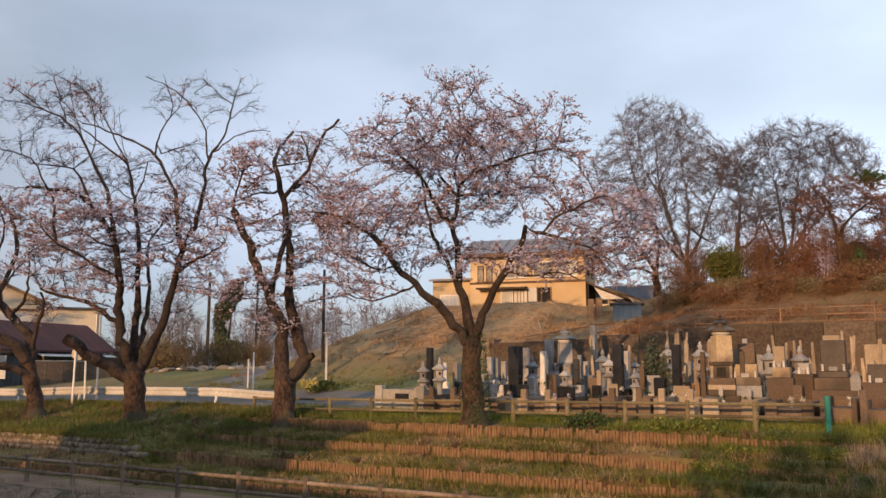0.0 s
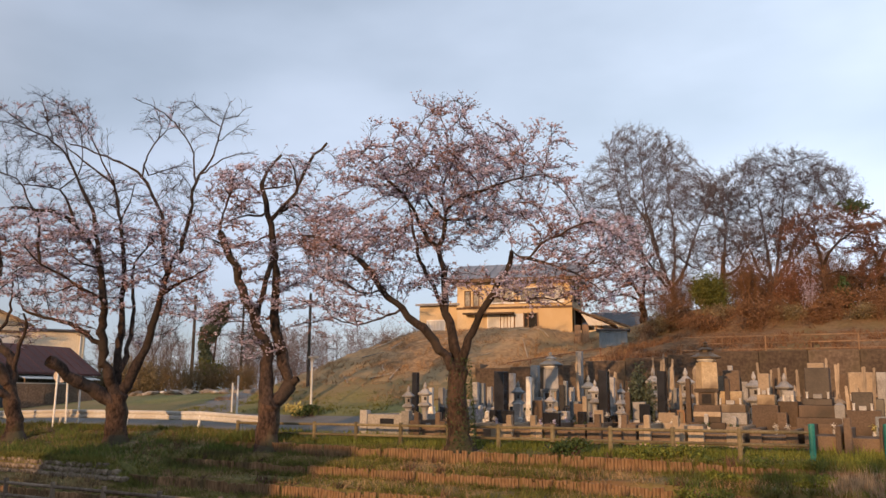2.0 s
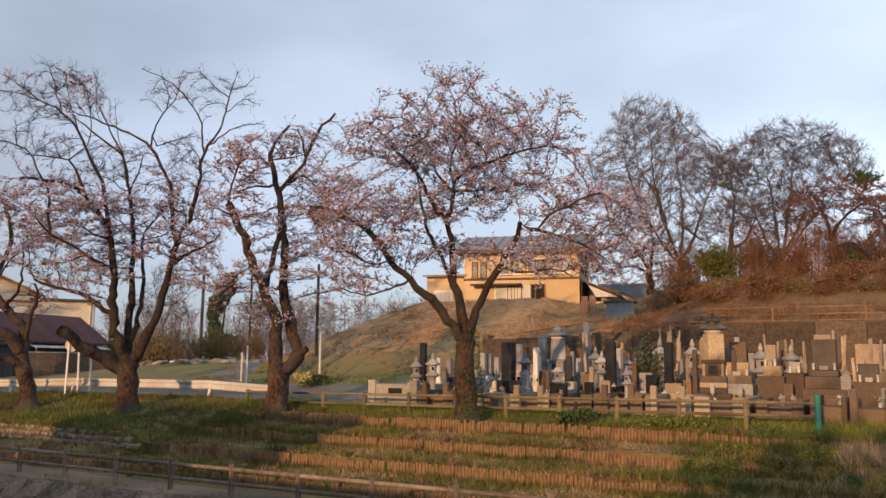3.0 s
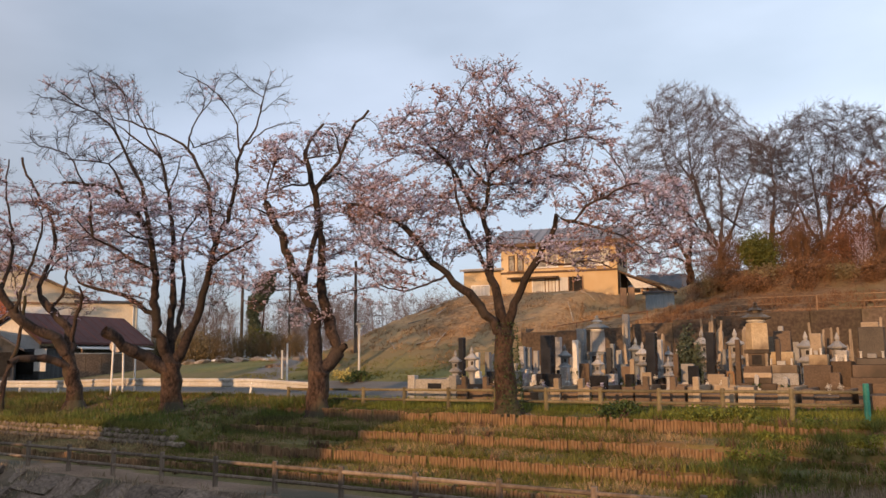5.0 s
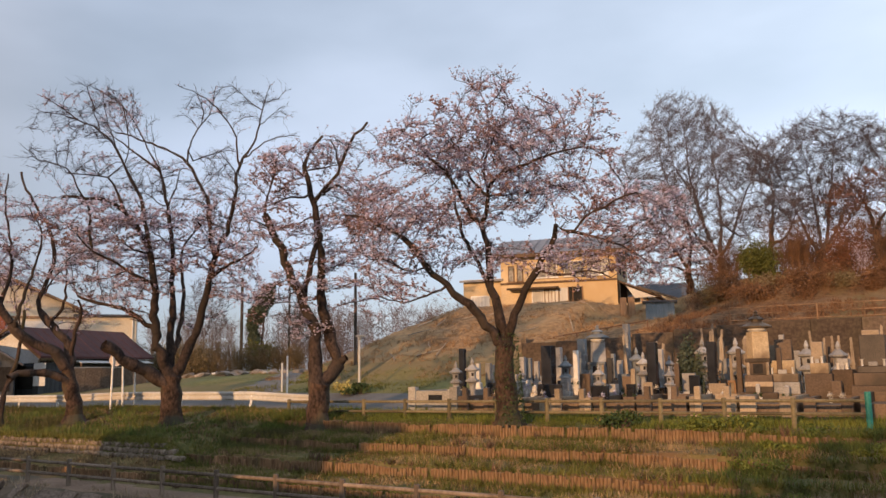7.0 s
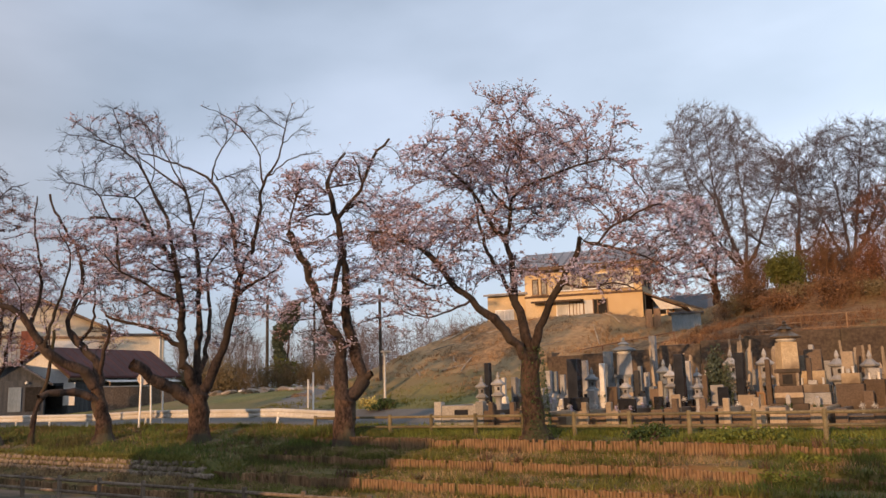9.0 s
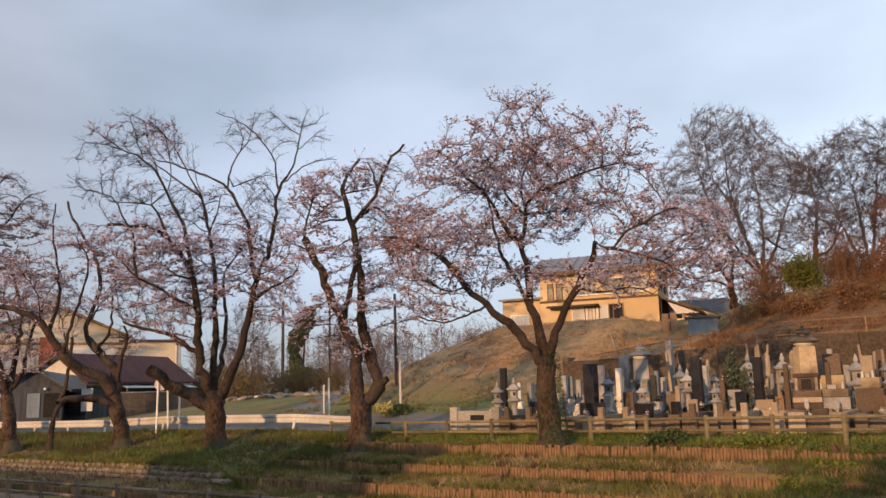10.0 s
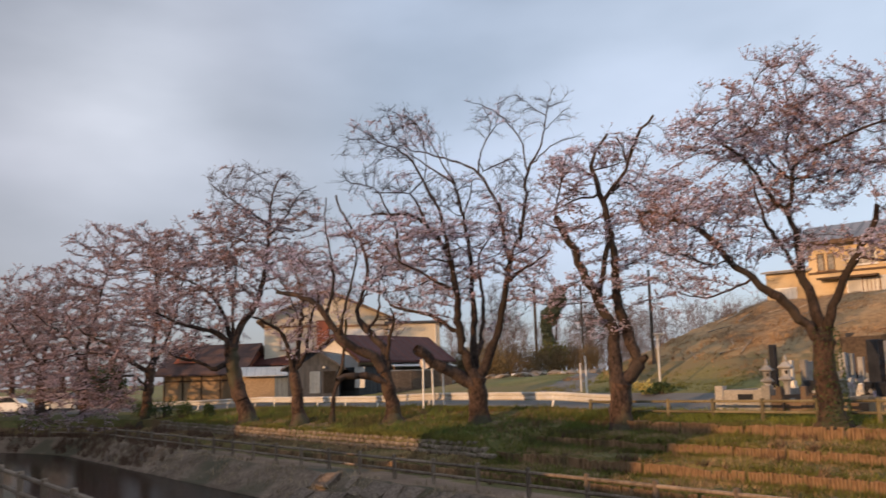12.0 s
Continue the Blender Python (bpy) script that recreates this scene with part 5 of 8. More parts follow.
tree_g.cloud(70, (-6.57, -5.5, 0.71), (2.59, 1.6, 1.08))
tree_g.cloud(40, (-3.34, -5.0, 0.21), (2.59, 1.6, 0.78))
tree_g.cloud(90, (-6.35, -2.5, 3.35), (3.02, 2, 1.29))
tree_g.finish()

tree_h = FarCherry(-49.40, 50.13, -0.84, 44.5)
tree_h.limb(0.42, 0.32, (0.01, 0.0, -0.25), (-0.14, -0.0, 1.77), (-0.16, 0.0, 4.32))
tree_h.limb(0.2, 0.03, (-0.14, 0.0, 3.89), (-1.4, -0.33, 6.03), (-2.98, -0.67, 7.28), (-4.16, -1.0, 8.51))
tree_h.limb(0.2, 0.03, (-0.16, 0.0, 4.32), (0.35, 0.33, 6.92), (0.88, 0.67, 9.59), (1.61, 1.0, 12.8))
tree_h.cloud(220, (1.36, 0.0, 13.1), (3.30, 3.4, 1.89))
tree_h.cloud(220, (0.43, -0.0, 10.4), (3.77, 3.4, 2.36))
tree_h.cloud(200, (-1.84, -1.0, 7.68), (3.77, 3, 2.83))
tree_h.cloud(130, (1.77, -1.0, 5.97), (2.83, 2.6, 2.36))
tree_h.cloud(140, (-1.68, -2.0, 4.29), (3.30, 2.4, 1.89))
tree_h.cloud(100, (-3.43, -2.5, 2.3), (2.83, 2, 1.42))
tree_h.cloud(60, (1.2, -2.6, 0.9), (2.4, 1.5, 1.0))
tree_h.finish()

tree_i = FarCherry(-53.75, 49.97, -0.72, 47.0)
tree_i.limb(0.42, 0.32, (0.01, -0.0, -0.26), (0.01, -0.0, 1.72), (0.03, 0.0, 3.89))
tree_i.limb(0.2, 0.03, (0.03, 0.0, 3.89), (-1.44, -0.5, 6.07), (-2.66, -1.0, 7.76))
tree_i.limb(0.2, 0.03, (0.03, 0.0, 3.89), (0.51, 0.5, 7.0), (0.81, 1.0, 9.76))
tree_i.cloud(240, (0.78, 0.0, 10.11), (3.69, 3.6, 1.97))
tree_i.cloud(220, (-0.72, -0.0, 7.41), (3.94, 3.4, 2.46))
tree_i.cloud(180, (-1.35, -1.0, 4.32), (3.94, 3, 2.46))
tree_i.cloud(120, (1.07, -2.0, 2.13), (3.44, 2.4, 1.48))
tree_i.finish()

tree_j = FarCherry(-58.34, 49.31, -0.66, 49.7)
tree_j.limb(0.42, 0.32, (0.01, 0.0, -0.22), (-0.01, 0.0, 1.75), (-0.0, -0.0, 3.96))
tree_j.limb(0.2, 0.03, (-0.0, -0.0, 3.96), (-1.09, -0.5, 6.16), (-1.94, -1.0, 7.89))
tree_j.limb(0.2, 0.03, (-0.0, -0.0, 3.96), (0.87, 0.5, 6.67), (1.18, 1.0, 9.0))
tree_j.cloud(240, (0.78, 0.0, 8.45), (3.58, 3.6, 2.05))
tree_j.cloud(220, (-1.12, 0.0, 6.63), (4.10, 3.4, 2.56))
tree_j.cloud(160, (0.57, -1.0, 4.36), (3.58, 3, 2.05))
tree_j.finish()


tree_k = BareTree(16.53, 56.93, 6.89, -16.3)
tree_k.limb(0.3, 0.18, (0.0, 0.0, 0.0), (0.15, 0.0, 0.96), (0.08, -0.0, 2.12))
tree_k.limb(0.15, 0.024, (0.04, -0.0, 1.93), (-0.6, 0.2, 3.74), (-1.09, 0.4, 5.78), (-1.59, 0.6, 8.28), (-1.7, 0.8, 10.8), (-2.03, 1.0, 12.75))
tree_k.limb(0.135, 0.018, (-0.04, -0.0, 1.74), (-1.17, -0.2, 3.31), (-2.22, -0.4, 5.3), (-3.09, -0.6, 7.7), (-3.58, -0.8, 10.11), (-3.89, -1.0, 11.91))
tree_k.limb(0.135, 0.018, (0.12, 0.0, 2.12), (0.29, 0.5, 4.54), (0.28, 1.0, 7.03), (-0.01, 1.5, 9.61), (-0.1, 2.0, 12.46))
tree_k.limb(0.135, 0.018, (0.19, -0.0, 1.92), (1.06, -0.25, 3.6), (1.69, -0.5, 5.47), (2.49, -0.75, 7.31), (2.93, -1.0, 9.37))
tree_k.limb(0.075, 0.012, (-0.44, -0.0, 2.92), (-1.9, -0.5, 3.69), (-3.36, -1.0, 4.47), (-4.98, -1.5, 6.04), (-5.82, -2.0, 8.77))
tree_k.limb(0.105, 0.024, (0.29, -0.0, 4.46), (1.41, -0.8, 3.31), (2.43, -1.6, 2.77))
tree_k.limb(0.09, 0.018, (-0.94, 0.0, 4.71), (-1.62, 0.37, 7.01), (-2.55, 0.75, 8.78), (-2.87, 1.12, 11.39), (-2.63, 1.5, 13.38))
tree_k.cloud(260, (-2.03, -0.0, 11.43), (2.78, 4, 1.79))
tree_k.cloud(220, (-3.27, 0.0, 9.07), (2.78, 4, 2.39))
tree_k.cloud(230, (-0.15, 1.0, 10.73), (1.99, 4, 1.99))
tree_k.cloud(180, (1.27, 0.0, 8.35), (1.99, 3.6, 1.99))
tree_k.cloud(260, (-1.06, 0.0, 6.5), (3.58, 4, 2.19))
tree_k.cloud(150, (-0.04, -0.0, 3.69), (2.78, 3, 1.59))
tree_k.cloud(90, (-4.42, -1.0, 7.3), (1.99, 3, 2.39))
tree_k.finish()

tree_v = BareTree(-23.6, 73.0, 1.9, 18, "slim leafless tree behind the overgrown hedge")
tree_v.limb(0.13, 0.08, (0, 0, 0), (0.1, 0, 1.4), (0.05, 0, 2.8))
tree_v.limb(0.07, 0.02, (0.05, 0, 2.7), (0.5, 0.1, 4.4), (0.7, 0.2, 6.3), (1.0, 0.3, 7.8))
tree_v.limb(0.07, 0.02, (0.05, 0, 2.7), (-0.4, -0.1, 4.3), (-0.8, 0.1, 6.0), (-0.9, 0.2, 7.4))
tree_v.limb(0.05, 0.02, (0.1, 0, 2.2), (1.0, 0, 3.0), (1.9, 0.2, 4.2))
tree_v.cloud(90, (0.2, 0.2, 6.2), (1.7, 1.6, 1.9))
tree_v.cloud(40, (0.6, 0.1, 4.0), (1.7, 1.4, 1.1))
tree_v.finish()

tree_w = BareTree(-14.8, 70.5, 1.9, 10, "small leafless tree beside the olive bush")
tree_w.limb(0.1, 0.06, (0, 0, 0), (-0.1, 0, 1.0), (-0.1, 0, 2.0))
tree_w.limb(0.05, 0.015, (-0.1, 0, 1.9), (-0.7, 0.1, 3.3), (-1.2, 0.2, 4.8))
tree_w.limb(0.05, 0.015, (-0.1, 0, 1.9), (0.2, 0, 3.5), (0.3, 0.1, 5.4))
tree_w.limb(0.04, 0.015, (-0.1, 0, 1.6), (0.9, 0, 2.7), (1.3, 0.1, 3.9))
tree_w.cloud(60, (-0.2, 0.1, 4.0), (1.5, 1.4, 1.5))
tree_w.finish()

tree_l = BareTree(22.95, 55.73, 7.16, -22.5)
tree_l.limb(0.285, 0.18, (0.0, 0.0, 0.0), (0.09, -0.0, 0.94), (0.1, -0.0, 1.89))
tree_l.limb(0.135, 0.018, (0.06, -0.0, 1.7), (-0.13, 0.25, 4.05), (-0.37, 0.5, 6.45), (-0.63, 0.75, 8.51), (-0.92, 1.0, 10.0))
tree_l.limb(0.135, 0.018, (0.14, -0.0, 1.89), (0.56, -0.25, 3.92), (0.86, -0.5, 6.15), (1.13, -0.75, 7.99), (1.33, -1.0, 9.65))
tree_l.limb(0.12, 0.018, (0.16, 0.0, 1.7), (1.27, 0.5, 3.99), (2.28, 1.0, 6.33), (3.11, 1.5, 8.32), (3.56, 2.0, 9.59))
tree_l.limb(0.12, 0.018, (0.05, -0.0, 1.51), (-1.03, -0.67, 3.58), (-1.77, -1.33, 5.82), (-2.54, -2.0, 7.67))
tree_l.limb(0.09, 0.018, (0.16, 0.0, 1.7), (1.76, -0.33, 3.83), (3.56, -0.67, 5.9), (4.61, -1.0, 7.23))
tree_l.cloud(330, (1.05, 0.0, 9.55), (2.83, 4.5, 1.01))
tree_l.cloud(320, (-1.14, -1.0, 8.15), (2.22, 4, 1.82))
tree_l.cloud(260, (3.12, 1.0, 8.8), (2.02, 4, 1.21))
tree_l.cloud(220, (-2.65, 0.0, 7.73), (1.62, 3.6, 1.62))
tree_l.cloud(420, (0.56, -0.0, 7.05), (3.84, 4.5, 2.43))
tree_l.cloud(160, (4.37, -0.0, 7.67), (1.42, 3, 1.42))
tree_l.cloud(330, (-0.28, -0.0, 4.6), (3.64, 3.6, 1.82))
tree_l.cloud(260, (1.77, 0.0, 3.88), (2.83, 3, 1.82))
tree_l.finish()

tree_m = BareTree(18.59, 53.12, 7.80, -19.4)
tree_m.limb(0.225, 0.132, (-0.0, -0.0, 0.0), (0.14, -0.0, 1.44), (0.34, 0.0, 2.89))
tree_m.limb(0.12, 0.024, (0.3, 0.0, 2.71), (0.48, 0.33, 4.41), (0.38, 0.67, 5.98), (0.28, 1.0, 7.58))
tree_m.limb(0.105, 0.024, (0.1, 0.0, 1.44), (1.02, -0.33, 1.71), (1.58, -0.67, 2.89), (1.94, -1.0, 3.71))
tree_m.limb(0.075, 0.018, (0.39, 0.0, 3.99), (-0.19, -0.33, 4.7), (-1.04, -0.67, 4.62), (-1.55, -1.0, 4.66))
tree_m.cloud(130, (0.24, -0.0, 6.59), (1.51, 3, 1.51))
tree_m.cloud(240, (0.09, -0.0, 3.45), (2.26, 3.2, 1.06))
tree_m.cloud(100, (-1.14, -0.0, 6.7), (1.51, 2.6, 1.51))
tree_m.cloud(90, (1.62, 0.0, 3.54), (1.13, 2.4, 0.94))
tree_m.finish()

tree_n = Tree(14.22, 55.50, 6.01, -14.5)
tree_n.limb(0.28, 0.2, (-0.0, -0.0, 0.0), (-0.03, 0.0, 1.12), (-0.11, -0.0, 2.07))
tree_n.limb(0.14, 0.03, (-0.11, 0.0, 1.99), (-0.8, -0.33, 3.18), (-1.66, -0.67, 4.3), (-2.54, -1.0, 5.43))
tree_n.limb(0.14, 0.03, (-0.11, -0.0, 2.07), (0.13, 0.33, 3.62), (-0.0, 0.67, 5.21), (-0.34, 1.0, 6.46))
tree_n.limb(0.1, 0.03, (-0.19, -0.0, 1.88), (-1.19, -0.33, 2.25), (-2.28, -0.67, 2.05), (-3.38, -1.0, 1.67))
tree_n.cloud(330, (-0.77, 0.0, 3.99), (2.11, 3, 1.92))
tree_n.cloud(280, (-1.91, -0.5, 2.44), (2.30, 3, 1.54))
tree_n.cloud(180, (-2.78, 0.0, 5.22), (1.54, 2.6, 1.54))
tree_n.cloud(200, (0.27, 0.3, 2.47), (1.54, 2.4, 1.54))
tree_n.cloud(240, (-2.0, 0.0, 6.4), (2.2, 2.6, 1.5))
tree_n.cloud(160, (-3.2, -0.4, 3.6), (1.8, 2.4, 1.5))
tree_n.finish()

tree_o = Tree(23.26, 49.03, 6.65, -25.5, "rust-brown budding tree on the rise", bloom="leaf_rust")
tree_o.limb(0.26, 0.2, (0.0, 0.0, 0.0), (0.02, 0.0, 1.33), (0.04, 0.0, 2.67))
tree_o.limb(0.14, 0.03, (0.03, -0.0, 2.5), (-0.17, 0.33, 3.75), (-0.57, 0.67, 4.88), (-1.16, 1.0, 5.69))
tree_o.limb(0.14, 0.03, (0.07, 0.0, 2.67), (0.58, -0.33, 3.59), (1.5, -0.67, 4.29), (2.39, -1.0, 4.65))
tree_o.limb(0.1, 0.02, (0.06, 0.0, 2.0), (1.08, -0.5, 2.2), (2.17, -1.0, 1.41))
tree_o.cloud(380, (0.07, 0.0, 5.04), (2.37, 3, 1.02))
tree_o.cloud(280, (1.83, -0.0, 4.55), (2.18, 3, 1.16))
tree_o.cloud(140, (-1.21, 0.0, 4.29), (1.64, 2.6, 0.73))
tree_o.cloud(90, (2.3, 0.0, 2.85), (1.46, 2.4, 1.46))
tree_o.finish()

tree_p = Tree(26.85, 49.43, 6.70, -28.7, "rust-brown budding tree on the rise", bloom="leaf_rust")
tree_p.limb(0.26, 0.2, (0.0, 0.0, 0.0), (0.03, -0.0, 1.34), (0.06, -0.0, 2.69))
tree_p.limb(0.14, 0.03, (-0.01, -0.0, 2.53), (-0.19, 0.5, 3.81), (-0.56, 1.0, 5.33))
tree_p.limb(0.14, 0.03, (0.04, -0.0, 2.69), (0.54, -0.5, 3.59), (1.45, -1.0, 4.27))
tree_p.cloud(220, (0.0, -0.0, 4.4), (2.26, 3, 1.32))
tree_p.cloud(160, (-0.73, 0.0, 2.41), (1.89, 2.6, 1.51))
tree_p.finish()


def leafy(name, x, y, z, rx, ry, rz, n, material, size, label, category="bush", lumps=5, seed=1, stem=True, wild=0.35):
    """A bush or crown of many small leaves round a few stems, uneven and with gaps."""
    rng = np.random.default_rng(seed)
    ob = thing(name, pose(x, y, z), label, category)
    centres = np.concatenate([rng.normal(0, 0.42, (lumps, 2)), rng.uniform(0.25, 0.85, (lumps, 1))], 1)
    which = rng.integers(0, lumps, n)
    d = rng.normal(size=(n, 3))
    d /= np.linalg.norm(d, axis=1)[:, None]
    p = centres[which] + d * (rng.random((n, 1)) ** 0.4) * np.array([0.55, 0.55, 0.42]) * (1 + wild * rng.normal(0, 0.5, (n, 1)))
    p[:, 2] = np.abs(p[:, 2])
    p = p * np.array([rx, ry, rz])
    a, b = rng.normal(size=(n, 3)), rng.normal(size=(n, 3))
    a /= np.linalg.norm(a, axis=1)[:, None]
    b = np.cross(a, b)
    b /= np.linalg.norm(b, axis=1)[:, None]
    s = size * rng.uniform(0.5, 1.4, (n, 1))
    v = np.stack([p - a * s, p + b * s * 0.55, p + a * s, p - b * s * 0.55], 1).reshape(-1, 3)
    q = np.arange(4 * n).reshape(-1, 4)
    tagged(part("foliage", raw_mesh("foliage", v, np.zeros((0, 3), int), q, material), ob), kind="stuff")
    if stem:
        vs, fs = [], []
        for k in range(lumps * 2):
            c = centres[k % lumps] * np.array([rx, ry, rz]) + rng.normal(0, 0.2, 3) * np.array([rx, ry, rz])
            foot = Vector((c[0] * 0.15, c[1] * 0.15, -0.15))
            m = rod(foot, Vector(c), 0.035 + 0.012 * rx, M["branch"], 5, 0.012)
            o = len(vs)
            vs += [w.co.copy() for w in m.vertices]
            fs += [tuple(o + i for i in f.vertices) for f in m.polygons]
        tagged(part("stem", mesh_of("stem", vs, fs, M["branch"]), ob), kind="stuff")
    return ob


# ---- fences and rails ----
def rail_fence(name, spots, tops, post_r, rail_r, drops, material, label, end=None):
    """A two-rail fence of round posts at the given places."""
    ob = thing(name, pose(*spots[0]), label, "fence")
    o = Vector(spots[0])
    prev = None
    for p, top in zip(spots, tops):
        p = Vector(p)
        h = top - p.z
        me = lathe([(post_r, -0.3), (post_r, h - 0.02), (post_r * 0.75, h)], 8, material)
        if end and p is not None and (p - Vector(spots[-1])).length < 0.01:
            me = lathe([(post_r * 1.15, -0.3), (post_r * 1.15, h + 0.12), (post_r, h + 0.15)], 10, end)
        part("post", me, ob, *(p - o))
        if prev is not None:
            for d in drops:
                a, b = prev - o, p - o
                a, b = Vector((a.x, a.y, prev_top - d - o.z)), Vector((b.x, b.y, top - d - o.z))
                part("rail", rod(a, b, rail_r, material, 7), ob)
        prev, prev_top = p, top
    return ob


ups = [on_bank(-24.775 + 1.975 * k, 26.65) for k in range(12)]
rail_fence("rail_fence", ups, [0.523 + 0.017 * k for k in range(12)], 0.075, 0.05, (0.1, 0.47), M["fence_up"], "tan two-rail fence of imitation logs ending in a teal post", M["teal"])
ups = [on_bank(-1.15 + 1.975 * k, 26.65) for k in range(4)]
rail_fence("rail_fence", ups[::-1], [0.75 + 0.017 * k for k in range(4)][::-1], 0.075, 0.05, (0.1, 0.47), M["fence_up"], "tan two-rail fence of imitation logs beginning at a teal post", M["teal"])
lows = [on_bank(-65.13 + 2.23 * k, 16.83 - float(bend(-65.13 + 2.23 * k)) * 0.9) for k in range(36)]
rail_fence("rail_fence", lows, [p.z + 0.82 for p in lows], 0.075, 0.05, (0.14, 0.5), M["fence_low"], "grey two-rail fence of imitation logs along the river path")
nears = [at(-41.5 + 2.1 * k, 4.1, -0.92) for k in range(28)]
rail_fence("rail_fence", nears, [-0.16] * 28, 0.07, 0.05, (0.1, 0.46), M["fence_low"], "grey two-rail fence of imitation logs beside the near river path")


def guard_rail():
    ss = np.arange(-68, -22.6, 1.0)
    line = []
    for s in ss:
        q = 26.8 - float(bend(s))
        line.append(at(s, q, float(lerp_rows(s, ROAD_EDGE))))
    o = line[0]
    ob = thing("guard_rail", pose(*o), "white steel guard rail with bent posts along the road edge", "guard rail")
    prof = [(0.0, 0.36), (-0.05, 0.405), (-0.05, 0.48), (0.0, 0.525), (0.0, 0.575), (-0.05, 0.62), (-0.05, 0.695), (0.0, 0.74)]
    prof = prof + [(y + 0.012, z) for y, z in reversed(prof)]
    verts, faces, n = [], [], len(prof)
    for i, p in enumerate(line):
        a, b = line[max(0, i - 1)], line[min(len(line) - 1, i + 1)]
        d = (b - a).normalized()
        out = Vector((-d.y, d.x, 0))
        for y, z in prof:
            verts.append(p - o + out * y + Vector((0, 0, z)))
    for i in range(len(line) - 1):
        for k in range(n):
            k2 = (k + 1) % n
            faces.append((i * n + k, (i + 1) * n + k, (i + 1) * n + k2, i * n + k2))
    part("beam", mesh_of("beam", verts, faces, M["white_steel"]), ob)
    for s in (-66.5, -64, -61, -57, -54, -51.3, -48.0, -44.6, -41.1, -36.2, -31.6, -27.1):
        q = 26.8 - float(bend(s))
        p = at(s, q, float(lerp_rows(s, ROAD_EDGE))) - o
        foot = p - AWAY * 0.13
        part("post", rod(foot - Vector((0, 0, 0.3)), p + AWAY * 0.08 + Vector((0, 0, 0.72)), 0.057, M["white_steel"], 8), ob)
    return ob


guard_rail()


# ---- terraces and low walls ----
def stake_mesh(k):
    """One upright log stake, worn at the top; its head is at the origin."""
    rng = np.random.default_rng(70 + k)
    r, verts, faces = 0.053, [], []
    for z, f in ((-0.65, 1.0), (-0.015, 1.0), (0.0, 0.8)):
        for j in range(7):
            t = 2 * math.pi * j / 7
            rr = r * f * rng.uniform(0.94, 1.06)
            verts.append((rr * math.cos(t), rr * math.sin(t), z + (rng.normal(0, 0.004) if z > -0.1 else 0)))
    for i in range(2):
        faces += [(i * 7 + j, i * 7 + (j + 1) % 7, i * 7 + 7 + (j + 1) % 7, i * 7 + 7 + j) for j in range(7)]
    faces.append(tuple(range(14, 21)))
    return mesh_of("stake", verts, faces, M["log"])


STAKES = [stake_mesh(k) for k in range(6)]
for i, (tq, z0, z1) in enumerate(TIERS):
    rng = random.Random(40 + i)
    ob = thing("log_terrace", pose(*at(-12, tq, z1), 0, 0, BANK_TURN), "row of upright reddish-brown log stakes holding a grass terrace", "retaining wall", "log terraces on the bank")
    vs, fs = [], []
    s = (-21.5, -24.2, -24.2, -40.0)[i]
    while s < 7:
        gone = float(np.interp(s, [-6.4, -3.4], [0.03, 0.45]))
        if rng.random() > gone:
            top, turn, lean = rng.gauss(0.0, 0.013) - (0.08 if rng.random() < 0.08 else 0) - float(np.interp(s, [-6.6, -4.5], [0.0, 0.12])), rng.random() * 6.3, rng.gauss(0, 1.2)
            top -= 0.16 * max(0.0, noise.noise((s * 0.5, i * 3.0, 0.0)) - 0.1)
            me = STAKES[rng.randrange(6)]
            m = Matrix.LocRotScale((s + 12, -0.05 + rng.gauss(0, 0.008), top), Euler((0, radians(lean), turn)), None)
            if -19.5 < s < -1:
                st = new("stake", me)
                st.parent = ob
                st.matrix_basis = m
            else:
                o = len(vs)
                vs += [m @ v.co for v in me.vertices]
                fs += [tuple(o + j for j in f.vertices) for f in me.polygons]
        s += rng.uniform(0.098, 0.112)
    tagged(part("far_stake", mesh_of("far_stake", vs, fs, M["log"]), ob), kind="stuff")

# ---- cemetery ----
CEM = BANK_TURN


def posy_mesh(seed, tint):
    """A small bunch of leaves and flower heads."""
    rng = np.random.default_rng(seed)
    n = 44
    p = rng.normal(0, 0.045, (n, 3)) * (1, 1, 1.2) + (0, 0, 0.1)
    a, b = rng.normal(0, 0.018, (n, 3)), rng.normal(0, 0.015, (n, 3))
    v = np.stack([p - a, p + b, p + a, p - b], 1).reshape(-1, 3)
    return raw_mesh("posy", v, np.zeros((0, 3), int), np.arange(4 * n).reshape(-1, 4), M[tint])


POSY = [posy_mesh(1, "leaf_green"), posy_mesh(2, "weed_yellow"), posy_mesh(3, "white_stone"), posy_mesh(4, "blossom"), posy_mesh(5, "leaf_green"), posy_mesh(6, "white_stone")]


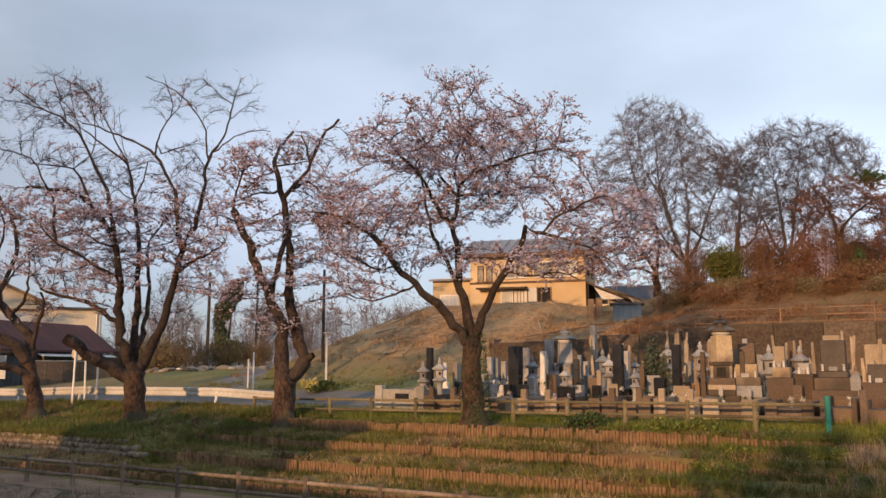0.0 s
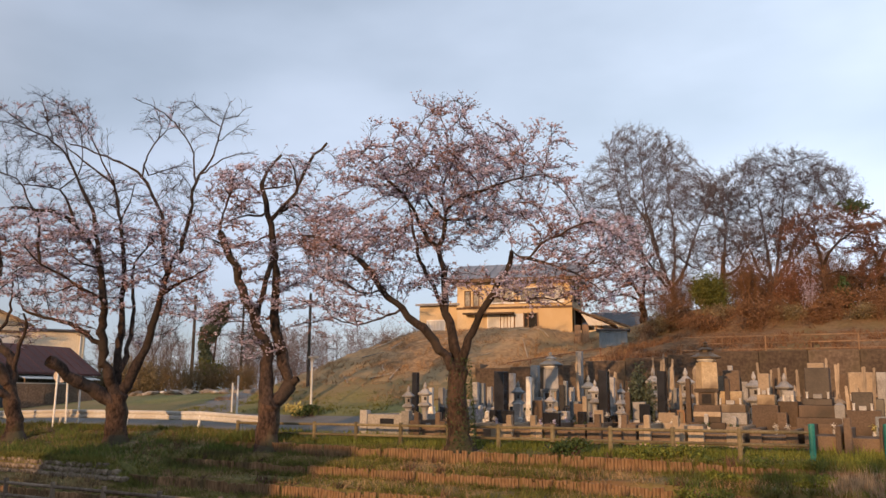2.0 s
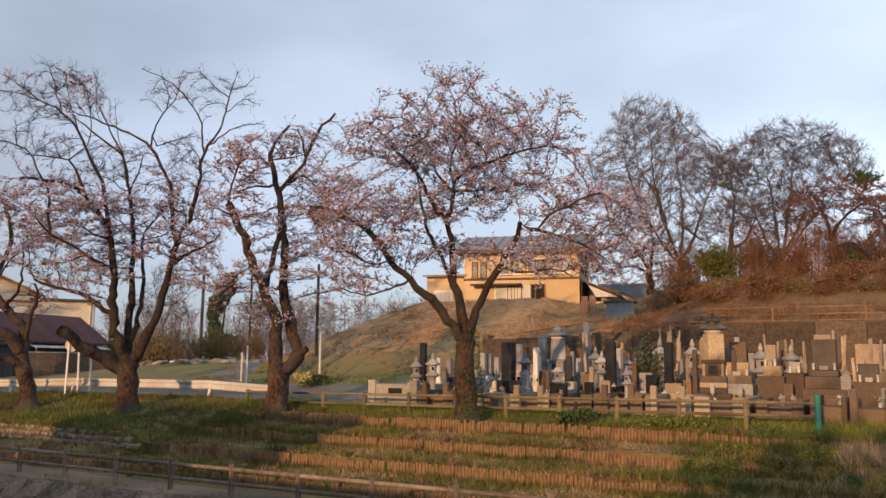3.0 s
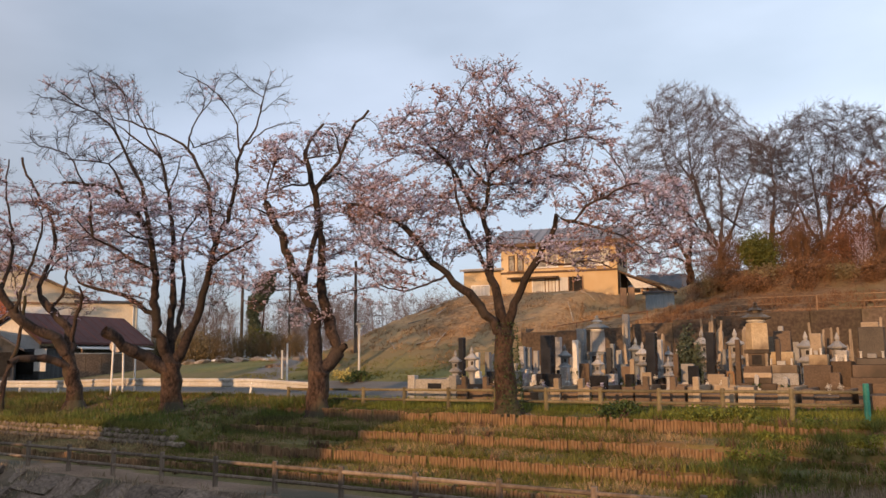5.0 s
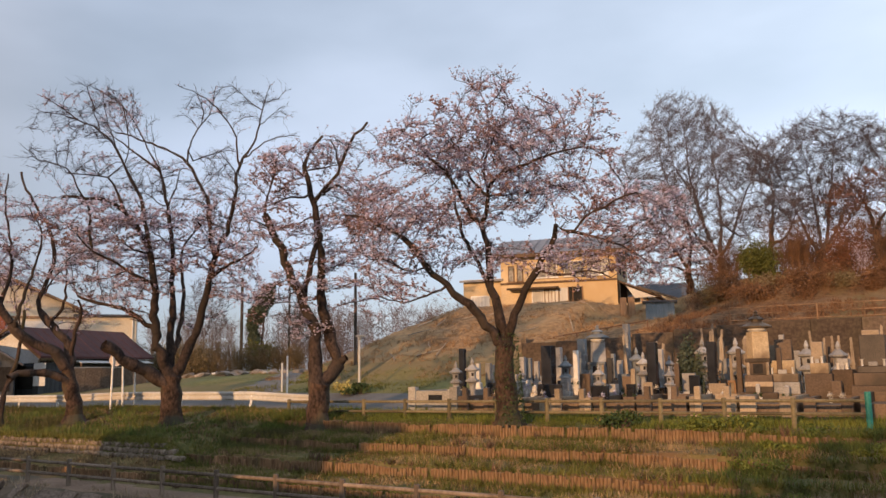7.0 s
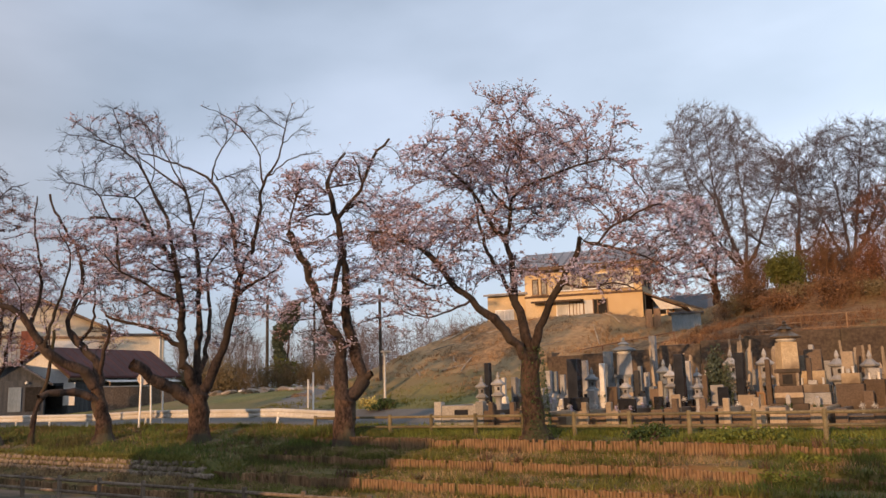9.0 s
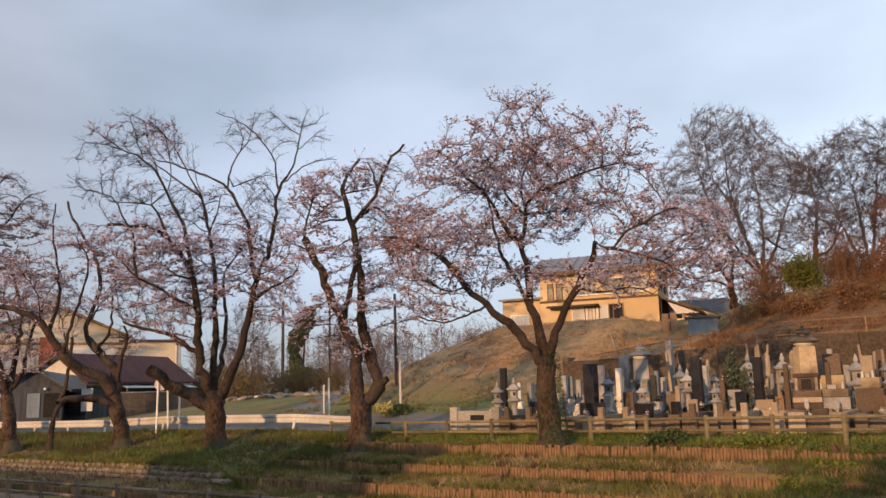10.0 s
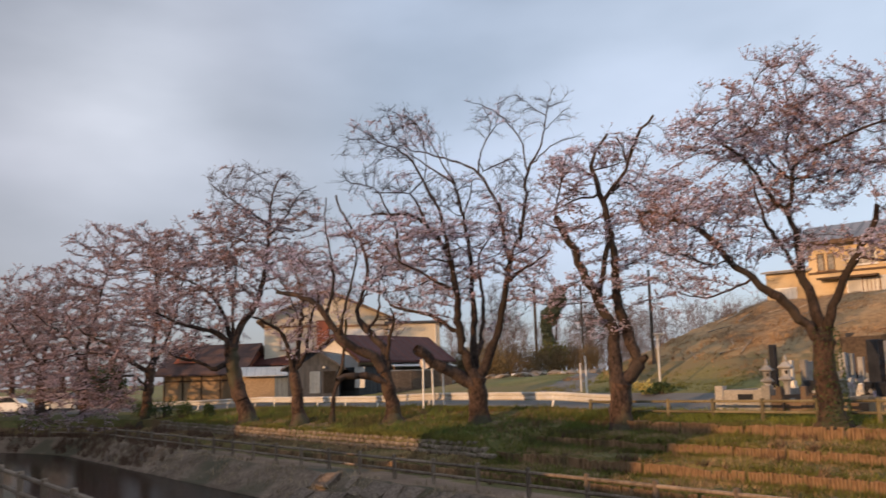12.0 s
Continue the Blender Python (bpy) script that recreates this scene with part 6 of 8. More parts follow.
def grave(x, y, z, rz, w, h, stone, tiers=3, label="", base=None, head="flat"):
    """A gravestone: stacked plinths and an upright stone, h high in all and w wide."""
    base, pick = base or stone, int(abs(x * 37 + y * 53))
    ob = thing("gravestone", pose(x, y, z, 0, 0, rz), label, "gravestone", "gravestones in the cemetery")
    hz, k = 0.0, min(0.28, 0.5 * h / (tiers + 1))
    for i in range(tiers):
        ww = w * (2.1 - 0.42 * i)
        part("plinth", block(ww, ww * 0.9, k + (0.15 if i == 0 else 0), M[base], 0.015), ob, 0, 0, hz - (0.15 if i == 0 else 0))
        hz += k
    body = h - hz
    if head == "tip":
        part("upright_stone", block(w, w * 0.9, body * 0.9, M[stone], 0.012), ob, 0, 0, hz)
        part("pointed_top", block(w, w * 0.9, body * 0.1, M[stone], 0.0, 0.25), ob, 0, 0, hz + body * 0.9)
    elif head == "wide":
        part("upright_stone", block(w * 1.5, w * 0.4, body, M[stone], 0.02), ob, 0, 0, hz)
    else:
        part("upright_stone", block(w, w * 0.95, body, M[stone], 0.015), ob, 0, 0, hz)
    part("incense_stand", block(w * 0.6, w * 0.35, min(0.22, k), M[base], 0.01), ob, 0, -w * 1.0, 0)
    for sx in (-1, 1):
        part("flower_vase", lathe([(0.05, 0), (0.045, 0.16), (0.06, 0.2)], 6, M["white_stone" if pick % 2 else base]), ob, sx * w * 0.62, -w * 0.8, k)
    if pick % 3 == 0:
        part("side_tablet", block(w * 0.75, 0.12, h * 0.4, M["black" if pick % 2 else base], 0.01), ob, w * 1.25, 0.05, 0)
    posy = pick % 9
    if posy < 6:
        for sx in (-1, 1):
            tagged(part("posy", POSY[posy], ob, sx * w * 0.62, -w * 0.8, k + 0.2, 60 * posy), kind="stuff")
    return ob


def stacked_grave(x, y, z, rz, label, *pieces):
    """A gravestone of stacked pieces, each (name, width, depth, bottom, top, stone, shift)."""
    ob = thing("gravestone", pose(x, y, z, 0, 0, rz), label, "gravestone", "gravestones in the cemetery")
    for name, w, d, z0, z1, stone, dx in pieces:
        part(name, block(w, d, z1 - z0, M[stone], 0.02), ob, dx, 0, z0)
    name, w, d, z0, z1, stone, dx = pieces[0]
    for sx in (-1, 1):
        part("flower_vase", lathe([(0.04, 0), (0.035, 0.17), (0.055, 0.22)], 8, M["white_stone"]), ob, dx + sx * w * 0.42, -d / 2 - 0.08, z0)
    part("incense_stand", block(w * 0.35, 0.12, 0.14, M["granite"], 0.01), ob, dx, -d / 2 - 0.07, z0)
    return ob


def lantern(x, y, z, rz, h, stone, label=""):
    """A slim stone lantern with two roofs: foot, shaft, lower roof, fire box, cap and finial."""
    ob = thing("stone_lantern", pose(x, y, z, 0, 0, rz), label or "grey stone lantern with a curved cap among the graves", "stone lantern", "stone lanterns in the cemetery")
    u = h / 1.9
    m = M[stone]
    part("foot", block(0.5 * u, 0.5 * u, 0.42 * u, m, 0.02, 0.9), ob, 0, 0, -0.1)
    part("shaft", lathe([(0.17 * u, 0.3 * u), (0.12 * u, 0.42 * u), (0.115 * u, 0.8 * u), (0.15 * u, 0.92 * u)], 10, m), ob)
    part("lower_roof", lathe([(0.15 * u, 0.92 * u), (0.27 * u, 0.98 * u), (0.275 * u, 1.02 * u), (0.17 * u, 1.1 * u), (0.13 * u, 1.14 * u)], 6, m), ob)
    box = part("fire_box", lathe([(0.14 * u, 1.14 * u), (0.15 * u, 1.36 * u)], 6, m), ob)
    # dark plates on the solid box paint the shade of its openings
    for a in (-90, 30, 150):
        part("opening", block(0.09 * u, 0.02, 0.13 * u, M["shade_fill"], 0.0), box, 0.127 * u * math.cos(radians(a)), 0.127 * u * math.sin(radians(a)), 1.19 * u, a + 90)
    part("cap", lathe([(0.15 * u, 1.36 * u), (0.28 * u, 1.41 * u), (0.29 * u, 1.46 * u), (0.17 * u, 1.54 * u), (0.09 * u, 1.63 * u)], 6, m), ob)
    part("finial", lathe([(0.045 * u, 1.63 * u), (0.075 * u, 1.72 * u), (0.05 * u, 1.8 * u), (0.012 * u, 1.9 * u)], 8, m), ob)
    return ob


def stupas(x, y, z, rz, n, h, seed, stone="new_wood"):
    """Tall memorial planks in a wooden stand."""
    rng = random.Random(seed)
    ob = thing("memorial_planks", pose(x, y, z, 0, 0, rz), "tall pale wooden memorial planks leaning in a stand", "memorial planks", "memorial planks in the cemetery")
    part("stand", block(0.16 * n + 0.1, 0.1, 0.08, M["wood"], 0.005), ob, 0, 0, 0.75)
    for sx in (-1, 1):
        part("stand_leg", block(0.07, 0.07, 0.95, M["wood"], 0.005), ob, sx * (0.08 * n + 0.03), 0, -0.2)
    for k in range(n):
        hh = h * rng.uniform(0.86, 1.0)
        part("plank", prism([(-0.05, -0.1), (0.05, -0.1), (0.05, hh * 0.84), (0.038, hh * 0.86), (0.05, hh * 0.89), (0.038, hh * 0.92), (0.045, hh * 0.98), (0, hh), (-0.045, hh * 0.98), (-0.038, hh * 0.92), (-0.05, hh * 0.89), (-0.038, hh * 0.86), (-0.05, hh * 0.84)], -0.008, 0.008, M[stone]), ob, (k - (n - 1) / 2) * 0.16, 0.06, 0, 0, rng.uniform(-3, 3), rng.uniform(-5, 5))
    return ob


def curb(x, y, z, rz, w, d, h, stone, label, posts=True, gap=0.7):
    """A low stone plot border with a gap and two gate posts in front, or closed between corner pillars."""
    ob = thing("plot_border", pose(x, y, z, 0, 0, rz), label, "grave plot", "plot borders in the cemetery")
    t = 0.16
    m = M[stone]
    for sx in (-1, 1):
        part("front_wall", block((w - gap) / 2, t, h + 0.3, m, 0.015), ob, sx * (w + gap) / 4, -d / 2, -0.3)
        part("side_wall", block(t, d - t, h + 0.3, m, 0.015), ob, sx * (w - t) / 2, t / 2, -0.3)
        if posts:
            part("gate_post", block(0.2, 0.2, h + 0.62, m, 0.02) if gap else block(0.34, 0.3, h + 0.45, m, 0.02), ob, sx * (gap / 2 + 0.12 if gap else w / 2), -d / 2 - 0.01, -0.3)
    part("back_wall", block(w - 2 * t, t, h + 0.3, m, 0.015), ob, 0, d / 2 - t / 2, -0.3)
    part("plot_floor", block(w - 2 * t - 0.01, d - 2 * t, h * 0.5 + 0.2, M["gravel"], 0.0), ob, 0, 0, -0.2)
    return ob


def cem(s, q):
    p = on_bank(s, q)
    return p.x, p.y, p.z


def building(name, x, y, z, rz, w, d, h, wall, label, category="house"):
    ob = thing(name, pose(x, y, z, 0, 0, rz), label, category)
    part("wall", block(w, d, h + 1.3, M[wall], 0.02), ob, 0, d / 2, -1.3)
    return ob


def gable_roof(ob, w, d, z0, rise, roof, over=0.5, thick=0.14, y0=0.0, along="x", gable=None):
    """A ridged roof with eaves; its ridge runs along x, or along y (the gable to the front)."""
    if along == "x":
        prof = [(-d / 2 - over, z0 - over * rise / (d / 2)), (0, z0 + rise), (d / 2 + over, z0 - over * rise / (d / 2))]
        prof = prof + [(a, b - thick) for a, b in reversed(prof)]
        me = prism(prof, -w / 2 - over, w / 2 + over, M[roof])
        part("roof", me, ob, 0, y0 + d / 2, 0, 90)
        if gable:
            part("gable_wall", prism([(-d / 2 + 0.02, z0 - 0.05), (d / 2 - 0.02, z0 - 0.05), (0, z0 + rise - thick - 0.03)], -w / 2 + 0.003, w / 2 - 0.003, M[gable]), ob, 0, y0 + d / 2, 0, 90)
    else:
        prof = [(-w / 2 - over, z0 - over * rise / (w / 2)), (0, z0 + rise), (w / 2 + over, z0 - over * rise / (w / 2))]
        prof = prof + [(a, b - thick) for a, b in reversed(prof)]
        part("roof", prism(prof, -over, d + over, M[roof]), ob, 0, y0)
        if gable:
            part("gable_wall", prism([(-w / 2 + 0.02, z0 - 0.05), (w / 2 - 0.02, z0 - 0.05), (0, z0 + rise - thick - 0.03)], 0.003, d - 0.003, M[gable]), ob, 0, y0)


def window(ob, x, z, w, h, y=0.0, fill="curtain", frame_m="white_steel", bars=1, sill=True):
    """A framed window set into the front wall, with what stands behind its panes."""
    wd = part("window", block(w, 0.05, h, M[fill], 0.0), ob, x, y - 0.02, z)
    t = 0.06
    for sx in (-1, 1):
        part("frame", block(t, 0.1, h + 2 * t, M[frame_m], 0.008), wd, sx * (w / 2 + t / 2), -0.03, -t)
    for zz in (-t, h):
        part("frame", block(w, 0.1, t, M[frame_m], 0.008), wd, 0, -0.03, zz)
    for k in range(bars):
        part("glazing_bar", block(0.045, 0.03, h, M[frame_m], 0.004), wd, (k + 1) * w / (bars + 1) - w / 2, -0.055, 0)
    if sill:
        part("sill", block(w + 0.3, 0.16, 0.05, M[frame_m], 0.008), wd, 0, -0.06, -t - 0.05)
    return wd


def monument(x, y, z, rz, h, w, body="gold_stone", foot="granite_brown", cap="bronze", label="large golden tan stone memorial with a dark bronze cap"):
    """A large memorial with a roofed shrine on tall carved plinths."""
    ob = thing("memorial_shrine", pose(x, y, z, 0, 0, rz), label, "memorial")
    b = M[foot]
    part("plinth", block(w * 1.9, w * 1.7, h * 0.14 + 0.2, b, 0.02), ob, 0, 0, -0.2)
    part("plinth", block(w * 1.4, w * 1.3, h * 0.18, b, 0.02), ob, 0, 0, h * 0.14)
    part("niche", block(w * 1.15, w * 1.1, h * 0.13, b, 0.02), ob, 0, 0, h * 0.32)
    # flat dark plate imitates the niche's inner shade
    part("niche_opening", block(w * 0.5, 0.03, h * 0.1, M["shade_fill"], 0.0), ob, 0, -w * 0.555, h * 0.335)
    for sx in (-1, 1):
        part("carved_post", lathe([(w * 0.09, h * 0.32), (w * 0.07, h * 0.36), (w * 0.1, h * 0.41), (w * 0.08, h * 0.45)], 8, M["granite_tan"]), ob, sx * w * 0.5, -w * 0.56, 0)
    part("carved_band", block(w * 1.45, 0.04, h * 0.05, M["granite_tan"], 0.01), ob, 0, -w * 0.67, h * 0.2)
    part("ledge", block(w * 1.3, w * 1.2, h * 0.04, b, 0.02), ob, 0, 0, h * 0.45)
    part("shrine_body", block(w * 0.95, w * 0.85, h * 0.28, M[body], 0.02, 0.94), ob, 0, 0, h * 0.49, 30)
    part("neck", lathe([(w * 0.38, h * 0.77), (w * 0.52, h * 0.79), (w * 0.52, h * 0.8), (w * 0.4, h * 0.81)], 10, M["white_stone"]), ob)
    part("shrine_cap", lathe([(w * 0.4, h * 0.8), (w * 0.84, h * 0.815), (w * 0.86, h * 0.828), (w * 0.5, h * 0.865), (w * 0.32, h * 0.88)], 8, M[cap], 0.39), ob)
    part("upper_cap", lathe([(w * 0.28, h * 0.875), (w * 0.3, h * 0.9), (w * 0.46, h * 0.905), (w * 0.2, h * 0.935)], 8, M[cap], 0.39), ob)
    part("finial", lathe([(w * 0.08, h * 0.93), (w * 0.16, h * 0.95), (w * 0.07, h * 0.965), (w * 0.12, h * 0.98), (w * 0.02, h)], 8, M[cap]), ob)
    for sx in (-1, 1):
        part("side_stone", block(w * 0.3, w * 0.5, h * 0.5, b, 0.02, 0.8), ob, sx * w * 1.05, 0.1, h * 0.1)
    return ob


GRAVE = {
    "granite": "grey granite gravestone on stepped plinths",
    "granite_blue": "blue-grey granite gravestone on stepped plinths",
    "granite_tan": "warm tan weathered stone grave marker on plinths",
    "granite_brown": "brown weathered gravestone on a broad base",
    "black": "polished black granite gravestone on a dark base",
    "white_stone": "pale whitish stone grave marker on plinths",
}
LANTERN = {k: f"{c} stone lantern with a curved cap among graves" for k, c in (("granite", "grey"), ("granite_blue", "blue-grey"), ("granite_tan", "tan"), ("white_stone", "pale whitish"))}
BORDER = {k: f"low {c} stone border round a grave plot" for k, c in (("granite", "grey"), ("concrete", "pale grey"), ("granite_brown", "brown"), ("granite_tan", "tan"))}

curb(*cem(-18.62, 29.50), CEM, 1.95, 2.4, 0.66, "concrete", BORDER["concrete"], gap=0)
plq = thing("name_plaque", pose(*at(-18.5, 28.19, cem(-18.62, 29.5)[2] + 0.3), 0, 0, CEM), "dark polished plaque on the pale enclosure wall", "plaque")
part("plate", block(0.62, 0.04, 0.2, M["black"], 0.005), plq)
curb(*cem(-16.70, 29.50), CEM, 1.60, 2.4, 0.45, "granite_brown", BORDER["granite_brown"])
curb(*cem(-14.35, 29.50), CEM, 1.10, 2.4, 0.4, "granite_tan", BORDER["granite_tan"], False)
curb(*cem(-12.80, 29.60), CEM, 1.60, 2.6, 0.4, "granite_tan", BORDER["granite_tan"])
curb(*cem(-11.15, 29.50), CEM, 1.50, 2.4, 0.45, "granite_brown", BORDER["granite_brown"], False)
curb(*cem(-9.45, 29.40), CEM, 1.70, 2.4, 0.5, "granite_brown", BORDER["granite_brown"])
curb(*cem(-7.75, 29.40), CEM, 1.50, 2.4, 0.5, "granite_tan", BORDER["granite_tan"])
curb(*cem(-6.05, 29.50), CEM, 1.70, 2.6, 0.5, "granite_tan", BORDER["granite_tan"], False)
curb(*cem(-4.30, 29.50), CEM, 1.40, 2.6, 0.45, "granite_brown", BORDER["granite_brown"], False)
curb(*cem(-2.90, 29.20), CEM, 1.00, 2.4, 0.62, "granite_brown", BORDER["granite_brown"], False)
curb(*cem(-1.75, 29.20), CEM, 1.10, 2.4, 0.55, "granite_brown", BORDER["granite_brown"])
curb(*cem(-0.40, 29.20), CEM, 1.20, 2.4, 0.7, "granite_brown", BORDER["granite_brown"])
curb(*cem(0.90, 29.20), CEM, 1.20, 2.4, 0.7, "granite_brown", BORDER["granite_brown"])
grave(*cem(-18.80, 30.8), CEM + -1, 0.24, 2.26, "black", 2, GRAVE["black"])
lantern(*cem(-18.40, 29.6), CEM + 37, 1.79, "granite", LANTERN["granite"])
lantern(*cem(-17.50, 29.4), CEM + 34, 1.94, "granite", LANTERN["granite"])
grave(*cem(-18.50, 32.5), CEM + -2, 0.23, 1.58, "granite", 3, GRAVE["granite"])
grave(*cem(-19.00, 34), CEM + 1, 0.22, 1.47, "granite", 3, GRAVE["granite"])
grave(*cem(-20.20, 34.5), CEM + 5, 0.18, 1.32, "white_stone", 2, GRAVE["white_stone"])
grave(*cem(-18.90, 36.5), CEM + 3, 0.27, 1.75, "granite", 3, GRAVE["granite"])
grave(*cem(-18.80, 37), CEM + 6, 0.25, 1.69, "granite_blue", 3, GRAVE["granite_blue"])
grave(*cem(-17.40, 35), CEM + 5, 0.22, 1.57, "granite", 3, GRAVE["granite"])
grave(*cem(-15.00, 31.2), CEM + -3, 0.45, 2.26, "black", 2, GRAVE["black"])
grave(*cem(-13.70, 28.9), CEM + 5, 0.40, 0.94, "black", 1, GRAVE["black"], head="wide")
grave(*cem(-16.50, 35.5), CEM + -4, 0.24, 2.16, "granite", 3, GRAVE["granite"])
lantern(*cem(-14.40, 31.5), CEM + 30, 1.89, "granite_blue", LANTERN["granite_blue"])
grave(*cem(-15.90, 36), CEM + 0, 0.22, 2.00, "white_stone", 3, GRAVE["white_stone"])
grave(*cem(-16.10, 37.2), CEM + 4, 0.37, 2.52, "granite_blue", 3, GRAVE["granite_blue"])
lantern(*cem(-12.30, 29.8), CEM + 14, 1.58, "granite", LANTERN["granite"])
grave(*cem(-11.90, 28.9), CEM + -1, 0.43, 0.87, "black", 1, GRAVE["black"], head="wide")
grave(*cem(-12.70, 32), CEM + 7, 0.22, 1.70, "black", 2, GRAVE["black"])
stupas(*cem(-13.70, 36.5), CEM + 1, 2, 2.96, 70)
grave(*cem(-14.00, 37.5), CEM + 4, 0.28, 3.14, "granite", 2, GRAVE["granite"])
grave(*cem(-12.90, 33.6), CEM + 3, 0.20, 1.58, "granite", 3, GRAVE["granite"])
lantern(*cem(-12.40, 34.2), CEM + 25, 2.08, "granite_blue", LANTERN["granite_blue"])
lantern(*cem(-11.70, 33), CEM + 40, 1.90, "granite", LANTERN["granite"])
grave(*cem(-10.80, 31.5), CEM + -2, 0.34, 2.26, "black", 2, GRAVE["black"])
grave(*cem(-10.30, 29.4), CEM + -1, 0.22, 0.94, "granite_tan", 1, GRAVE["granite_tan"], head="wide")
grave(*cem(-11.40, 31), CEM + 6, 0.17, 1.31, "granite_tan", 3, GRAVE["granite_tan"])
grave(*cem(-11.80, 35.5), CEM + -2, 0.21, 1.96, "granite", 3, GRAVE["granite"])
stupas(*cem(-12.20, 36.5), CEM + 2, 3, 2.50, 50)
grave(*cem(-10.20, 32.5), CEM + 7, 0.19, 1.42, "granite_brown", 3, GRAVE["granite_brown"])
grave(*cem(-10.60, 35), CEM + -4, 0.22, 1.89, "granite", 3, GRAVE["granite"])
grave(*cem(-10.00, 33.8), CEM + 6, 0.19, 1.73, "granite", 3, GRAVE["granite"])
lantern(*cem(-9.50, 33.6), CEM + 49, 2.36, "granite", LANTERN["granite"])
grave(*cem(-8.50, 31.2), CEM + -3, 0.29, 2.23, "black", 2, GRAVE["black"])
stupas(*cem(-9.70, 35.5), CEM + -4, 4, 3.09, 98)
grave(*cem(-9.60, 36.8), CEM + 5, 0.25, 2.40, "granite_tan", 2, GRAVE["granite_tan"], head="tip")
lantern(*cem(-8.20, 33.5), CEM + 2, 2.34, "granite", LANTERN["granite"])
stupas(*cem(-7.90, 31.4), CEM + -2, 1, 1.97, 4)
grave(*cem(-8.90, 34.8), CEM + 0, 0.20, 1.53, "granite", 3, GRAVE["granite"])
grave(*cem(-8.70, 37.4), CEM + 3, 0.23, 2.43, "granite_tan", 2, GRAVE["granite_tan"], head="tip")
stacked_grave(*cem(-6.10, 31.2), CEM + 5, "broad golden tan grave with a long pale base", ("upright_stone", 0.79, 0.5, 1.06, 1.51, "gold_stone", 0.01), ("plinth", 1.02, 0.8, 0.78, 1.06, "granite_tan", 0.00), ("plinth", 1.10, 1.0, -0.10, 0.78, "granite", 0.00))
stacked_grave(*cem(-6.50, 33.6), CEM + 7, "brown slab gravestone behind a tan grave", ("upright_stone", 0.60, 0.3, 1.12, 2.22, "granite_brown", 0.00), ("plinth", 0.87, 0.6, -0.10, 1.12, "granite_tan", 0.00))
grave(*cem(-7.10, 36.6), CEM + 2, 0.19, 2.41, "granite", 3, GRAVE["granite"])
grave(*cem(-7.10, 34.6), CEM + 7, 0.20, 2.01, "granite_tan", 3, GRAVE["granite_tan"])
grave(*cem(-6.10, 34.0), CEM + 8, 0.21, 1.79, "granite", 3, GRAVE["granite"])
lantern(*cem(-5.50, 32.4), CEM + 27, 2.18, "granite", LANTERN["granite"])
stacked_grave(*cem(-4.90, 31.0), CEM + 2, "tall tan gravestone on a broad pale base", ("upright_stone", 0.36, 0.35, 1.41, 2.12, "granite_tan", -0.03), ("plinth", 0.57, 0.6, 1.06, 1.41, "gold_stone", 0.03), ("plinth", 0.84, 0.9, -0.10, 1.06, "granite_brown", 0.00))
stupas(*cem(-5.30, 33.6), CEM + 5, 2, 2.58, 74)
stupas(*cem(-4.80, 34.6), CEM + 1, 2, 2.62, 18)
grave(*cem(-5.20, 35.6), CEM + 1, 0.22, 2.29, "granite_brown", 2, GRAVE["granite_brown"])
lantern(*cem(-4.50, 32.6), CEM + 6, 2.12, "granite", LANTERN["granite"])
stacked_grave(*cem(-4.20, 31.4), CEM + -4, "low white stone grave on a brown plinth", ("upright_stone", 0.34, 0.3, 1.17, 1.53, "granite", 0.00), ("plinth", 0.63, 0.7, -0.10, 1.17, "granite_brown", 0.00))
stupas(*cem(-3.70, 31.8), CEM + -4, 4, 2.43, 64)
stacked_grave(*cem(-3.20, 30.8), CEM + -1, "large dark polished gravestone on a broad brown base", ("upright_stone", 0.76, 0.4, 1.3, 2.3, "granite_dark", -0.02), ("shoulder_stone", 0.9, 0.6, 1.08, 1.3, "granite_dark", -0.04), ("plinth", 1.20, 0.9, 0.68, 1.08, "granite_brown", 0.00), ("plinth", 1.37, 1.1, -0.10, 0.68, "granite_brown", 0.00))
stacked_grave(*cem(-3.50, 33.2), CEM + 0, "flat grey-brown slab stone behind the graves", ("upright_stone", 0.56, 0.25, 1.54, 2.46, "granite_tan", 0.01), ("plinth", 0.85, 0.5, -0.10, 1.54, "granite_brown", 0.00))
stupas(*cem(-2.90, 32.4), CEM + 4, 3, 2.64, 56)
grave(*cem(-2.70, 33), CEM + 8, 0.32, 2.09, "granite_brown", 2, GRAVE["granite_brown"])
stupas(*cem(-2.20, 30.6), CEM + 4, 2, 1.95, 39)
stupas(*cem(-1.90, 32.0), CEM + 0, 3, 2.54, 65)
stacked_grave(*cem(-1.90, 30.6), CEM + 2, "dark gravestone with a pale plinth", ("upright_stone", 0.61, 0.5, 0.95, 1.52, "granite_dark", -0.02), ("plinth", 0.98, 0.9, -0.10, 0.95, "granite_brown", 0.00))
stacked_grave(*cem(-2.10, 33.0), CEM + 5, "broad tan slab gravestone", ("upright_stone", 0.77, 0.35, 1.15, 2.12, "granite_tan", 0.03), ("plinth", 1.06, 0.6, -0.10, 1.15, "granite_brown", 0.00))
grave(*cem(-1.40, 32.4), CEM + 1, 0.30, 2.12, "granite", 3, GRAVE["granite"])
lantern(*cem(-1.00, 31.4), CEM + 34, 2.03, "granite", LANTERN["granite"])
grave(*cem(-0.70, 32.6), CEM + 5, 0.33, 2.06, "black", 2, GRAVE["black"])
stupas(*cem(-0.40, 33.5), CEM + 0, 4, 2.44, 75)
